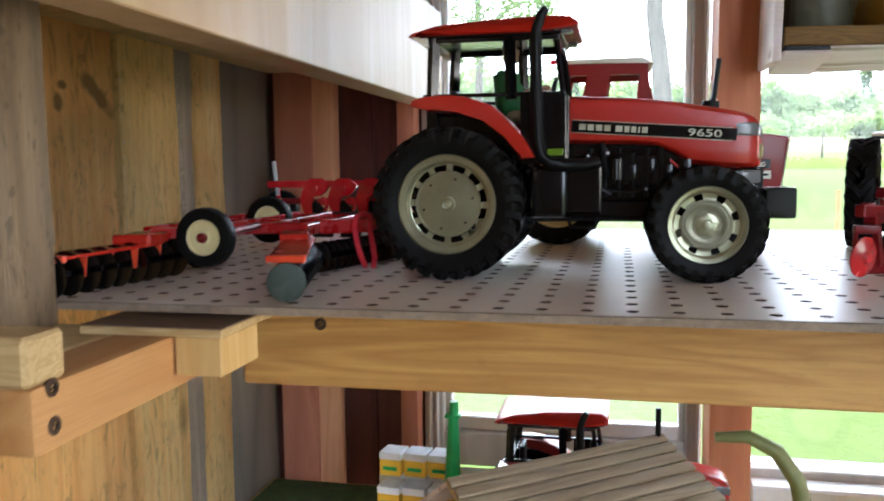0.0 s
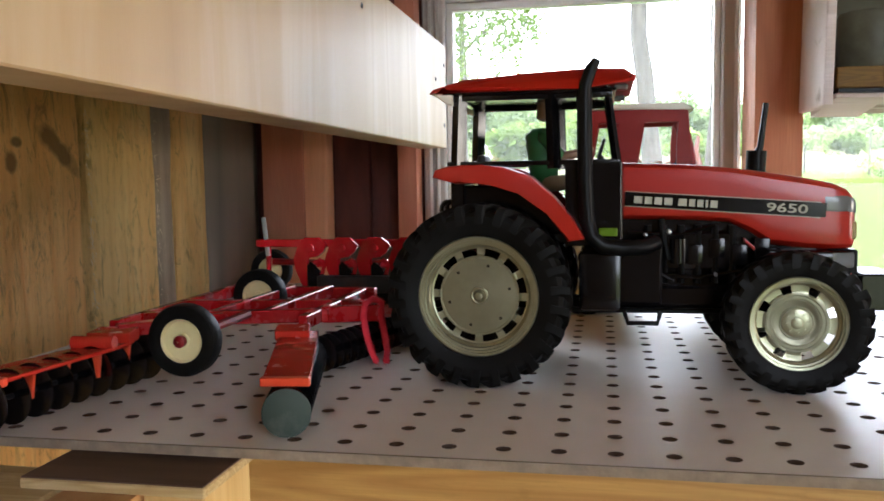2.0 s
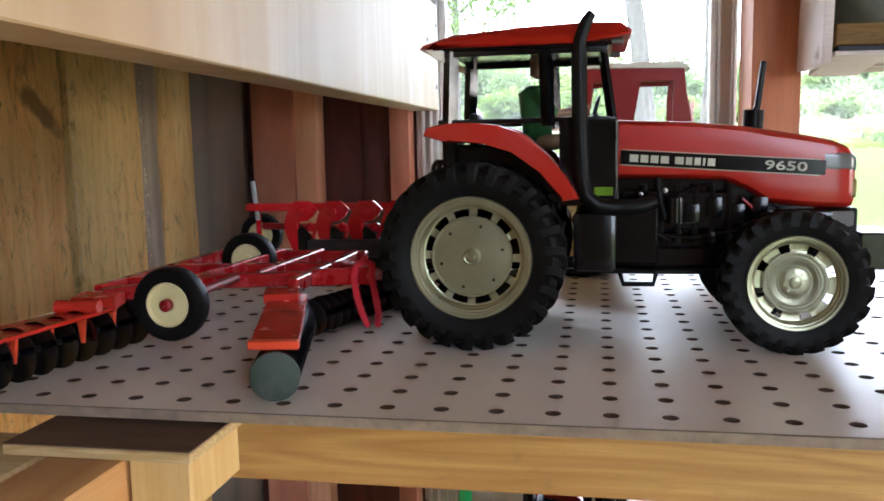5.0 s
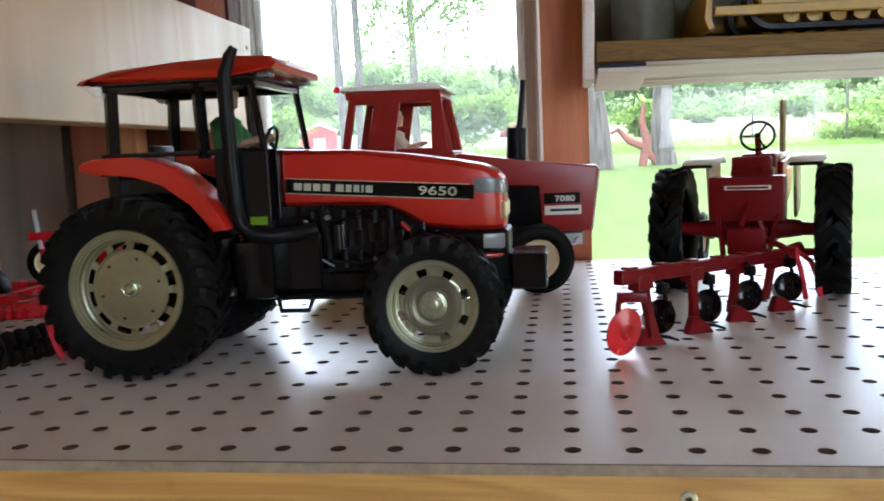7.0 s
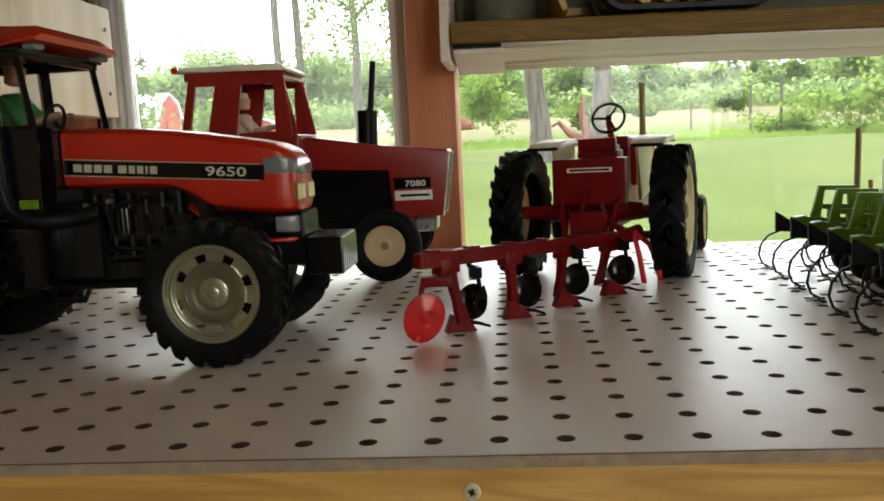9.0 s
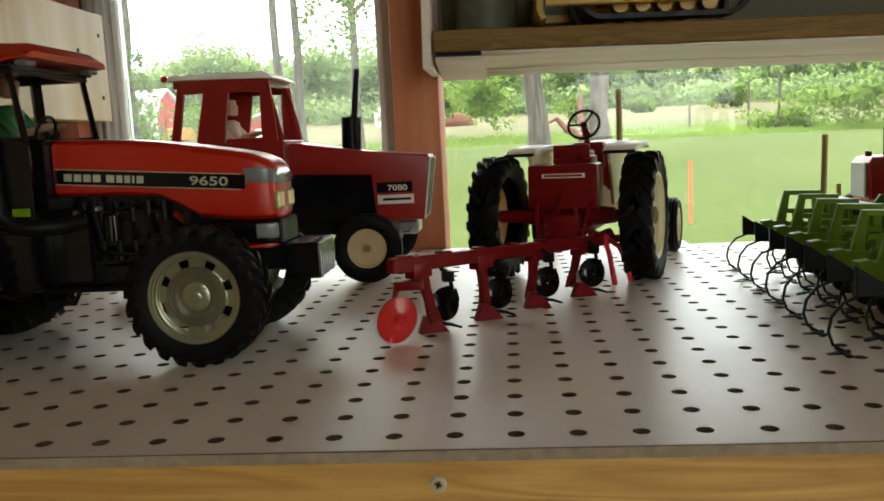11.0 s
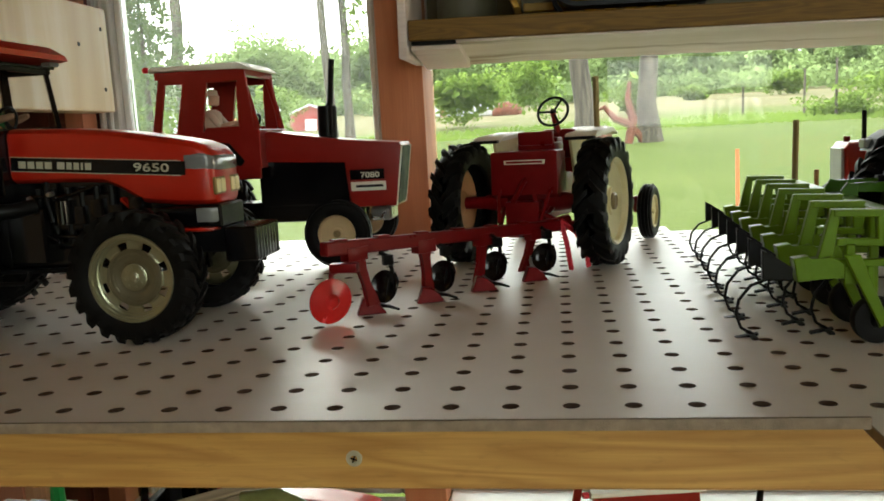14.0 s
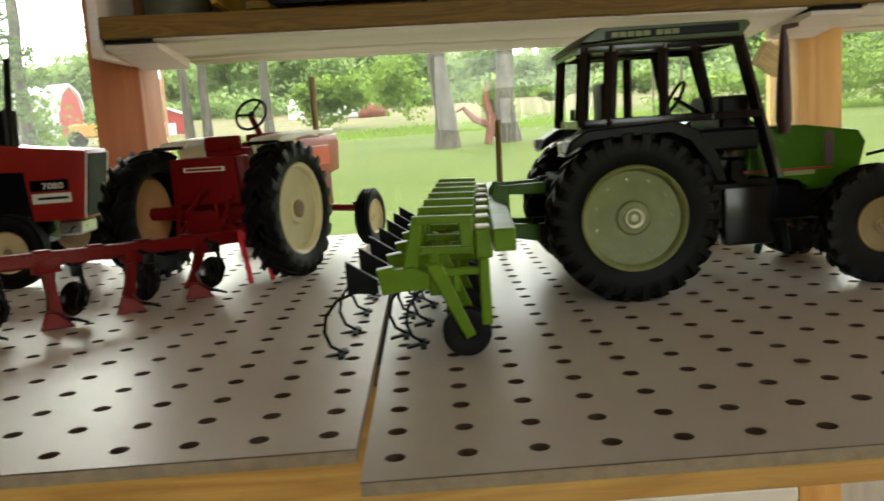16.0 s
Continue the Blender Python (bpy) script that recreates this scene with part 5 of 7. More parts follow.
# ---- the green tractor ----
def green_tractor():
    tr = empty("toy_tractor", pose(0.3165, 0.2710, -0.0055))
    tagged(tr, "dark green toy tractor with tall cab and pale green wheels", "toy tractor")
    bm = prism(bmesh.new(), [(0.086, 0.0655), (0.086, 0.0990), (0.125, 0.0980), (0.160, 0.0925), (0.1645, 0.0850), (0.1575, 0.0565), (0.1240, 0.0555), (0.1220, 0.0655)], -0.0215, 0.0215, 0.0028, 3)
    hd = part("hood", bm, GREEN, tr, "green bonnet")
    for s in (-1, 1):
        part("stripe", bars([((0.1365, s * 0.0215 - 0.0007, 0.0720), (0.1425, s * 0.0215 + 0.0007, 0.0930))]), RUSTRED, hd, "dark red upright stripe")
        part("pinstripe", bars([((0.084, s * 0.0215 - 0.0006, 0.0690), (0.141, s * 0.0215 + 0.0006, 0.0706))]), BROWNRED, hd, "thin red line")
        part("nameplate", bars([((0.110, s * 0.0215 - 0.0009, 0.0660), (0.130, s * 0.0215 + 0.0009, 0.0690))]), OLIVE, hd, "plain pale bar")
    eng = part("engine", bars([((0.060, -0.017, 0.036), (0.165, 0.017, 0.062))], 0.002), BLACK, tr)
    part("cylinder_block", bars([((0.075, -0.0185, 0.050), (0.108, 0.0185, 0.080))], 0.002), BLACK, eng)
    part("gearbox", bars([((0.030, -0.030, 0.034), (0.078, 0.030, 0.066))], 0.002), BLACK, eng)
    part("tank", bars([((0.066, -0.034, 0.024), (0.100, -0.010, 0.062))], 0.003, 2), BLACK, tr)
    H = 0.046
    bm = bmesh.new()
    for s in (-1, 1):
        for a, b, r in (((-0.0245, s * H, 0.106), (-0.0205, s * H, 0.154), 0.0034), ((-0.0085, s * H, 0.106), (-0.0050, s * H, 0.154), 0.0044), ((0.0258, s * H, 0.106), (0.0266, s * H, 0.154), 0.0032), ((0.0550, s * H, 0.106), (0.0460, s * H, 0.154), 0.0032), ((0.0960, s * 0.042, 0.068), (0.0725, s * 0.044, 0.156), 0.0042)):
            tube(bm, [a, b], r, 4)
        box(bm, (0.026, s * H, 0.1530), (0.098, 0.005, 0.005), 0.0008)
        box(bm, (0.030, s * H, 0.1080), (0.112, 0.005, 0.005), 0.0008)
    for z in (0.108, 0.153):
        box(bm, (-0.0225, 0, z), (0.005, 2 * H, 0.005))
        box(bm, (0.080 if z < 0.12 else 0.073, 0, z), (0.005, 2 * H, 0.005))
    part("cab_frame", bm, BLACK, tr, "black cab pillars")
    part("cab_floor", bars([((-0.026, -0.044, 0.086), (0.086, 0.044, 0.100)), ((0.066, -0.030, 0.098), (0.086, 0.030, 0.120))], 0.002), SATIN, tr)
    bm = prism(bmesh.new(), [(-0.0270, 0.1545), (-0.0265, 0.1565), (-0.0135, 0.1648), (0.0765, 0.1642), (0.0785, 0.1615), (0.0730, 0.1545)], -0.052, 0.052, 0.0022, 2)
    rf = part("roof", bm, ROOFGREEN, tr, "dull green cab roof")
    part("roof_band", bars([((-0.010, -0.0526, 0.1575), (0.071, -0.0514, 0.1625))], 0.0004), SATIN, rf, "dark roof band")
    wordmark([0.004, 0.004, 0.004, 0.004, 0.004, -0.002, 0.004, 0.004, 0.004], 0.0030, 0.0008, pose(-0.006, -0.0529, 0.1584), OLIVE, rf)
    for s in (-1, 1):
        outer = [(-0.040, 0.0900)] + [(-0.036, 0.0990), (-0.026, 0.1050), (0.026, 0.1075), (0.040, 0.1010), (0.052, 0.0850), (0.056, 0.0690)]
        inner = [(0.050, 0.0690), (0.046, 0.0830), (0.036, 0.0960), (0.024, 0.1020), (-0.024, 0.1005), (-0.034, 0.0940)]
        part("fender", prism(bmesh.new(), outer + inner, s * 0.0680, s * 0.0400, 0.0012, 1), SATIN, tr, "dark mudguard")
        part("tail_lamp", bars([((-0.0415, s * 0.058 - 0.006, 0.0920), (-0.0345, s * 0.058 + 0.006, 0.0990))], 0.001), GREY, tr, "pale tail lamp")
    bm = tube(bmesh.new(), [(0.1085, -0.026, 0.094), (0.1085, -0.026, 0.102), (0.1085, -0.026, 0.120), (0.1090, -0.026, 0.154), (0.1090, -0.026, 0.1600), (0.118, -0.026, 0.1612)], [0.0030, 0.0050, 0.0046, 0.0026, 0.0020, 0.0014], 12)
    part("exhaust_pipe", bm, RUSTRED, tr, "dark rust-red tapered exhaust pipe")
    part("seat", bars([((0.000, -0.013, 0.098), (0.022, 0.013, 0.110)), ((-0.006, -0.013, 0.104), (0.000, 0.013, 0.134))], 0.003, 2), SATIN, tr)
    bm = tube(bmesh.new(), [(0.047 + 0.005 * math.cos(a), 0.011 * math.sin(a), 0.122 + 0.009 * math.cos(a)) for a in [2 * math.pi * i / 20 for i in range(21)]], 0.0012, 8, False)
    tube(bm, [(0.046, 0, 0.121), (0.066, 0, 0.108)], 0.0014, 8)
    part("steering_wheel", bm, SATIN, tr)
    bm = cyl(bmesh.new(), (0, -0.055, 0.053), (0, 0.055, 0.053), 0.008, None, 14)
    box(bm, (0.000, 0, 0.056), (0.060, 0.050, 0.044), 0.003)
    part("rear_axle", bm, BLACK, tr)
    bm = cyl(bmesh.new(), (0.152, -0.058, 0.031), (0.152, 0.058, 0.031), 0.0050, None, 12)
    box(bm, (0.152, 0, 0.040), (0.024, 0.036, 0.022), 0.002)
    part("front_axle", bm, BLACK, tr)
    bm = bmesh.new()
    for s in (-1, 1):
        part("upper_arm", prism(bmesh.new(), [(-0.074, 0.0665), (-0.074, 0.0722), (-0.040, 0.0728), (-0.010, 0.0760), (-0.010, 0.0700), (-0.040, 0.0645)], s * 0.0165 - 0.0022, s * 0.0165 + 0.0022, 0.0006, 1), GREEN, tr, "green upper lift arm")
        part("lower_arm", prism(bmesh.new(), [(-0.074, 0.0385), (-0.074, 0.0480), (-0.046, 0.0445), (-0.010, 0.0530), (-0.010, 0.0460), (-0.046, 0.0335)], s * 0.0185 - 0.0024, s * 0.0185 + 0.0024, 0.0006, 1), GREEN, tr, "green lower lift arm")
        tube(bm, [(-0.036, s * 0.0185, 0.042), (-0.030, s * 0.0175, 0.056), (-0.026, s * 0.0165, 0.072)], 0.0024, 8)
        box(bm, (-0.040, s * 0.0175, 0.0690), (0.010, 0.007, 0.011), 0.001)
        box(bm, (-0.046, s * 0.0185, 0.0390), (0.010, 0.007, 0.014), 0.001)
    box(bm, (-0.032, 0, 0.0700), (0.014, 0.046, 0.014), 0.002)
    part("linkage", bm, SATIN, tr, "black lift links")
    bm = bmesh.new()
    tube(bm, [(0.166, -0.018, 0.076), (0.186, -0.022, 0.080)], 0.0012, 6)
    for a, b in (((0.184, 0.0), (0.200, 0.0)), ((0.184, 0.020), (0.200, 0.020)), ((0.184, 0.0), (0.184, 0.020)), ((0.200, 0.0), (0.200, 0.020))):
        tube(bm, [(a[0], -0.022, 0.074 + a[1]), (b[0], -0.022, 0.074 + b[1])], 0.0012, 6)
    part("mirror", bm, SATIN, tr, "black mirror bracket")
    bm = bmesh.new()
    for a, b in (((0.120, 0.020, 0.050), (0.112, 0.030, 0.0072)), ((0.124, 0.020, 0.050), (0.134, 0.030, 0.0072)), ((0.128, 0.018, 0.046), (0.142, 0.026, 0.024))):
        tube(bm, [a, b], 0.0028, 6)
    box(bm, (0.122, 0.020, 0.048), (0.020, 0.010, 0.010), 0.001)
    part("front_bracket", bm, paint("dark_teal_paint", (0.006, 0.035, 0.026), 0.35, dust=0.02), tr, "dark teal bracket under the engine")
    rear = wheel_set(0.0510, 0.029, 0.0315, 26, "dish", OLIVE)
    front = wheel_set(0.0365, 0.0200, 0.0165, 18, "dish", TAN)
    for s in (-1, 1):
        add_wheel("rear_wheel", rear, tr, sided(0, s * 0.0585, 0.0510, s), "bright metal hub cap", "pale olive-green dished wheel")
        add_wheel("front_wheel", front, tr, sided(0.152, s * 0.0585, 0.0365, s), "", "tan wheel")
    return tr


gt = green_tractor()
capped = []
for o in gt.children_recursive:
    if o.name.startswith("hub") and o.parent.name.startswith("rear_wheel"):
        if not capped:
            bm = lathe(bmesh.new(), [(0.0062, -0.0074), (0.0062, -0.0096), (0.0056, -0.0103), (0.0046, -0.0102), (0.0044, -0.0078), (0.0036, -0.0076), (0.0024, -0.0076), (0.0021, -0.0101), (0.0003, -0.0104)], 32)
            bmesh.ops.recalc_face_normals(bm, faces=bm.faces)
            capped.append(bpy.data.meshes.new("hub"))
            bm.to_mesh(capped[0])
            bm.free()
            capped[0].materials.append(BRASS)
        o.data = capped[0]
dot = None
for o in [c for c in gt.children if c.name.startswith("rear_wheel")]:
    for i in range(11):
        a = 2 * math.pi * i / 11
        at = pose(0.0232 * math.cos(a), -0.00705, 0.0232 * math.sin(a))
        if dot is None:
            dot = part("rivet", lathe(bmesh.new(), [(0.0013, 0.0), (0.0012, -0.0003), (0.0002, -0.0004)], 10), DARKMETAL, o, "dull rivet mark", at)
        else:
            share("rivet", dot, o, at)


# ---- the far red tractor behind the green one ----
def small_tractor():
    tr = empty("toy_tractor", pose(0.312, 0.500, -0.0055))
    tagged(tr, "small red toy tractor with a grey grille, facing the open tractor", "toy tractor")
    bm = prism(bmesh.new(), [(0.002, 0.050), (0.000, 0.086), (0.004, 0.0915), (0.095, 0.0935), (0.110, 0.088), (0.110, 0.055)], -0.0200, 0.0200, 0.004, 3)
    hd = part("hood", bm, RED, tr, "red bonnet")
    part("grille", bars([((-0.0020, -0.0165, 0.053), (0.0012, 0.0165, 0.0865))], 0.001), GREY, hd, "grey grille")
    part("cap", cyl(bmesh.new(), (0.008, 0, 0.091), (0.008, 0, 0.0965), 0.003, None, 12), DEEP, hd)
    part("exhaust_pipe", cyl(bmesh.new(), (0.022, -0.004, 0.091), (0.022, -0.004, 0.120), 0.0022, None, 10), SATIN, tr, "black exhaust pipe")
    part("engine", bars([((0.010, -0.016, 0.032), (0.150, 0.016, 0.060))], 0.003), BROWNRED, tr)
    part("seat", bars([((0.120, -0.015, 0.060), (0.150, 0.015, 0.082)), ((0.146, -0.015, 0.080), (0.152, 0.015, 0.100))], 0.003, 2), SATIN, tr)
    rear = wheel_set(0.050, 0.026, 0.032, 20, "dish", IVORY)
    front = wheel_set(0.0270, 0.0140, 0.0150, 0, "dish", IVORY, 3)
    part("axle", tube(bmesh.new(), [(0.022, -0.05, 0.027), (0.022, 0, 0.036), (0.022, 0.05, 0.027)], 0.003, 8), BROWNRED, tr)
    part("rear_axle", cyl(bmesh.new(), (0.138, -0.05, 0.050), (0.138, 0.05, 0.050), 0.006, None, 12), BROWNRED, tr)
    for s in (-1, 1):
        add_wheel("rear_wheel", rear, tr, sided(0.138, s * 0.048, 0.050, s))
        add_wheel("front_wheel", front, tr, sided(0.022, s * 0.050, 0.0270, s))
        part("fender", prism(bmesh.new(), arc(0.138, 0.050, 0.058, 30, 165, 14) + arc(0.138, 0.050, 0.0545, 165, 30, 14), s * 0.034, s * 0.060, 0.0005, 1), BLACK, tr, "round black mudguard")
    return tr


small_tractor()

# ---- implements on the shelf ----
def small_wheel(name, R, w, rim_mat, parent, at, rim=0.56):
    ms = wheel_set(R, w, R * rim, 0, "dish", rim_mat)
    return add_wheel(name, ms, parent, at)


def mouldboard():
    """A rounded, dished plough body whose hollow face looks along -y."""
    bm = lathe(bmesh.new(), [(0.0003, 0.0034), (0.0045, 0.0030), (0.0085, 0.0012), (0.0108, -0.0012), (0.0104, -0.0018), (0.0080, 0.0002), (0.0042, 0.0020), (0.0003, 0.0024)], 28)
    for v in bm.verts:
        v.co.z *= 1.12 if v.co.z > 0 else 0.95
        v.co.x *= 0.86 if v.co.x > 0 else 1.0
        v.co.y += 0.10 * abs(v.co.x)
    return bm


def plough():
    b0, b1 = Vector((-0.097, 0.158, 0.0480)), Vector((0.053, 0.343, 0.0360))
    pl = empty("toy_plough", pose(0, 0, 0))
    tagged(pl, "red four-furrow toy plough hitched behind the open tractor", "toy plough")
    way = (b1 - b0).normalized()
    yaw = math.degrees(math.atan2(way.y, way.x))
    L = (b1 - b0).length
    m = pose(b0.x, b0.y, b0.z, 0, math.degrees(math.asin(-way.z)), yaw)
    part("beam", bars([((0, -0.0038, -0.0045), (L, 0.0038, 0.0045))], 0.0009), DEEP, pl, "long dark red beam", m)
    for i in range(7):
        part("clamp", box(bmesh.new(), (0.012 + i * (L - 0.03) / 6, 0, 0.0050), (0.010, 0.0060, 0.0016), 0.0005), DEEP, pl, "", m)
    body = None
    for i, (gx, gy) in enumerate(((-0.0765, 0.190), (-0.0420, 0.223), (-0.0080, 0.2585), (0.0280, 0.2925))):
        f = (0.10, 0.35, 0.60, 0.84)[i]
        p = b0.lerp(b1, f)
        fwd = (Vector((gx, gy, 0)) - Vector((p.x, p.y, 0))).dot(Vector((way.x, way.y, 0)).normalized())
        drop = p.z - 0.006
        side = [(-0.0070, 0.002), (-0.0052, -0.10), (-0.0034, -0.35), (-0.0026, -0.62), (-0.0032, -0.86), (-0.0050, -1.0)]
        edge = [(0.0058, -1.0), (0.0044, -0.84), (0.0030, -0.62), (0.0034, -0.35), (0.0050, -0.10), (0.0070, 0.002)]
        bm = prism(bmesh.new(), [(x - fwd * min(z, 0) * 0.9, z * drop if z < 0 else 0.0) for x, z in side + edge], -0.0019, 0.0019, 0.0006, 1, Matrix.Translation(p) @ pose(0, 0, 0, 0, 0, yaw))
        box(bm, (0, 0, -0.0045), (0.016, 0.0085, 0.009), 0.0008, Matrix.Translation(p) @ pose(0, 0, 0, 0, 0, yaw))
        leg = part("shank", bm, DEEP, pl, "dark red plough leg")
        at = pose(gx + 0.0085, gy + 0.0070, 0.0155, -14, 8, -16)
        if body is None:
            body = part("mouldboard", mouldboard(), BLACK, leg, "glossy black curved plough body", at, 60)
            # bright arc stands in for the highlight on the glossy rim
            lip = part("shin", tube(bmesh.new(), [(0.0112 * math.cos(radians(q)), -0.0012, 0.0106 * math.sin(radians(q))) for q in range(175, 292, 9)], [0.0004, 0.0008, 0.0011, 0.0012, 0.0012, 0.0012, 0.0012, 0.0012, 0.0012, 0.0012, 0.0011, 0.0008, 0.0004], 6), STEEL, leg, "bright metal crescent drawn for the rim highlight", at)
            share_mesh = bmesh.new()
            prism(share_mesh, [(-0.0090, -0.0042), (0.0105, -0.0042), (0.0060, 0.0020), (0.0005, 0.0062), (-0.0050, 0.0068)], -0.0042, 0.0030, 0.0006, 1)
            tip = part("share", share_mesh, DEEP, leg, "dark red share", pose(gx, gy - 0.002, 0.0045, 0, 0, 18))
            wire = part("landside", tube(bmesh.new(), [(0.004, 0.002, 0.001), (0.012, 0.002, 0.000), (0.019, 0.003, -0.0025)], [0.0014, 0.0012, 0.0008], 6), SATIN, leg, "thin black trailing bar", pose(gx, gy - 0.002, 0.0045, 0, 0, 0))
            cb = bmesh.new()
            prism(cb, [(-0.004, -0.004), (0.003, -0.003), (0.006, 0.005), (0.004, 0.012), (-0.001, 0.008)], -0.0008, 0.0008)
            tube(cb, [(0, 0.001, 0), (0.003, 0.004, 0.012), (0.001, 0.003, 0.022), (-0.006, 0.0, 0.026)], 0.0016, 6)
            box(cb, (0.0, 0.003, 0.020), (0.007, 0.006, 0.007), 0.001)
            colt = part("coulter", cb, SATIN, leg, "black coulter and arm", pose(gx + 0.012, gy + 0.010, 0.0135, 0, 0, 30))
        else:
            share("mouldboard", body, leg, at, "glossy black curved plough body")
            share("shin", lip, leg, at, "bright metal crescent drawn for the rim highlight")
            share("share", tip, leg, pose(gx, gy - 0.002, 0.0045, 0, 0, 18), "dark red share")
            share("landside", wire, leg, pose(gx, gy - 0.002, 0.0045))
            share("coulter", colt, leg, pose(gx + 0.012, gy + 0.010, 0.0135, 0, 0, 30), "black coulter and arm")
    bm = bmesh.new()
    lathe(bm, [(0.0004, -0.0030), (0.0030, -0.0030), (0.0050, -0.0008), (0.0134, 0.0010), (0.0145, 0.0014), (0.0145, 0.0022), (0.0050, 0.0010), (0.0004, 0.0008)], 40)
    tail = part("tail_wheel", bm, CLEAR_RED, pl, "translucent red dished tail wheel", pose(-0.0927, 0.1548, 0.0155, 6, 0, 42))
    bm = tube(bmesh.new(), [(-0.092, 0.158, 0.015), (-0.097, 0.166, 0.022), (-0.096, 0.170, 0.031), (-0.088, 0.172, 0.034), (-0.082, 0.176, 0.040)], 0.0019, 8)
    box(bm, (-0.088, 0.172, 0.034), (0.018, 0.008, 0.006), 0.001)
    part("tail_bracket", bm, DEEP, pl, "dark red bent bracket")
    bm = bmesh.new()
    tube(bm, [b1 + Vector((-0.012, -0.004, 0.0)), b1 + Vector((0.004, 0.002, 0.004))], 0.0050, 8)
    tube(bm, [b1, b1 + Vector((-0.020, 0.012, 0.010)), b1 + Vector((-0.024, 0.016, 0.024))], 0.0026, 6)
    tube(bm, [b1, b1 + Vector((0.012, -0.006, 0.001))], 0.0032, 8)
    part("hitch", bm, DEEP, pl, "dark red hitch head")
    return pl


plough()


def chenille(paths, label, thick=0.0020):
    """Bent lengths of fuzzy wire."""
    r = random.Random(9)
    bm = bmesh.new()
    for pts in paths:
        pts = [Vector(p) for p in pts]
        tube(bm, pts, thick, 8)
        for a, b in zip(pts, pts[1:]):
            n = int((b - a).length / 0.00006)
            for i in range(n):
                p = a.lerp(b, r.random())
                d = Vector((r.gauss(0, 1), r.gauss(0, 1), r.gauss(0, 1))).normalized()
                s = d.orthogonal().normalized() * 0.00035
                q = p + d * thick * r.uniform(1.25, 1.75)
                bm.faces.new([bm.verts.new(p - s), bm.verts.new(p + s), bm.verts.new(q)])
    return tagged(finish("chenille_wire", bm, FUZZ, None, label), "", "craft wire", "red craft wires")


chenille([[(0.050, 0.335, 0.040), (0.054, 0.332, 0.022), (0.057, 0.330, 0.001)], [(0.050, 0.335, 0.040), (0.062, 0.336, 0.030), (0.070, 0.340, 0.012), (0.071, 0.342, 0.001)]], "fuzzy red craft wire propping the plough beam")
chenille([[(-0.4595, 0.1585, 0.0030), (-0.4630, 0.1585, 0.0110), (-0.4660, 0.1585, 0.0210), (-0.4680, 0.1585, 0.0330), (-0.4670, 0.1590, 0.0420), (-0.4620, 0.1620, 0.0455), (-0.4570, 0.1640, 0.0430), (-0.4560, 0.1600, 0.0340), (-0.4535, 0.1590, 0.0210), (-0.4520, 0.1590, 0.0110), (-0.4530, 0.1590, 0.0030)]], "thick fuzzy red craft wire looped over the harrow drawbar", 0.0022)


# disc harrow
def disc_row(p, q, n, R, parent, name="disc", blade=None):
    p, q = Vector(p), Vector(q)
    yaw = math.degrees(math.atan2(q.y - p.y, q.x - p.x)) - 90
    for i in range(n):
        c = p.lerp(q, i / (n - 1))
        m = pose(c.x, c.y, c.z, 0, 0, yaw)
        if blade is None:
            bm = lathe(bmesh.new(), [(0.0003, 0.0022), (R * 0.30, 0.0020), (R * 0.75, 0.0008), (R, -0.0010), (R * 0.99, -0.0016), (R * 0.7, 0.0000), (R * 0.3, 0.0010), (0.0003, 0.0012)], 28)
            blade = part(name, bm, BLACK, parent, "black concave disc", m)
        else:
            share(name, blade, parent, m, "black concave disc")
    bm = cyl(bmesh.new(), p, q, 0.0016, None, 8)
    part("gang_shaft", bm, SATIN, parent)
    return blade


def plate(name, pts, thick, material, parent, label=""):
    bm = bmesh.new()
    a = [bm.verts.new(p) for p in pts]
    b = [bm.verts.new((p[0], p[1], p[2] - thick)) for p in pts]
    bm.faces.new(a)
    bm.faces.new(b)
    skin(bm, [a, b])
    bmesh.ops.bevel(bm, geom=bm.edges[:], offset=0.0006, segments=1, affect="EDGES")
    return part(name, bm, material, parent, label)


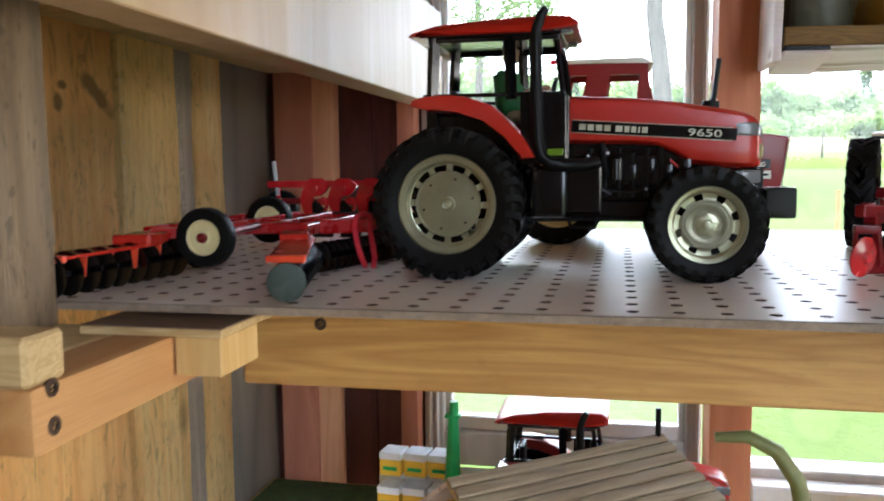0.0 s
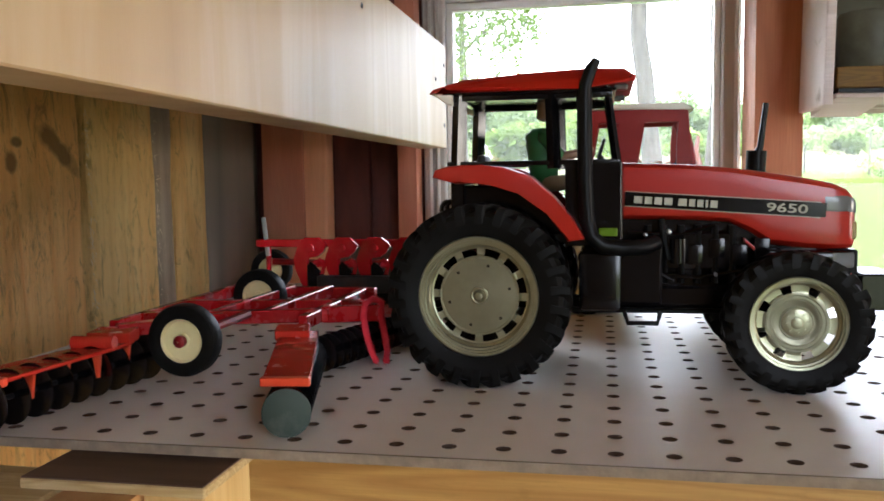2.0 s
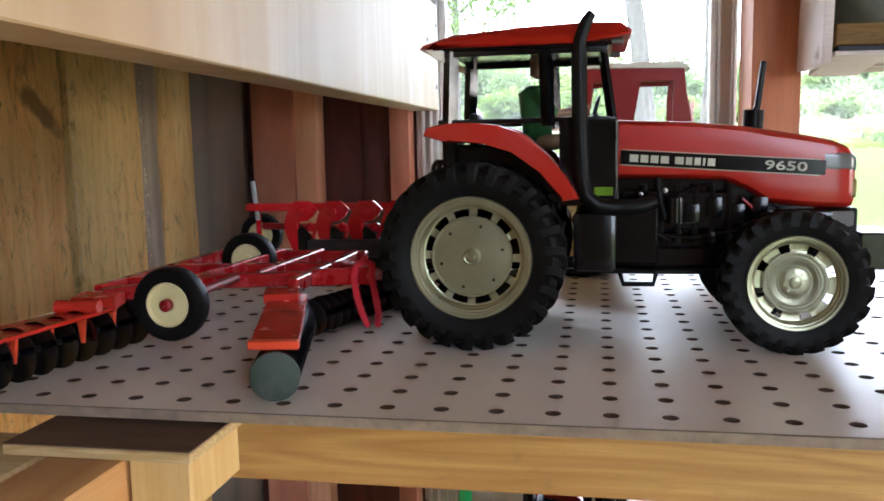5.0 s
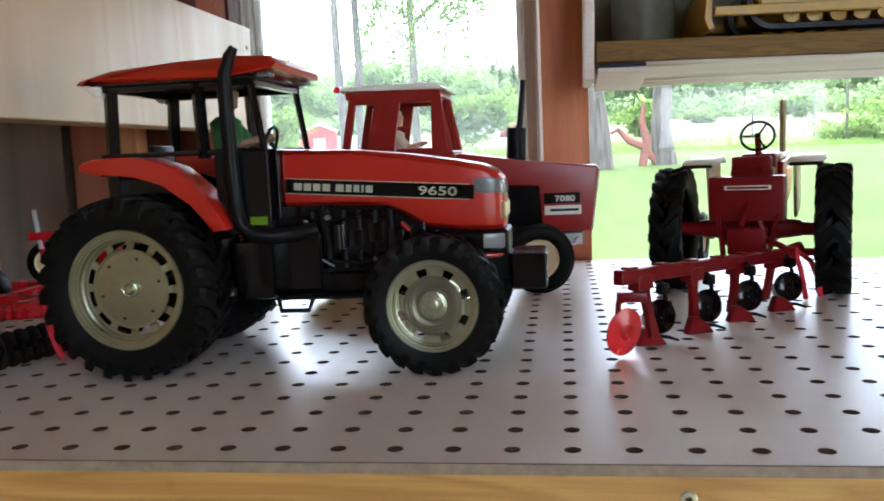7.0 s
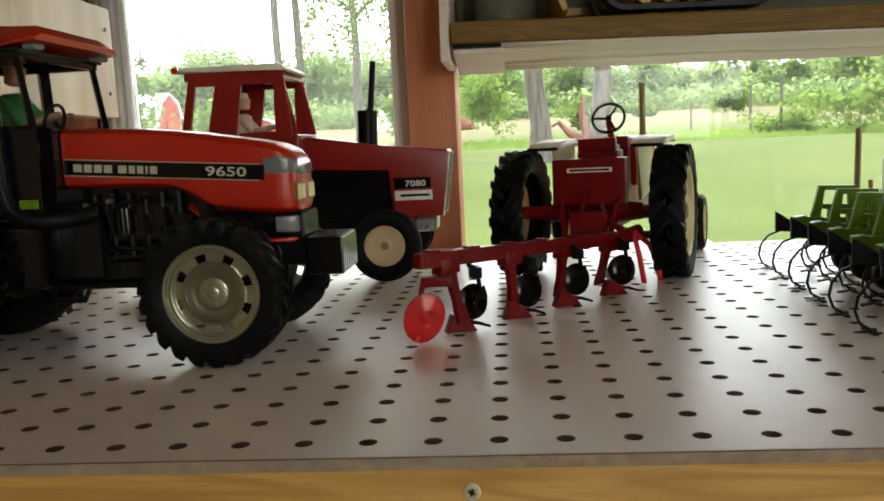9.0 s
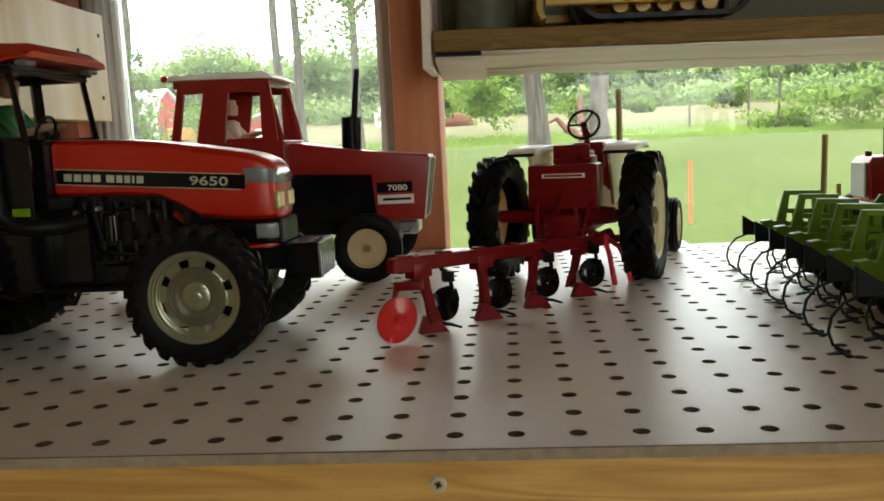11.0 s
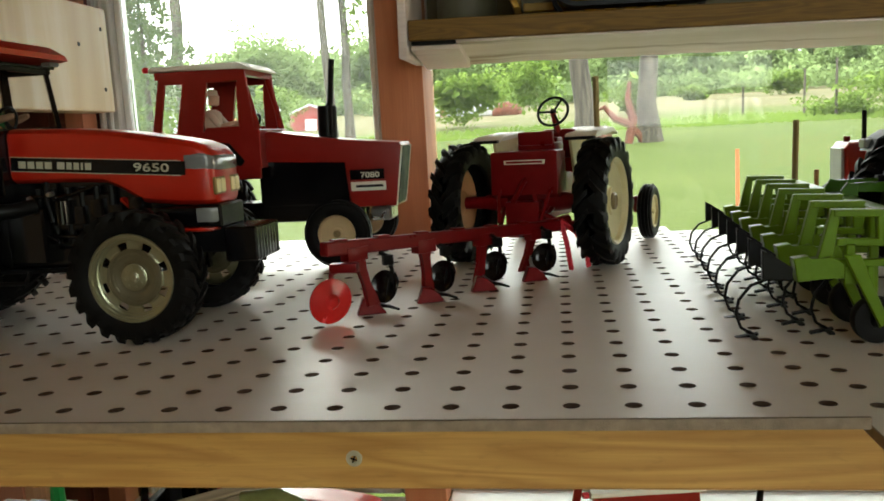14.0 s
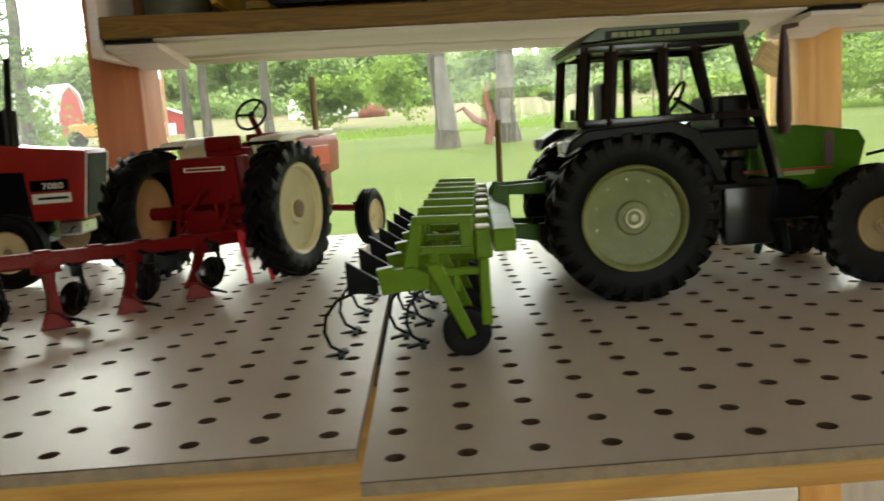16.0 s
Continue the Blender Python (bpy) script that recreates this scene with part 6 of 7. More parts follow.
def harrow():
    h = empty("toy_disc_harrow", pose(0, 0, 0))
    tagged(h, "glossy red folding toy disc harrow with black discs", "toy disc harrow")
    blade = disc_row((-0.4630, 0.0060, 0.0125), (-0.4960, 0.1280, 0.0125), 17, 0.0120, h)
    disc_row((-0.4900, 0.1380, 0.0125), (-0.4560, 0.2500, 0.0125), 14, 0.0120, h, "disc", blade)
    disc_row((-0.6160, -0.0120, 0.0152), (-0.5980, 0.1060, 0.0152), 9, 0.0150, h, "disc")
    disc_row((-0.6000, 0.1500, 0.0128), (-0.6300, 0.2500, 0.0128), 10, 0.0120, h, "disc", blade)
    # end plate of the near gang
    bm = lathe(bmesh.new(), [(0.0003, 0.0012), (0.0118, 0.0010), (0.0121, 0.0004), (0.0121, -0.0010), (0.0110, -0.0016), (0.0003, -0.0017)], 36)
    part("end_disc", bm, paint("dusty_dark_green", (0.035, 0.055, 0.045), 0.6, dust=0.2), h, "dusty dark green end disc", pose(-0.4618, 0.0022, 0.0122, 0, 0, 15))
    rp = plate("gang_beam", [(-0.4765, 0.0080, 0.0275), (-0.4525, 0.0120, 0.0275), (-0.4880, 0.1260, 0.0300), (-0.5120, 0.1220, 0.0300)], 0.0022, HARROWRED, h, "wide red gang plate")
    plate("gang_lip", [(-0.4768, 0.0055, 0.0282), (-0.4520, 0.0092, 0.0282), (-0.4530, 0.0140, 0.0282), (-0.4778, 0.0105, 0.0282)], 0.0045, ORANGE, rp, "bright orange end lip")
    plate("hinge_box", [(-0.5080, 0.1020, 0.0335), (-0.4870, 0.1060, 0.0335), (-0.4930, 0.1260, 0.0345), (-0.5140, 0.1220, 0.0345)], 0.0060, HARROWRED, rp)
    lp = plate("gang_beam", [(-0.6400, -0.0120, 0.0275), (-0.6060, -0.0100, 0.0275), (-0.5910, 0.0780, 0.0290), (-0.6140, 0.0760, 0.0290)], 0.0022, HARROWRED, h, "wide red gang plate")
    plate("gang_lip", [(-0.6408, -0.0150, 0.0282), (-0.6052, -0.0130, 0.0282), (-0.6060, -0.0080, 0.0282), (-0.6416, -0.0100, 0.0282)], 0.0045, ORANGE, lp, "bright orange end lip")
    for i in range(4):
        y = 0.010 + 0.024 * i
        x = -0.6110 + 0.0038 * i
        part("hanger", prism(bmesh.new(), [(x, 0.0268), (x + 0.0062, 0.0268), (x + 0.0042, 0.0120), (x + 0.0022, 0.0120)], y, y + 0.002, 0.0003, 1), ORANGE, lp)
    plate("hinge_box", [(-0.6200, 0.0780, 0.0345), (-0.5920, 0.0800, 0.0345), (-0.5960, 0.0980, 0.0355), (-0.6220, 0.0960, 0.0355)], 0.0080, HARROWRED, lp)

    def rail_(a, b, w=0.0035, t=0.0045, name="frame_rail", mat_=FRAMERED):
        a, b = Vector(a), Vector(b)
        d = b - a
        yaw, pitch = math.degrees(math.atan2(d.y, d.x)), math.degrees(math.atan2(-d.z, math.hypot(d.x, d.y)))
        part(name, bars([((0, -w, -t), (d.length, w, t))], 0.0008), mat_, h, "", pose(a.x, a.y, a.z, 0, pitch, yaw))

    z = 0.034
    rail_((-0.6150, 0.1000, z), (-0.6150, 0.2900, z))
    rail_((-0.5000, 0.1300, z), (-0.5000, 0.2700, z))
    rail_((-0.6180, 0.1320, z), (-0.4930, 0.1620, z), 0.004)
    rail_((-0.6180, 0.1900, z), (-0.4860, 0.2050, z), 0.004)
    rail_((-0.6180, 0.2760, z), (-0.4900, 0.2700, z), 0.004)
    rail_((-0.5700, 0.1450, z), (-0.5600, 0.2700, z + 0.002), 0.003)
    rail_((-0.5350, 0.1550, z), (-0.5280, 0.2700, z + 0.002), 0.003)
    rail_((-0.4980, 0.1640, z), (-0.4560, 0.1640, 0.0360), 0.0035, 0.0055, "drawbar")
    rail_((-0.4960, 0.2100, z), (-0.4560, 0.1680, 0.0360), 0.0030, 0.0045, "drawbar")
    rail_((-0.4600, 0.1660, 0.0360), (-0.4280, 0.1780, 0.0380), 0.004, 0.004, "drawbar")
    rail_((-0.6100, 0.0950, 0.033), (-0.5600, 0.1420, z), 0.005, 0.004)
    part("lock_pin", cyl(bmesh.new(), (-0.6190, 0.0640, 0.0315), (-0.5930, 0.0660, 0.0315), 0.0040, None, 12), HARROWRED, h)
    bm = tube(bmesh.new(), [(-0.5500, 0.076, 0.0335), (-0.5480, 0.110, 0.0350), (-0.5440, 0.145, 0.0365)], 0.0030, 8)
    part("wheel_arm", bm, DEEP, h)
    part("axle_cap", lathe(bmesh.new(), [(0.0036, 0.002), (0.0036, -0.001), (0.0020, -0.0022), (0.0003, -0.0024)], 14), DEEP, h, "red axle cap", pose(-0.5500, 0.0632, 0.0335))
    small_wheel("transport_wheel", 0.0225, 0.0125, CREAM, h, sided(-0.5500, 0.0700, 0.0335, -1))
    small_wheel("transport_wheel", 0.0225, 0.0125, CREAM, h, sided(-0.5780, 0.2450, 0.0345, -1))
    return h


harrow()


def mounted_plough():
    p = empty("toy_plough", pose(0, 0, 0))
    tagged(p, "glossy bright red mounted toy plough by the wall studs", "toy plough")
    part("beam", bars([((-0.6560, 0.4180, 0.0590), (-0.4000, 0.4260, 0.0670))], 0.001), CRIMSON, p, "long glossy red beam")
    hump = [(-0.005, -0.013), (-0.001, -0.003), (0.002, 0.004), (0.007, 0.0085), (0.021, 0.0085), (0.0295, 0.001), (0.0255, -0.006), (0.019, -0.0110), (0.0085, -0.0110), (0.0075, -0.016), (0.0095, -0.026), (0.015, -0.040), (0.020, -0.056), (0.010, -0.056), (0.004, -0.040), (-0.003, -0.024)]
    first = None
    for i in range(6):
        x = -0.6075 + 0.0325 * i
        at = pose(x, 0.4110, 0.0610)
        if first is None:
            first = part("shank", prism(bmesh.new(), hump, -0.0035, 0.0035, 0.0012, 2), CRIMSON, p, "rounded red shank", at)
            bmx = prism(bmesh.new(), [(0.000, 0.000), (0.000, 0.038), (0.003, 0.042), (0.008, 0.038), (0.017, 0.028), (0.024, 0.012), (0.023, 0.000)], -0.0012, 0.0012, 0.0005, 1)
            dk = part("blade", bmx, BLACK, p, "black curved plough body", pose(x + 0.0105, 0.4050, 0.0040, 0, 0, 12))
            part_link = tube(bmesh.new(), [(0.001, 0, -0.001), (0.007, -0.002, 0.002), (0.011, 0, -0.003), (0.009, 0, -0.011), (0.003, 0, -0.013)], 0.0022, 7)
            lk = part("trip_link", part_link, CRIMSON, p, "glossy red trip link", pose(x + 0.016, 0.4085, 0.0455))
            nut = part("pivot_bolt", lathe(bmesh.new(), [(0.0042, 0.003), (0.0042, -0.003), (0.0020, -0.0036), (0.0003, -0.0036)], 12), CRIMSON, p, "", pose(x + 0.013, 0.4065, 0.0590, 0, 0, 0))
        else:
            share("shank", first, p, at, "rounded red shank")
            share("blade", dk, p, pose(x + 0.0105, 0.4050, 0.0040, 0, 0, 12), "black curved plough body")
            share("trip_link", lk, p, pose(x + 0.016, 0.4085, 0.0455), "glossy red trip link")
            share("pivot_bolt", nut, p, pose(x + 0.013, 0.4065, 0.0590))
        part("lug", bars([((x + 0.019, 0.4060, 0.0400), (x + 0.027, 0.4120, 0.0480))], 0.0014), CRIMSON, p)
    part("brace", tube(bmesh.new(), [(-0.640, 0.424, 0.044), (-0.560, 0.424, 0.042), (-0.450, 0.424, 0.046)], 0.0034, 8), BROWNRED, p)
    part("skid_plate", bars([((-0.585, 0.396, 0.016), (-0.500, 0.405, 0.033))], 0.0038, 4), paint("navy_black", (0.012, 0.014, 0.022), 0.4), p, "navy-black skid plate")
    part("pin", cyl(bmesh.new(), (-0.6440, 0.421, 0.050), (-0.6480, 0.421, 0.0890), 0.0024, None, 10), GREY, p, "bare grey pin")
    small_wheel("gauge_wheel", 0.0225, 0.012, CREAM, p, sided(-0.6450, 0.4320, 0.0345, -1))
    part("wheel_arm", tube(bmesh.new(), [(-0.645, 0.424, 0.0345), (-0.644, 0.423, 0.062)], 0.0028, 8), CRIMSON, p)
    return p


mounted_plough()


# green row cultivator
def cultivator():
    c = empty("toy_cultivator", pose(0, 0, 0))
    tagged(c, "leaf-green row-crop toy cultivator with black spring tines", "toy cultivator")
    first = {}
    steps = [(0.0030 * i, 0.1085 + 0.0455 * i) for i in range(7)]
    for i, (dx, y) in enumerate(steps):
        at = pose(dx, y, 0)
        if not first:
            bm = bmesh.new()
            for o, hw in (([(0.1668, 0.0415), (0.1690, 0.0290), (0.1800, 0.0310), (0.1920, 0.0300), (0.1920, 0.0385), (0.1850, 0.0420), (0.1760, 0.0405), (0.1745, 0.0425)], 0.0042),
                          ([(0.1785, 0.0375), (0.1858, 0.0660), (0.1905, 0.0660), (0.1865, 0.0375)], 0.0022),
                          ([(0.1865, 0.0622), (0.2140, 0.0612), (0.2150, 0.0650), (0.1870, 0.0660)], 0.0026),
                          ([(0.1885, 0.0470), (0.2150, 0.0460), (0.2150, 0.0500), (0.1890, 0.0510)], 0.0020),
                          ([(0.2085, 0.0495), (0.2140, 0.0495), (0.2150, 0.0625), (0.2078, 0.0625)], 0.0022),
                          ([(0.1930, 0.0360), (0.1975, 0.0360), (0.1975, 0.0480), (0.1930, 0.0480)], 0.0030),
                          ([(0.1880, 0.0362), (0.2200, 0.0355), (0.2200, 0.0395), (0.1880, 0.0400)], 0.0020),
                          ([(0.1920, 0.0270), (0.1990, 0.0270), (0.1990, 0.0365), (0.1920, 0.0365)], 0.0026),
                          ([(0.2035, 0.0280), (0.2070, 0.0280), (0.2070, 0.0365), (0.2035, 0.0365)], 0.0020)):
                prism(bm, o, -hw, hw, 0.0006, 1)
            fr = part("unit_frame", bm, LIME, c, "leaf-green parallel frame", at)
            first["frame"] = fr
            first["arm"] = part("wheel_arm", prism(bmesh.new(), [(0.1905, 0.0430), (0.1985, 0.0430), (0.2128, 0.0075), (0.2082, 0.0052)], -0.0078, -0.0048, 0.0006, 1), LIME, fr, "green wheel arm")
            first["clamp"] = part("clamp", bars([((0.2152, -0.0060, 0.0440), (0.2235, 0.0060, 0.0585))], 0.001), LIME, fr)
            first["cap"] = part("cap", bars([((0.2160, -0.0050, 0.0586), (0.2228, 0.0050, 0.0598))], 0.0004), IVORY, fr, "pale top cap")
            first["post"] = part("post", bars([((0.2165, -0.0042, 0.0110), (0.2215, 0.0008, 0.0439))], 0.0006), LIME, fr)
            first["shield"] = part("shield", prism(bmesh.new(), [(0.1522, 0.0305), (0.1520, 0.0465), (0.1545, 0.0450), (0.1672, 0.0365), (0.1672, 0.0300)], -0.0016, 0.0016, 0.0004, 1), SATIN, fr, "black triangular shield")
            bm = tube(bmesh.new(), [(0.1660, 0, 0.0300), (0.1560, 0, 0.0310), (0.1465, 0, 0.0275), (0.1405, 0, 0.0200), (0.1390, 0, 0.0120), (0.1415, 0, 0.0050), (0.1480, 0, 0.0010)], 0.0009, 6, True)
            plateb = prism(bm, [(0.1385, -0.0012), (0.1500, 0.0010), (0.1500, 0.0022), (0.1385, 0.0002)], -0.0018, 0.0018)
            box(bm, (0.1470, 0.0, 0.0008), (0.0030, 0.018, 0.0014), 0.0003, Matrix.Translation((0, 0, 0)))
            first["tine"] = part("tine", bm, SATIN, fr, "thin black spring tine with sweep")
            first["wheel"] = None
        else:
            fr = share("unit_frame", first["frame"], c, at, "leaf-green parallel frame")
            for k, nm in (("arm", "wheel_arm"), ("clamp", "clamp"), ("cap", "cap"), ("post", "post"), ("shield", "shield"), ("tine", "tine")):
                share(nm, first[k], fr, first[k].matrix_basis.copy())
        for dx2, dy2, dz2 in ((0.0400, 0.008, 0.0), (0.0280, -0.0165, 0.0))[:1 if i == 0 else 2]:
            share("tine", first["tine"], fr, pose(dx2, dy2, dz2), "thin black spring tine with sweep")
    ms = wheel_set(0.0128, 0.0085, 0.0040, 0, "dish", SATIN)
    for dx, y in steps:
        add_wheel("gauge_wheel", ms, c, sided(0.2090 + dx, y + 0.0010, 0.0076, -1), "", "small black gauge wheel")
    part("toolbar", bars([((-0.0055, 0, -0.0055), (0.0055, 0.315, 0.0055))], 0.0008), LIME, c, "square green toolbar", pose(0.2290, 0.098, 0.0530, 0, 0, -3.6))
    for s in (-1, 1):
        bm = prism(bmesh.new(), [(0.2360, 0.0320), (0.2470, 0.0335), (0.2470, 0.0660), (0.2400, 0.0680), (0.2360, 0.0620)], 0.2690 + s * 0.016, 0.2690 + s * 0.019, 0.0006, 1)
        hp = part("hitch_plate", bm, GREEN, c, "dark green hitch plate")
        part("hitch_arm", tube(bmesh.new(), [(0.222, 0.269 + s * 0.0175, 0.0560), (0.2400, 0.269 + s * 0.0175, 0.0560)], 0.0032, 6), GREEN, hp)
    return c


cultivator()


def rod(x, y, z0, z1, r, material, label, lean=0.0):
    bm = tube(bmesh.new(), [(x, y, z0), (x + lean, y, z1)], r, 8)
    return tagged(finish("dowel", bm, material, None, label), "", "dowel")


rod(0.2570, 0.443, -0.0054, 0.1095, 0.0027, GOLD, "brown rod standing behind the cultivator", 0.002)
rod(0.2930, 0.500, -0.0054, 0.0610, 0.0022, PINE, "short pale peg standing behind the cultivator")


# ---- upper shelf ----
def dozer():
    d = empty("toy_bulldozer", pose(0.131, 0.556, 0.2262, 0, 1.1, 0) @ Matrix.Scale(1.16, 4))
    tagged(d, "yellow toy bulldozer on the upper shelf", "toy bulldozer")
    for s in (-1, 1):
        o = arc(-0.050, 0.022, 0.021, 90, 270, 12) + arc(0.050, 0.022, 0.021, -90, 90, 12)
        i_ = arc(-0.050, 0.022, 0.017, 90, 270, 12) + arc(0.050, 0.022, 0.017, -90, 90, 12)
        bm = bmesh.new()
        rows = [[bm.verts.new((x, y, z)) for x, z in q] for q, y in ((o, s * 0.028), (o, s * 0.050), (i_, s * 0.050), (i_, s * 0.028), (o, s * 0.028))]
        skin(bm, rows)
        tk = part("track", bm, SATIN, d, "dark track belt")
        for k in range(5):
            part("roller", cyl(bmesh.new(), (-0.036 + 0.018 * k, s * 0.030, 0.012), (-0.036 + 0.018 * k, s * 0.049, 0.012), 0.0065, None, 14), YELLOW, tk)
        part("track_frame", bars([((-0.062, min(s * 0.036, s * 0.052), 0.014), (0.062, max(s * 0.036, s * 0.052), 0.027))], 0.002), YELLOW, d, "yellow side frame")
        part("push_arm", bars([((-0.098, s * 0.056 - 0.003, 0.012), (0.030, s * 0.056 + 0.003, 0.020))], 0.001), YELLOW, d)
    part("body", bars([((-0.050, -0.026, 0.020), (0.060, 0.026, 0.060)), ((-0.045, -0.018, 0.060), (0.010, 0.018, 0.085)), ((0.020, -0.022, 0.060), (0.058, 0.022, 0.075))], 0.003, 2), YELLOW, d)
    bm = prism(bmesh.new(), [(-0.102, 0.001), (-0.106, 0.010), (-0.104, 0.034), (-0.096, 0.046), (-0.093, 0.045), (-0.100, 0.030), (-0.101, 0.010), (-0.097, 0.002)], -0.060, 0.060, 0.0006, 1)
    part("blade", bm, YELLOW, d, "curved yellow blade")
    return d


dozer()
bm = bmesh.new()
lathe(bm, [(0.0003, -0.030), (0.030, -0.030), (0.032, -0.026), (0.032, 0.026), (0.030, 0.030), (0.0003, 0.030)], 32, pose(0, 0, 0, 90, 0, 0))
tagged(finish("tin_drum", bm, paint("dull_olive_tin", (0.10, 0.10, 0.065), 0.5, var=0.2), None, "dull olive tin drum on the upper shelf", pose(-0.040, 0.570, 0.2580)), "", "tin")

# hanging wooden tag at the window
bm = bmesh.new()
box(bm, (0, 0, 0), (0.030, 0.012, 0.026), 0.0015)
tg = tagged(finish("hanging_tag", bm, PLYEDGE, None, "small pale wooden block hanging on a string", pose(0.5560, 0.580, 0.1520, 0, 32, 10)), "", "hanging tag")
part("string", tube(bmesh.new(), [(-0.004, 0, 0.012), (-0.022, 0, 0.030), (-0.040, 0, 0.052)], 0.0006, 5), IVORY, tg, "thin white string")

# ---- lower shelf ----
LOW = -0.375
lower = {o.location.x: o for o in scene.objects if o.parent is None and o.name.startswith("toy_tractor")}
mod = next(o for o in lower.values() if o.location.x < -0.37)
cabt = next(o for o in lower.values() if -0.34 < o.location.x < -0.3)
low1 = copy_thing(mod, pose(-0.362, 0.455, LOW))
tagged(low1, "orange-red toy tractor with black cab on the lower shelf")
low2 = copy_thing(cabt, pose(0.060, 0.360, LOW, 0, 0, 12))
tagged(low2, "red toy tractor with white roof on the lower shelf")


BARNROOF = timber("weathered_roof_slat", (0.40, 0.32, 0.20), (0.28, 0.21, 0.13), "X", 0.01, 0.7, 0.3)


def toy_barn():
    b = empty("toy_barn", pose(-0.405, 0.205, LOW, 0, 0, 40))
    tagged(b, "wooden toy barn with a slatted brown roof", "toy barn")
    part("wall", bars([((0.004, -0.105, 0.0), (0.236, 0.0, 0.128))], 0.001), YELLOW, b, "yellow barn walls")
    drop = 24
    part("roof", bars([((0, 0, -0.004), (0.24, 0.125, 0.0))]), PLYEDGE, b, "pale roof deck", pose(0, 0, 0.187, drop, 0, 0) @ pose(0, 0, 0, 0, 0, 0) @ Matrix.Diagonal((1, -1, 1, 1)))
    slat = None
    for i in range(9):
        at = pose(0, 0, 0.187, drop, 0, 0) @ pose(0, -0.0136 * i - 0.001, 0.001)
        if slat is None:
            slat = part("slat", bars([((-0.002, -0.0108, 0), (0.242, 0, 0.0045))], 0.0008), BARNROOF, b, "weathered brown roof slat", at)
        else:
            share("slat", slat, b, at, "weathered brown roof slat")
    part("back_roof", bars([((0, 0, -0.004), (0.24, 0.07, 0.0))]), WHITEPANEL, b, "", pose(0, 0, 0.187, -35, 0, 0))
    part("gable", bars([((0.004, -0.105, 0.128), (0.236, -0.004, 0.140)), ((0.004, -0.06, 0.140), (0.236, -0.004, 0.158))]), YELLOW, b)
    return b


toy_barn()
bm = tube(bmesh.new(), [(-0.185, 0.205, -0.136), (-0.160, 0.205, -0.134), (-0.138, 0.205, -0.145), (-0.122, 0.205, -0.168), (-0.112, 0.205, -0.21), (-0.108, 0.205, LOW)], [0.004, 0.0055, 0.0062, 0.0066, 0.0070, 0.0075], 12)
tagged(finish("toy_spout", bm, OLIVE, None, "curved olive-yellow toy unloading spout on the lower shelf"), "", "toy spout")
bm = tube(bmesh.new(), [(-0.430, 0.350, LOW), (-0.429, 0.350, -0.25), (-0.427, 0.350, -0.160)], [0.012, 0.009, 0.0045], 8)
box(bm, (-0.428, 0.350, -0.175), (0.016, 0.010, 0.004), 0.001)
tagged(finish("toy_tower", bm, BRIGHTGREEN, None, "tapered bright green plastic toy tower on the lower shelf"), "", "toy tower")
rod(-0.222, 0.352, LOW, -0.157, 0.0028, SATIN, "thin black rod standing on the lower shelf")
first = None
for col in range(3):
    for row in range(2):
        for lay in range(6):
            at = pose(-0.505 + 0.027 * col - 0.006 * row, 0.330 + 0.030 * row, LOW + 0.0255 * lay, 0, 0, -6)
            if lay == 5 and row == 0:
                continue
            if first is None:
                first = empty("carton", at)
                tagged(first, "small yellow and white carton stacked on the lower shelf", "carton", "stack of small cartons")
                part("box_body", bars([((0, 0, 0), (0.024, 0.026, 0.0170))], 0.0006), CARTONY, first, "yellow carton")
                part("box_lid", bars([((-0.0004, -0.0004, 0.0172), (0.0244, 0.0264, 0.0250))], 0.0006), CARTONW, first, "white lid")
                part("mark", bars([((0.004, -0.0008, 0.006), (0.020, -0.0005, 0.010))]), BRIGHTGREEN, first, "plain green bar")
            else:
                copy_thing(first, at)
setting("lower_mat", bars([((-0.750, 0.30, LOW + 0.0002), (-0.56, 0.63, LOW + 0.004))], 0.001), paint("green_felt", (0.055, 0.10, 0.03), 0.95, var=0.3, bump=0.6), "green felt mat on the lower shelf", "mat")

# ---- outdoors ----
def lawn():
    m, t, b = nodes_of("lawn")
    vec = place(t)
    big, fine = noisy(t, vec, 0.25, 5, 0.6), noisy(t, vec, 9, 5, 0.7)
    col = mixed(t, ranged(t, big, 0.35, 0.65), (0.068, 0.092, 0.018, 1), (0.088, 0.110, 0.026, 1))
    col = mixed(t, ranged(t, fine, 0.4, 0.75, 0, 0.5), col, (0.056, 0.082, 0.014, 1))
    sep = t.nodes.new("ShaderNodeSeparateXYZ")
    t.links.new(vec, sep.inputs[0])
    edge = t.nodes.new("ShaderNodeMath")
    edge.operation = "ADD"
    t.links.new(sep.outputs["Y"], edge.inputs[0])
    t.links.new(ranged(t, noisy(t, vec, 0.09, 4), 0.2, 0.8, -9, 9), edge.inputs[1])
    dry = mixed(t, ranged(t, noisy(t, vec, 0.5, 5), 0.35, 0.65), (0.155, 0.130, 0.074, 1), (0.105, 0.105, 0.047, 1))
    col = mixed(t, ranged(t, edge.outputs[0], 36, 46), col, dry)
    t.links.new(col, b.inputs["Base Color"])
    b.inputs["Roughness"].default_value, b.inputs["Specular IOR Level"].default_value = 0.95, 0.08
    bumped(t, b, fine, 0.6, 0.05)
    return m


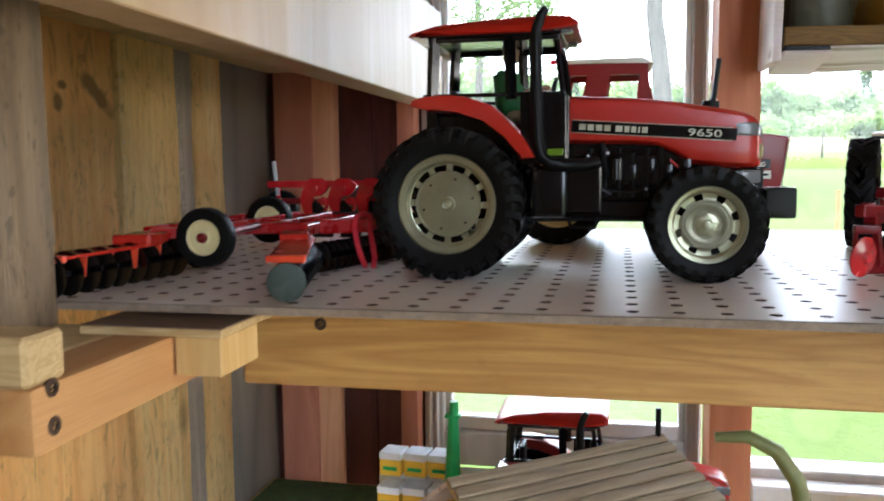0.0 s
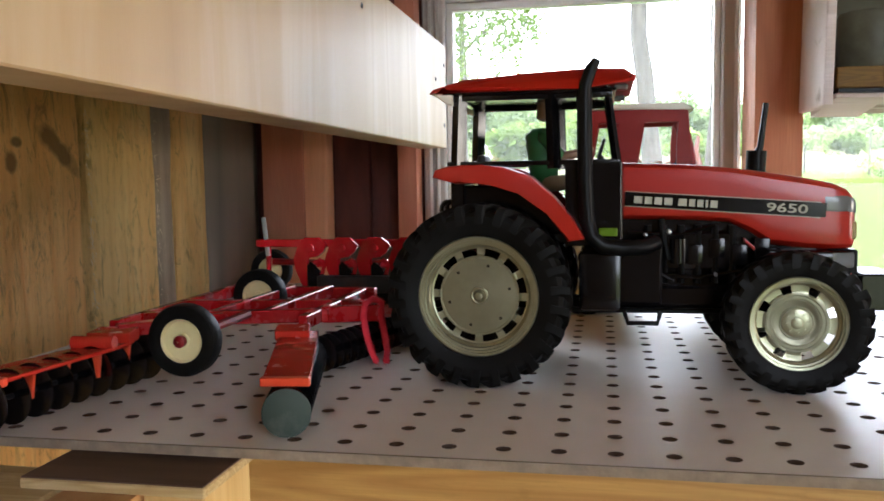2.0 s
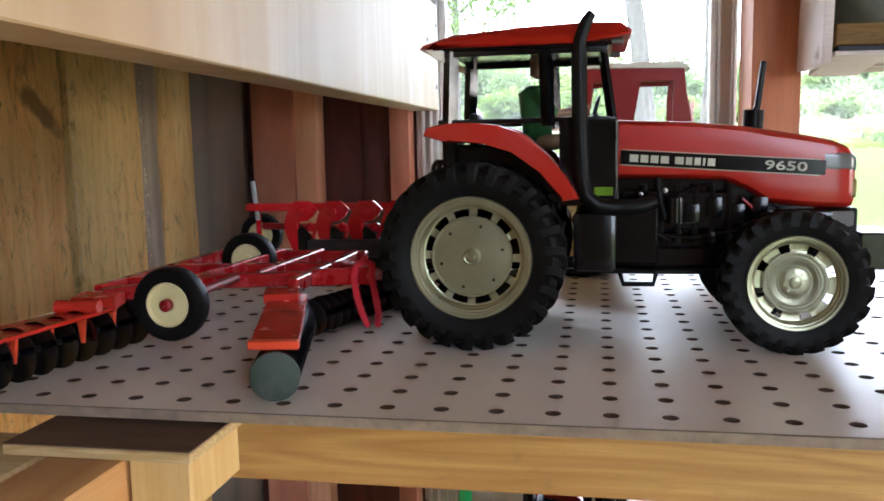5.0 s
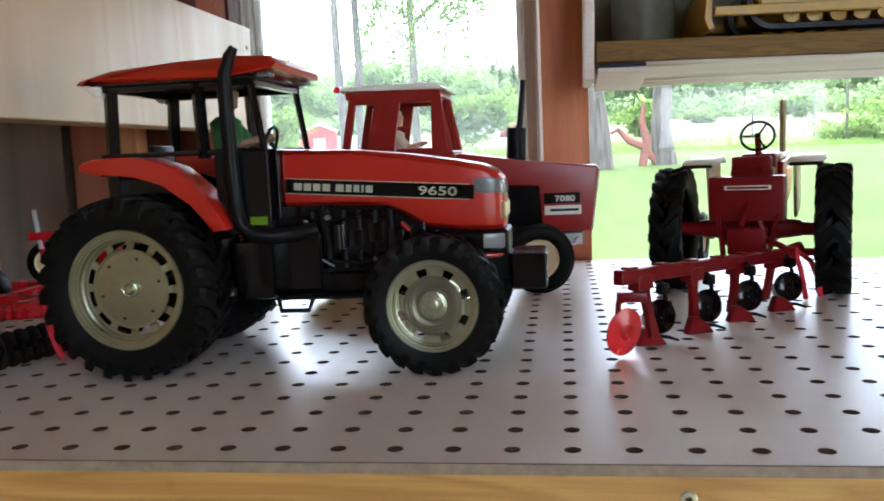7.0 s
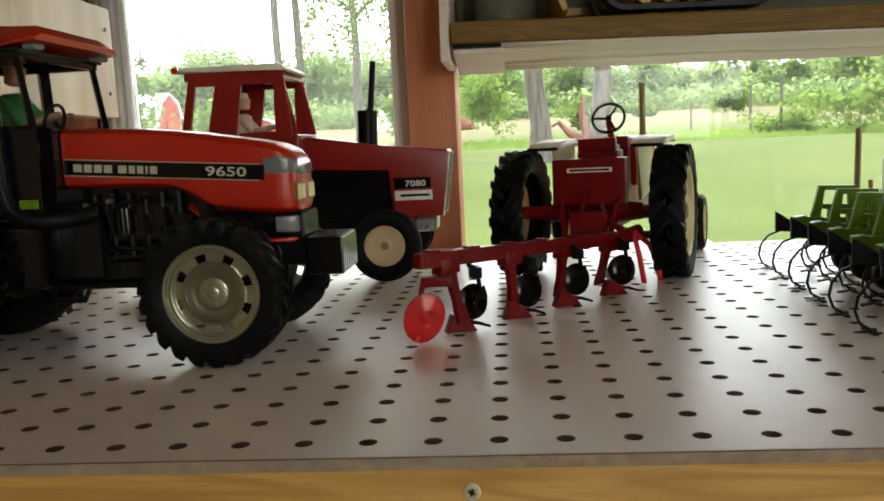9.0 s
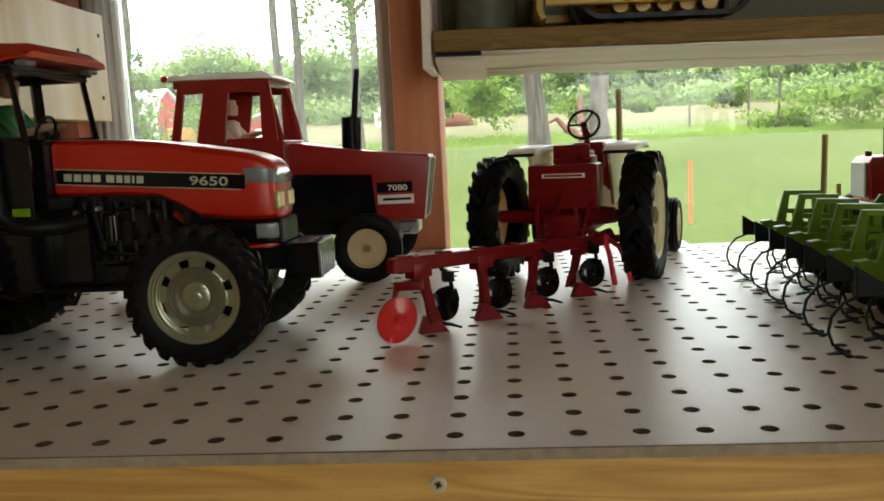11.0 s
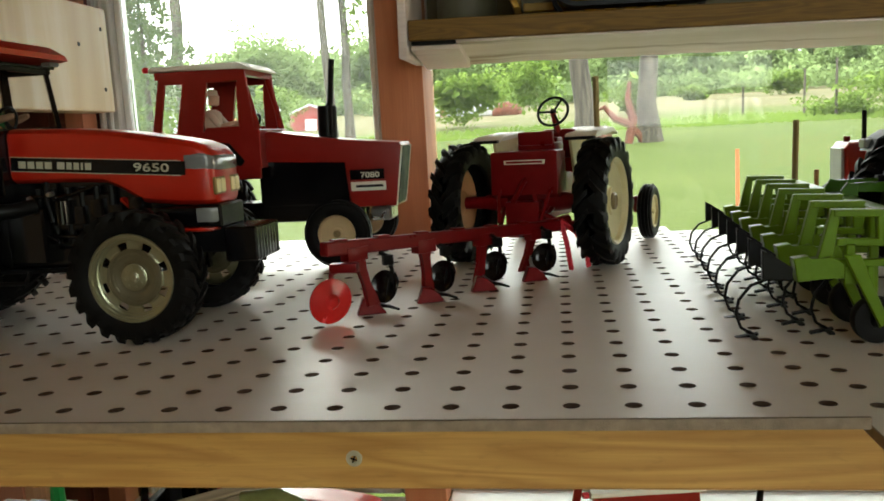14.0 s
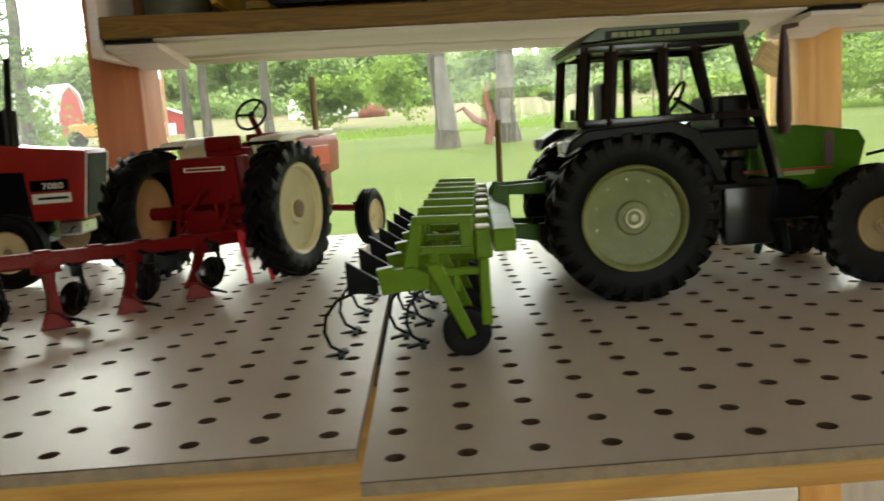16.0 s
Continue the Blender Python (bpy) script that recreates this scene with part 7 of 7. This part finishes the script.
def ground_height(x, y):
    pts = ((-400, -1.5), (-5, -1.35), (2, -1.20), (17, -0.30), (30, -0.14), (80, 2.2), (115, 3.4), (420, 6.0))
    h = pts[-1][1]
    for (a, za), (b, zb) in zip(pts, pts[1:]):
        if a <= y <= b:
            h = za + (zb - za) * (y - a) / (b - a)
            break
    return min(h + 0.04 * noise.noise((x * 0.2, y * 0.2, 0)) + 0.35 * noise.noise((x * 0.03, y * 0.03, 3)) * min(1, max(0, y - 20) / 25), FLOOR - 0.06 if y < 3 else 99)


verts, faces = [], []
gx = [-400, -250, -160] + [-110 + 5 * i for i in range(45)] + [160, 250, 400]
gy = [-300, -120, -50, -20] + [-10 + 1.0 * i for i in range(40)] + [30 + 4 * i for i in range(24)] + [160, 220, 300, 420]
for y in gy:
    for x in gx:
        verts.append((x, y, ground_height(x, y)))
W = len(gx)
for j in range(len(gy) - 1):
    for i in range(W - 1):
        faces.append((j * W + i, j * W + i + 1, (j + 1) * W + i + 1, (j + 1) * W + i))
me = bpy.data.meshes.new("ground")
me.from_pydata(verts, [], faces)
me.materials.append(lawn())
for p in me.polygons:
    p.use_smooth = True
tagged(new("ground", me), "mown green lawn that rises to a dry field", "ground", "", "structure")


def foliage(name, lo, hi, trans=0.35):
    """Leaves whose green differs from clump to clump."""
    m, t, b = nodes_of(name)
    geo = t.nodes.new("ShaderNodeNewGeometry")
    col = mixed(t, geo.outputs["Random Per Island"], rgba(lo), rgba(hi))
    col = mixed(t, ranged(t, noisy(t, place(t), 0.22, 3), 0.35, 0.65, 0, 0.5), col, rgba([c * 0.75 for c in lo]))
    t.links.new(col, b.inputs["Base Color"])
    b.inputs["Roughness"].default_value, b.inputs["Specular IOR Level"].default_value = 0.8, 0.15
    tl = t.nodes.new("ShaderNodeBsdfTranslucent")
    t.links.new(col, tl.inputs["Color"])
    mx = t.nodes.new("ShaderNodeMixShader")
    mx.inputs[0].default_value = trans
    t.links.new(b.outputs[0], mx.inputs[1])
    t.links.new(tl.outputs[0], mx.inputs[2])
    t.links.new(mx.outputs[0], t.nodes["Material Output"].inputs["Surface"])
    return m


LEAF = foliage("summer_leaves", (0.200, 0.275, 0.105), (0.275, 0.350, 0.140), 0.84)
PALELEAF = foliage("light_leaves", (0.145, 0.220, 0.042), (0.205, 0.280, 0.062), 0.82)
PINELEAF = foliage("conifer_needles", (0.11, 0.155, 0.066), (0.165, 0.210, 0.090), 0.75)
BARK = timber("pale_bark", (0.120, 0.100, 0.076), (0.050, 0.040, 0.030), "Z", 0.12, 0.9, 1.0, stain=(0.034, 0.028, 0.021), stain_at=(0.48, 0.60))
RUST = paint("rusty_iron", (0.13, 0.040, 0.022), 0.8, var=0.35, scale=3, bump=0.5)
BARNRED = paint("barn_red_boards", (0.24, 0.030, 0.026), 0.7, var=0.1, scale=1)
BARNWHITE = paint("barn_white_boards", (0.55, 0.55, 0.55), 0.7, var=0.06, scale=1)


class Leaves:
    """Gathers small leaf quads for one mesh."""

    def __init__(self, seed):
        self.r, self.v, self.f = random.Random(seed), [], []

    def leaf(self, c, s):
        r = self.r
        u = Vector((r.gauss(0, 1), r.gauss(0, 1), r.gauss(0, 0.8))).normalized()
        w = u.orthogonal().normalized()
        w.rotate(Matrix.Rotation(r.uniform(0, 6.28), 3, u))
        u, w = u * s * r.uniform(0.5, 1), w * s * r.uniform(0.3, 0.6)
        c, n = Vector(c), len(self.v)
        self.v += [c - u, c + w * 0.9 - u * 0.1, c + u, c - w - u * 0.15]
        self.f.append((n, n + 1, n + 2, n + 3))

    def crown(self, c, rad, n, size, lobes=7, flat=0.85):
        r = self.r
        balls = []
        for _ in range(lobes):
            d = Vector((r.gauss(0, 1), r.gauss(0, 1), r.gauss(0, 0.9))).normalized()
            balls.append((Vector(c) + Vector((d.x * rad[0], d.y * rad[1], d.z * rad[2])) * r.uniform(0.25, 0.75), r.uniform(0.32, 0.55)))
        for _ in range(n):
            b, k = r.choice(balls)
            d = Vector((r.gauss(0, 1), r.gauss(0, 1), r.gauss(0, 1))).normalized() * (r.random() ** 0.35) * k
            self.leaf(b + Vector((d.x * rad[0], d.y * rad[1], d.z * rad[2] * flat)), size * r.uniform(0.6, 1.3))

    def cone(self, base, h, w, n, size):
        r = self.r
        for _ in range(n):
            q = r.random() ** 0.8
            a = r.uniform(0, 6.283)
            tier = 0.75 + 0.25 * math.sin(q * 28)
            rr = w * (1 - q) * tier * r.uniform(0.55, 1)
            self.leaf((base[0] + rr * math.cos(a), base[1] + rr * math.sin(a), base[2] + h * q - 0.12 * rr), size * r.uniform(0.6, 1.2))

    def mesh(self, name, material, parent=None, label=""):
        me = bpy.data.meshes.new(name)
        me.from_pydata([tuple(v) for v in self.v], [], self.f)
        me.materials.append(material)
        ob = new(name, me)
        if parent is not None:
            ob.parent = parent
        return tagged(ob, label)


def at_bearing(deg, d):
    x, y = d * math.sin(radians(deg)), -0.34 + d * math.cos(radians(deg))
    return x, y, ground_height(x, y)


# far woods beyond the field
woods, dark = Leaves(31), Leaves(32)
r = random.Random(30)
for i in range(150):
    deg = -58 + 108 * (i + r.random()) / 150
    d = r.uniform(84, 120)
    x, y, z = at_bearing(deg, d)
    tall = r.uniform(5.5, 8.5) * (0.84 if deg > 2 else 1.0) + (2.2 if deg < -8 else 0.0)
    if r.random() < 0.13:
        dark.cone((x, y, z), tall * r.uniform(0.9, 1.2), tall * 0.30, 900, 0.34)
    else:
        woods.crown((x, y, z + tall * 0.45), (tall * 0.36, tall * 0.34, tall * 0.42), 420, 0.62, 8)
        woods.crown((x, y, z + tall * 0.52), (tall * 0.46, tall * 0.46, tall * 0.50), 1500, 0.27, 14)
for i in range(130):
    deg = -60 + 112 * (i + r.random()) / 130
    x, y, z = at_bearing(deg, r.uniform(122, 150))
    tall = r.uniform(8.0, 11.0) * (0.78 if deg > 2 else 1.0) + (2.5 if deg < -8 else 0.0)
    woods.crown((x, y, z + tall * 0.48), (tall * 0.45, tall * 0.4, tall * 0.50), 1000, 0.60, 12)
for i in range(140):
    deg = -58 + 108 * (i + r.random()) / 140
    x, y, z = at_bearing(deg, r.uniform(74, 86))
    woods.crown((x, y, z + 0.8), (3.4, 2.4, r.uniform(1.0, 2.4)), 260, 0.34, 8)
for i in range(130):
    deg = -58 + 108 * (i + r.random()) / 130
    x, y, z = at_bearing(deg, r.uniform(112, 122))
    woods.crown((x, y, z + 0.9), (4.5, 2.4, 2.2), 320, 0.55, 8)
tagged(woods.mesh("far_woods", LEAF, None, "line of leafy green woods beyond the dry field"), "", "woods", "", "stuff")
tagged(dark.mesh("far_conifers", PINELEAF, None, "dark conifers among the far woods"), "", "woods", "", "stuff")


def bush(deg, d, w, h, seed, n=900, material=None, size=0.10):
    x, y, z = at_bearing(deg, d)
    lv = Leaves(seed)
    lv.crown((x, y, z + h * 0.40), (w * 0.8, w * 0.6, h * 0.5), n // 6, size * 2.4, 6)
    lv.crown((x, y, z + h * 0.45), (w, w * 0.8, h * 0.55), n, size, 9)
    return tagged(lv.mesh("bush", material or PALELEAF, None, "light green bush at the edge of the lawn"), "", "bush", "bushes by the lawn")


def tree(deg, d, rad, tall, seed, lean=0.0, fork=None, crown=True, label="pale-barked tree on the lawn"):
    """A tapered trunk with limbs and a crown of leaves above the view."""
    x, y, z = at_bearing(deg, d)
    rr = random.Random(seed)
    t = empty("tree", pose(x, y, z - 0.1))
    tagged(t, label, "tree", "trees on the lawn")
    bm = bmesh.new()
    pts, rads = [], []
    for i in range(12):
        q = i / 11
        pts.append((lean * tall * q + rr.uniform(-1, 1) * 0.04 * rad * 6, rr.uniform(-1, 1) * rad * 0.2, tall * q))
        rads.append(rad * (1.35 - 0.35 * min(1, q * 12)) * (1 - 0.6 * q))
    tube(bm, pts, rads, 12)
    part("trunk", bm, BARK, t, "pale grey-brown bark", None, 60)
    for i in range(6):
        q = rr.uniform(0.45, 0.95)
        p = Vector((lean * tall * q, 0, tall * q))
        a = rr.uniform(0, 6.28)
        e = p + Vector((math.cos(a), math.sin(a), 0.5)) * tall * rr.uniform(0.12, 0.25)
        part("limb", tube(bmesh.new(), [p, p.lerp(e, 0.5) + Vector((0, 0, 0.02 * tall)), e], [rad * 0.35, rad * 0.24, rad * 0.10], 7), BARK, t)
    if fork:
        part("limb", tube(bmesh.new(), [(0, 0, 0.05 * tall), (fork * 0.5, 0, 0.35 * tall), (fork, 0, 0.9 * tall)], [rad * 0.75, rad * 0.6, rad * 0.4], 10), BARK, t)
    if crown:
        lv = Leaves(seed + 7)
        lv.crown((lean * tall, 0, tall * 1.0), (tall * 0.32, tall * 0.32, tall * 0.30), 1500, 0.16, 12)
        lv.mesh("crown", LEAF, t, "broad leafy crown")
    return t


tree(2.31, 16.85, 0.21, 9.0, 1, -0.085)
tree(6.25, 17.44, 0.20, 9.5, 2, 0.0)
tree(-14.8, 22.0, 0.13, 10.0, 3, -0.03)
birch = tree(-13.7, 21.9, 0.13, 10.0, 4, -0.004)
tree(-24.5, 22.4, 0.18, 9.5, 5, 0.01)
tree(33.0, 19.0, 0.26, 9.0, 6, 0.0)
tree(-9.93, 30.0, 0.18, 10.0, 12, 0.0)
# thin hanging twigs of the tree before the left window
lv = Leaves(88)
for i in range(14):
    sx = 0.35 + 0.22 * i
    top = Vector((sx, lv.r.uniform(-0.7, 0.7), 5.6 - 0.03 * i))
    low = top + Vector((lv.r.uniform(-0.1, 0.15), 0, -lv.r.uniform(1.2, 3.0)))
    part("twig", tube(bmesh.new(), [(0, 0, 5.0), (sx * 0.5, top.y * 0.5, 5.6), top, top.lerp(low, 0.5) + Vector((0.08, 0, 0)), low], [0.035, 0.025, 0.014, 0.009, 0.005], 5), BARK, birch)
    for k in range(240):
        p = top.lerp(low, lv.r.random() ** 0.8)
        lv.leaf(p + Vector((lv.r.gauss(0, 0.14), lv.r.gauss(0, 0.2), lv.r.gauss(0, 0.12))), 0.088)
lv.mesh("hanging_leaves", PALELEAF, birch, "sparse hanging light green leaves")
for i, (deg, d, w, h) in enumerate(((-1.6, 34, 1.5, 4.4), (-6.0, 40, 2.4, 3.6), (20.5, 30, 2.2, 1.6), (23.0, 29, 1.8, 2.4), (17.5, 31, 2.0, 1.1), (27.0, 30, 2.4, 3.6), (30.0, 28, 2.0, 2.0), (38.0, 26, 3.0, 4.0), (14.5, 62, 1.6, 1.8), (-19.0, 34, 1.6, 3.2), (-24.5, 26, 1.8, 2.6), (-30.0, 30, 3.0, 4.0), (9.0, 60, 1.5, 1.0), (5.0, 44, 1.4, 2.2))):
    bush(deg, d, w, h, 60 + i, 1500 if h > 3 else 900, None, 0.10 if d < 35 else 0.17)

# a conifer's hanging boughs and a leafy branch before the left window
con = empty("conifer", pose(-8.9, 17.5, ground_height(-8.9, 17.5)))
tagged(con, "drooping grey-green conifer beside the lawn", "tree", "trees on the lawn")
part("trunk", tube(bmesh.new(), [(0, 0, -0.1), (0, 0, 4.2)], [0.10, 0.02], 10), BARK, con)
lv = Leaves(77)
for i in range(70):
    a, q = lv.r.uniform(0, 6.28), lv.r.random() ** 0.8
    L = 1.9 * (1.05 - 0.7 * q)
    for k in range(90):
        s = lv.r.random() ** 0.7
        lv.leaf((L * s * math.cos(a) + lv.r.gauss(0, 0.08), L * s * math.sin(a) + lv.r.gauss(0, 0.08), 0.45 + 3.7 * q - 0.55 * s * s - abs(lv.r.gauss(0, 0.16)) * s), 0.075)
lv.mesh("crown", PINELEAF, con, "drooping grey-green boughs")

def barn(deg, d, w, h, turn, wall, roof, label, gambrel=True):
    x, y, z = at_bearing(deg, d)
    b = empty("barn", pose(x, y, z, 0, 0, turn))
    tagged(b, label, "barn", "farm buildings")
    out = [(-w / 2, 0), (-w / 2, h * 0.5), (-w * 0.34, h * 0.82), (0, h), (w * 0.34, h * 0.82), (w / 2, h * 0.5), (w / 2, 0)] if gambrel else [(-w / 2, 0), (-w / 2, h * 0.7), (0, h), (w / 2, h * 0.7), (w / 2, 0)]
    part("wall", prism(bmesh.new(), out, 0, w * 1.6), wall, b)
    o2 = out[1:-1]
    bm = prism(bmesh.new(), [(x_ * 1.06, z_ + 0.12) for x_, z_ in o2] + [(x_, z_) for x_, z_ in reversed(o2)], -0.2, w * 1.6 + 0.2)
    part("roof", bm, roof, b, "pale roof")
    if gambrel:
        part("gable", prism(bmesh.new(), [(x_ * 0.9, z_ * 0.97) for x_, z_ in out], -0.08, -0.01), BARNRED, b, "red board gable")
    part("door", bars([((-w * 0.16, -0.16, 0), (w * 0.16, -0.09 if gambrel else -0.01, h * 0.45))]), BARNWHITE if wall is BARNRED else BARNRED, b)
    return b


barn(-22.2, 62, 2.4, 3.4, 72, BARNWHITE, BARNWHITE, "white gambrel barn with a red gable across the field")
barn(-16.4, 52.5, 2.2, 1.5, 20, BARNRED, BARNWHITE, "low red shed across the lawn", False)
barn(-7.5, 60, 1.3, 1.5, 30, BARNWHITE, BARNWHITE, "small white shed across the field", False)

# orange farm machine, white vehicles and rusty implement on the lawn
x, y, z = at_bearing(-20.4, 46)
bm = bars([((-1.5, -0.7, 0.45), (1.5, 0.7, 1.15))], 0.08)
fm = tagged(finish("farm_wagon", bm, paint("faded_orange", (0.36, 0.15, 0.03), 0.6, scale=2), None, "faded orange farm wagon parked in the grass", pose(x, y, z, 0, 0, 15)), "", "wagon")
for sx in (-1.2, 1.2):
    for sy in (-0.75, 0.75):
        part("wheel", cyl(bmesh.new(), (sx, sy - 0.08, 0.40), (sx, sy + 0.08, 0.40), 0.40, None, 16), RUBBER, fm)
for deg, d, c, nm in ((-4.6, 56, BARNWHITE, "white"), (-3.2, 54, RUST, "rusty brown"), (-5.8, 58, BARNWHITE, "white")):
    x, y, z = at_bearing(deg, d)
    tagged(finish("boulder", loft(bmesh.new(), [(-0.9, 0.2, 0, 0.3), (-0.6, 0.5, -0.1, 0.75), (0.2, 0.6, -0.1, 0.9), (0.8, 0.4, -0.1, 0.6), (1.0, 0.1, 0, 0.3)], 12, 2.4), c, None, nm + " heap lying in the far grass", pose(x, y, z)), "", "heap", "heaps in the far grass")

x, y, z = at_bearing(4.85, 17.2)
ru = empty("rusty_implement", pose(x, y, z, 0, 0, 10) @ Matrix.Scale(1.2, 4))
tagged(ru, "rust-red old farm implement leaning by a tree", "farm implement")
part("beam", tube(bmesh.new(), [(0.02, 0, 0), (0.10, 0, 0.40), (0.02, 0, 0.75), (0.06, 0, 1.02)], [0.07, 0.08, 0.05, 0.03], 7), RUST, ru)
part("arm", tube(bmesh.new(), [(0.08, 0, 0.30), (-0.20, 0, 0.42), (-0.38, 0, 0.62), (-0.50, 0, 0.56)], [0.07, 0.06, 0.04, 0.02], 7), RUST, ru)
part("foot", tube(bmesh.new(), [(0.06, 0, 0.28), (0.24, 0.05, 0.10), (0.30, 0.05, -0.05)], [0.07, 0.06, 0.05], 7), RUST, ru)
for i, (deg, d, h) in enumerate(((15.6, 33, 1.7), (17.4, 30, 1.9), (24.4, 31, 1.6), (12.0, 36, 1.2))):
    x, y, z = at_bearing(deg, d)
    tagged(finish("fence_post", tube(bmesh.new(), [(0, 0, -0.1), (0.02, 0, h)], [0.05, 0.04], 7), BARK, None, "thin grey fence post at the field edge", pose(x, y, z)), "", "fence post", "fence posts")
for deg, d, h in ((11.9, 8.6, 0.62), (-16.0, 9.5, 0.40)):
    x, y, z = at_bearing(deg, d)
    tagged(finish("marker_stake", bars([((-0.018, -0.009, -0.1), (0.018, 0.009, h))], 0.003), STAKE, None, "orange-painted marker stake in the lawn", pose(x, y, z)), "", "stake", "marker stakes")

# long grass along the field edge
lv = Leaves(99)
for i in range(9000):
    deg, d = lv.r.uniform(-34, 42), lv.r.uniform(27, 36)
    if lv.r.random() < 0.35 and deg < 8:
        continue
    x, y, z = at_bearing(deg, d)
    n, w, hgt = len(lv.v), 0.03, lv.r.uniform(0.05, 0.20)
    lx = lv.r.uniform(-0.15, 0.15)
    lv.v += [Vector((x - w, y, z)), Vector((x + w, y, z)), Vector((x + w * 0.6 + lx, y, z + hgt)), Vector((x - w * 0.2 + lx, y, z + hgt * 0.95))]
    lv.f.append((n, n + 1, n + 2, n + 3))
tagged(lv.mesh("long_grass", PALELEAF, None, "uncut grass at the edge of the lawn"), "", "grass", "", "stuff")
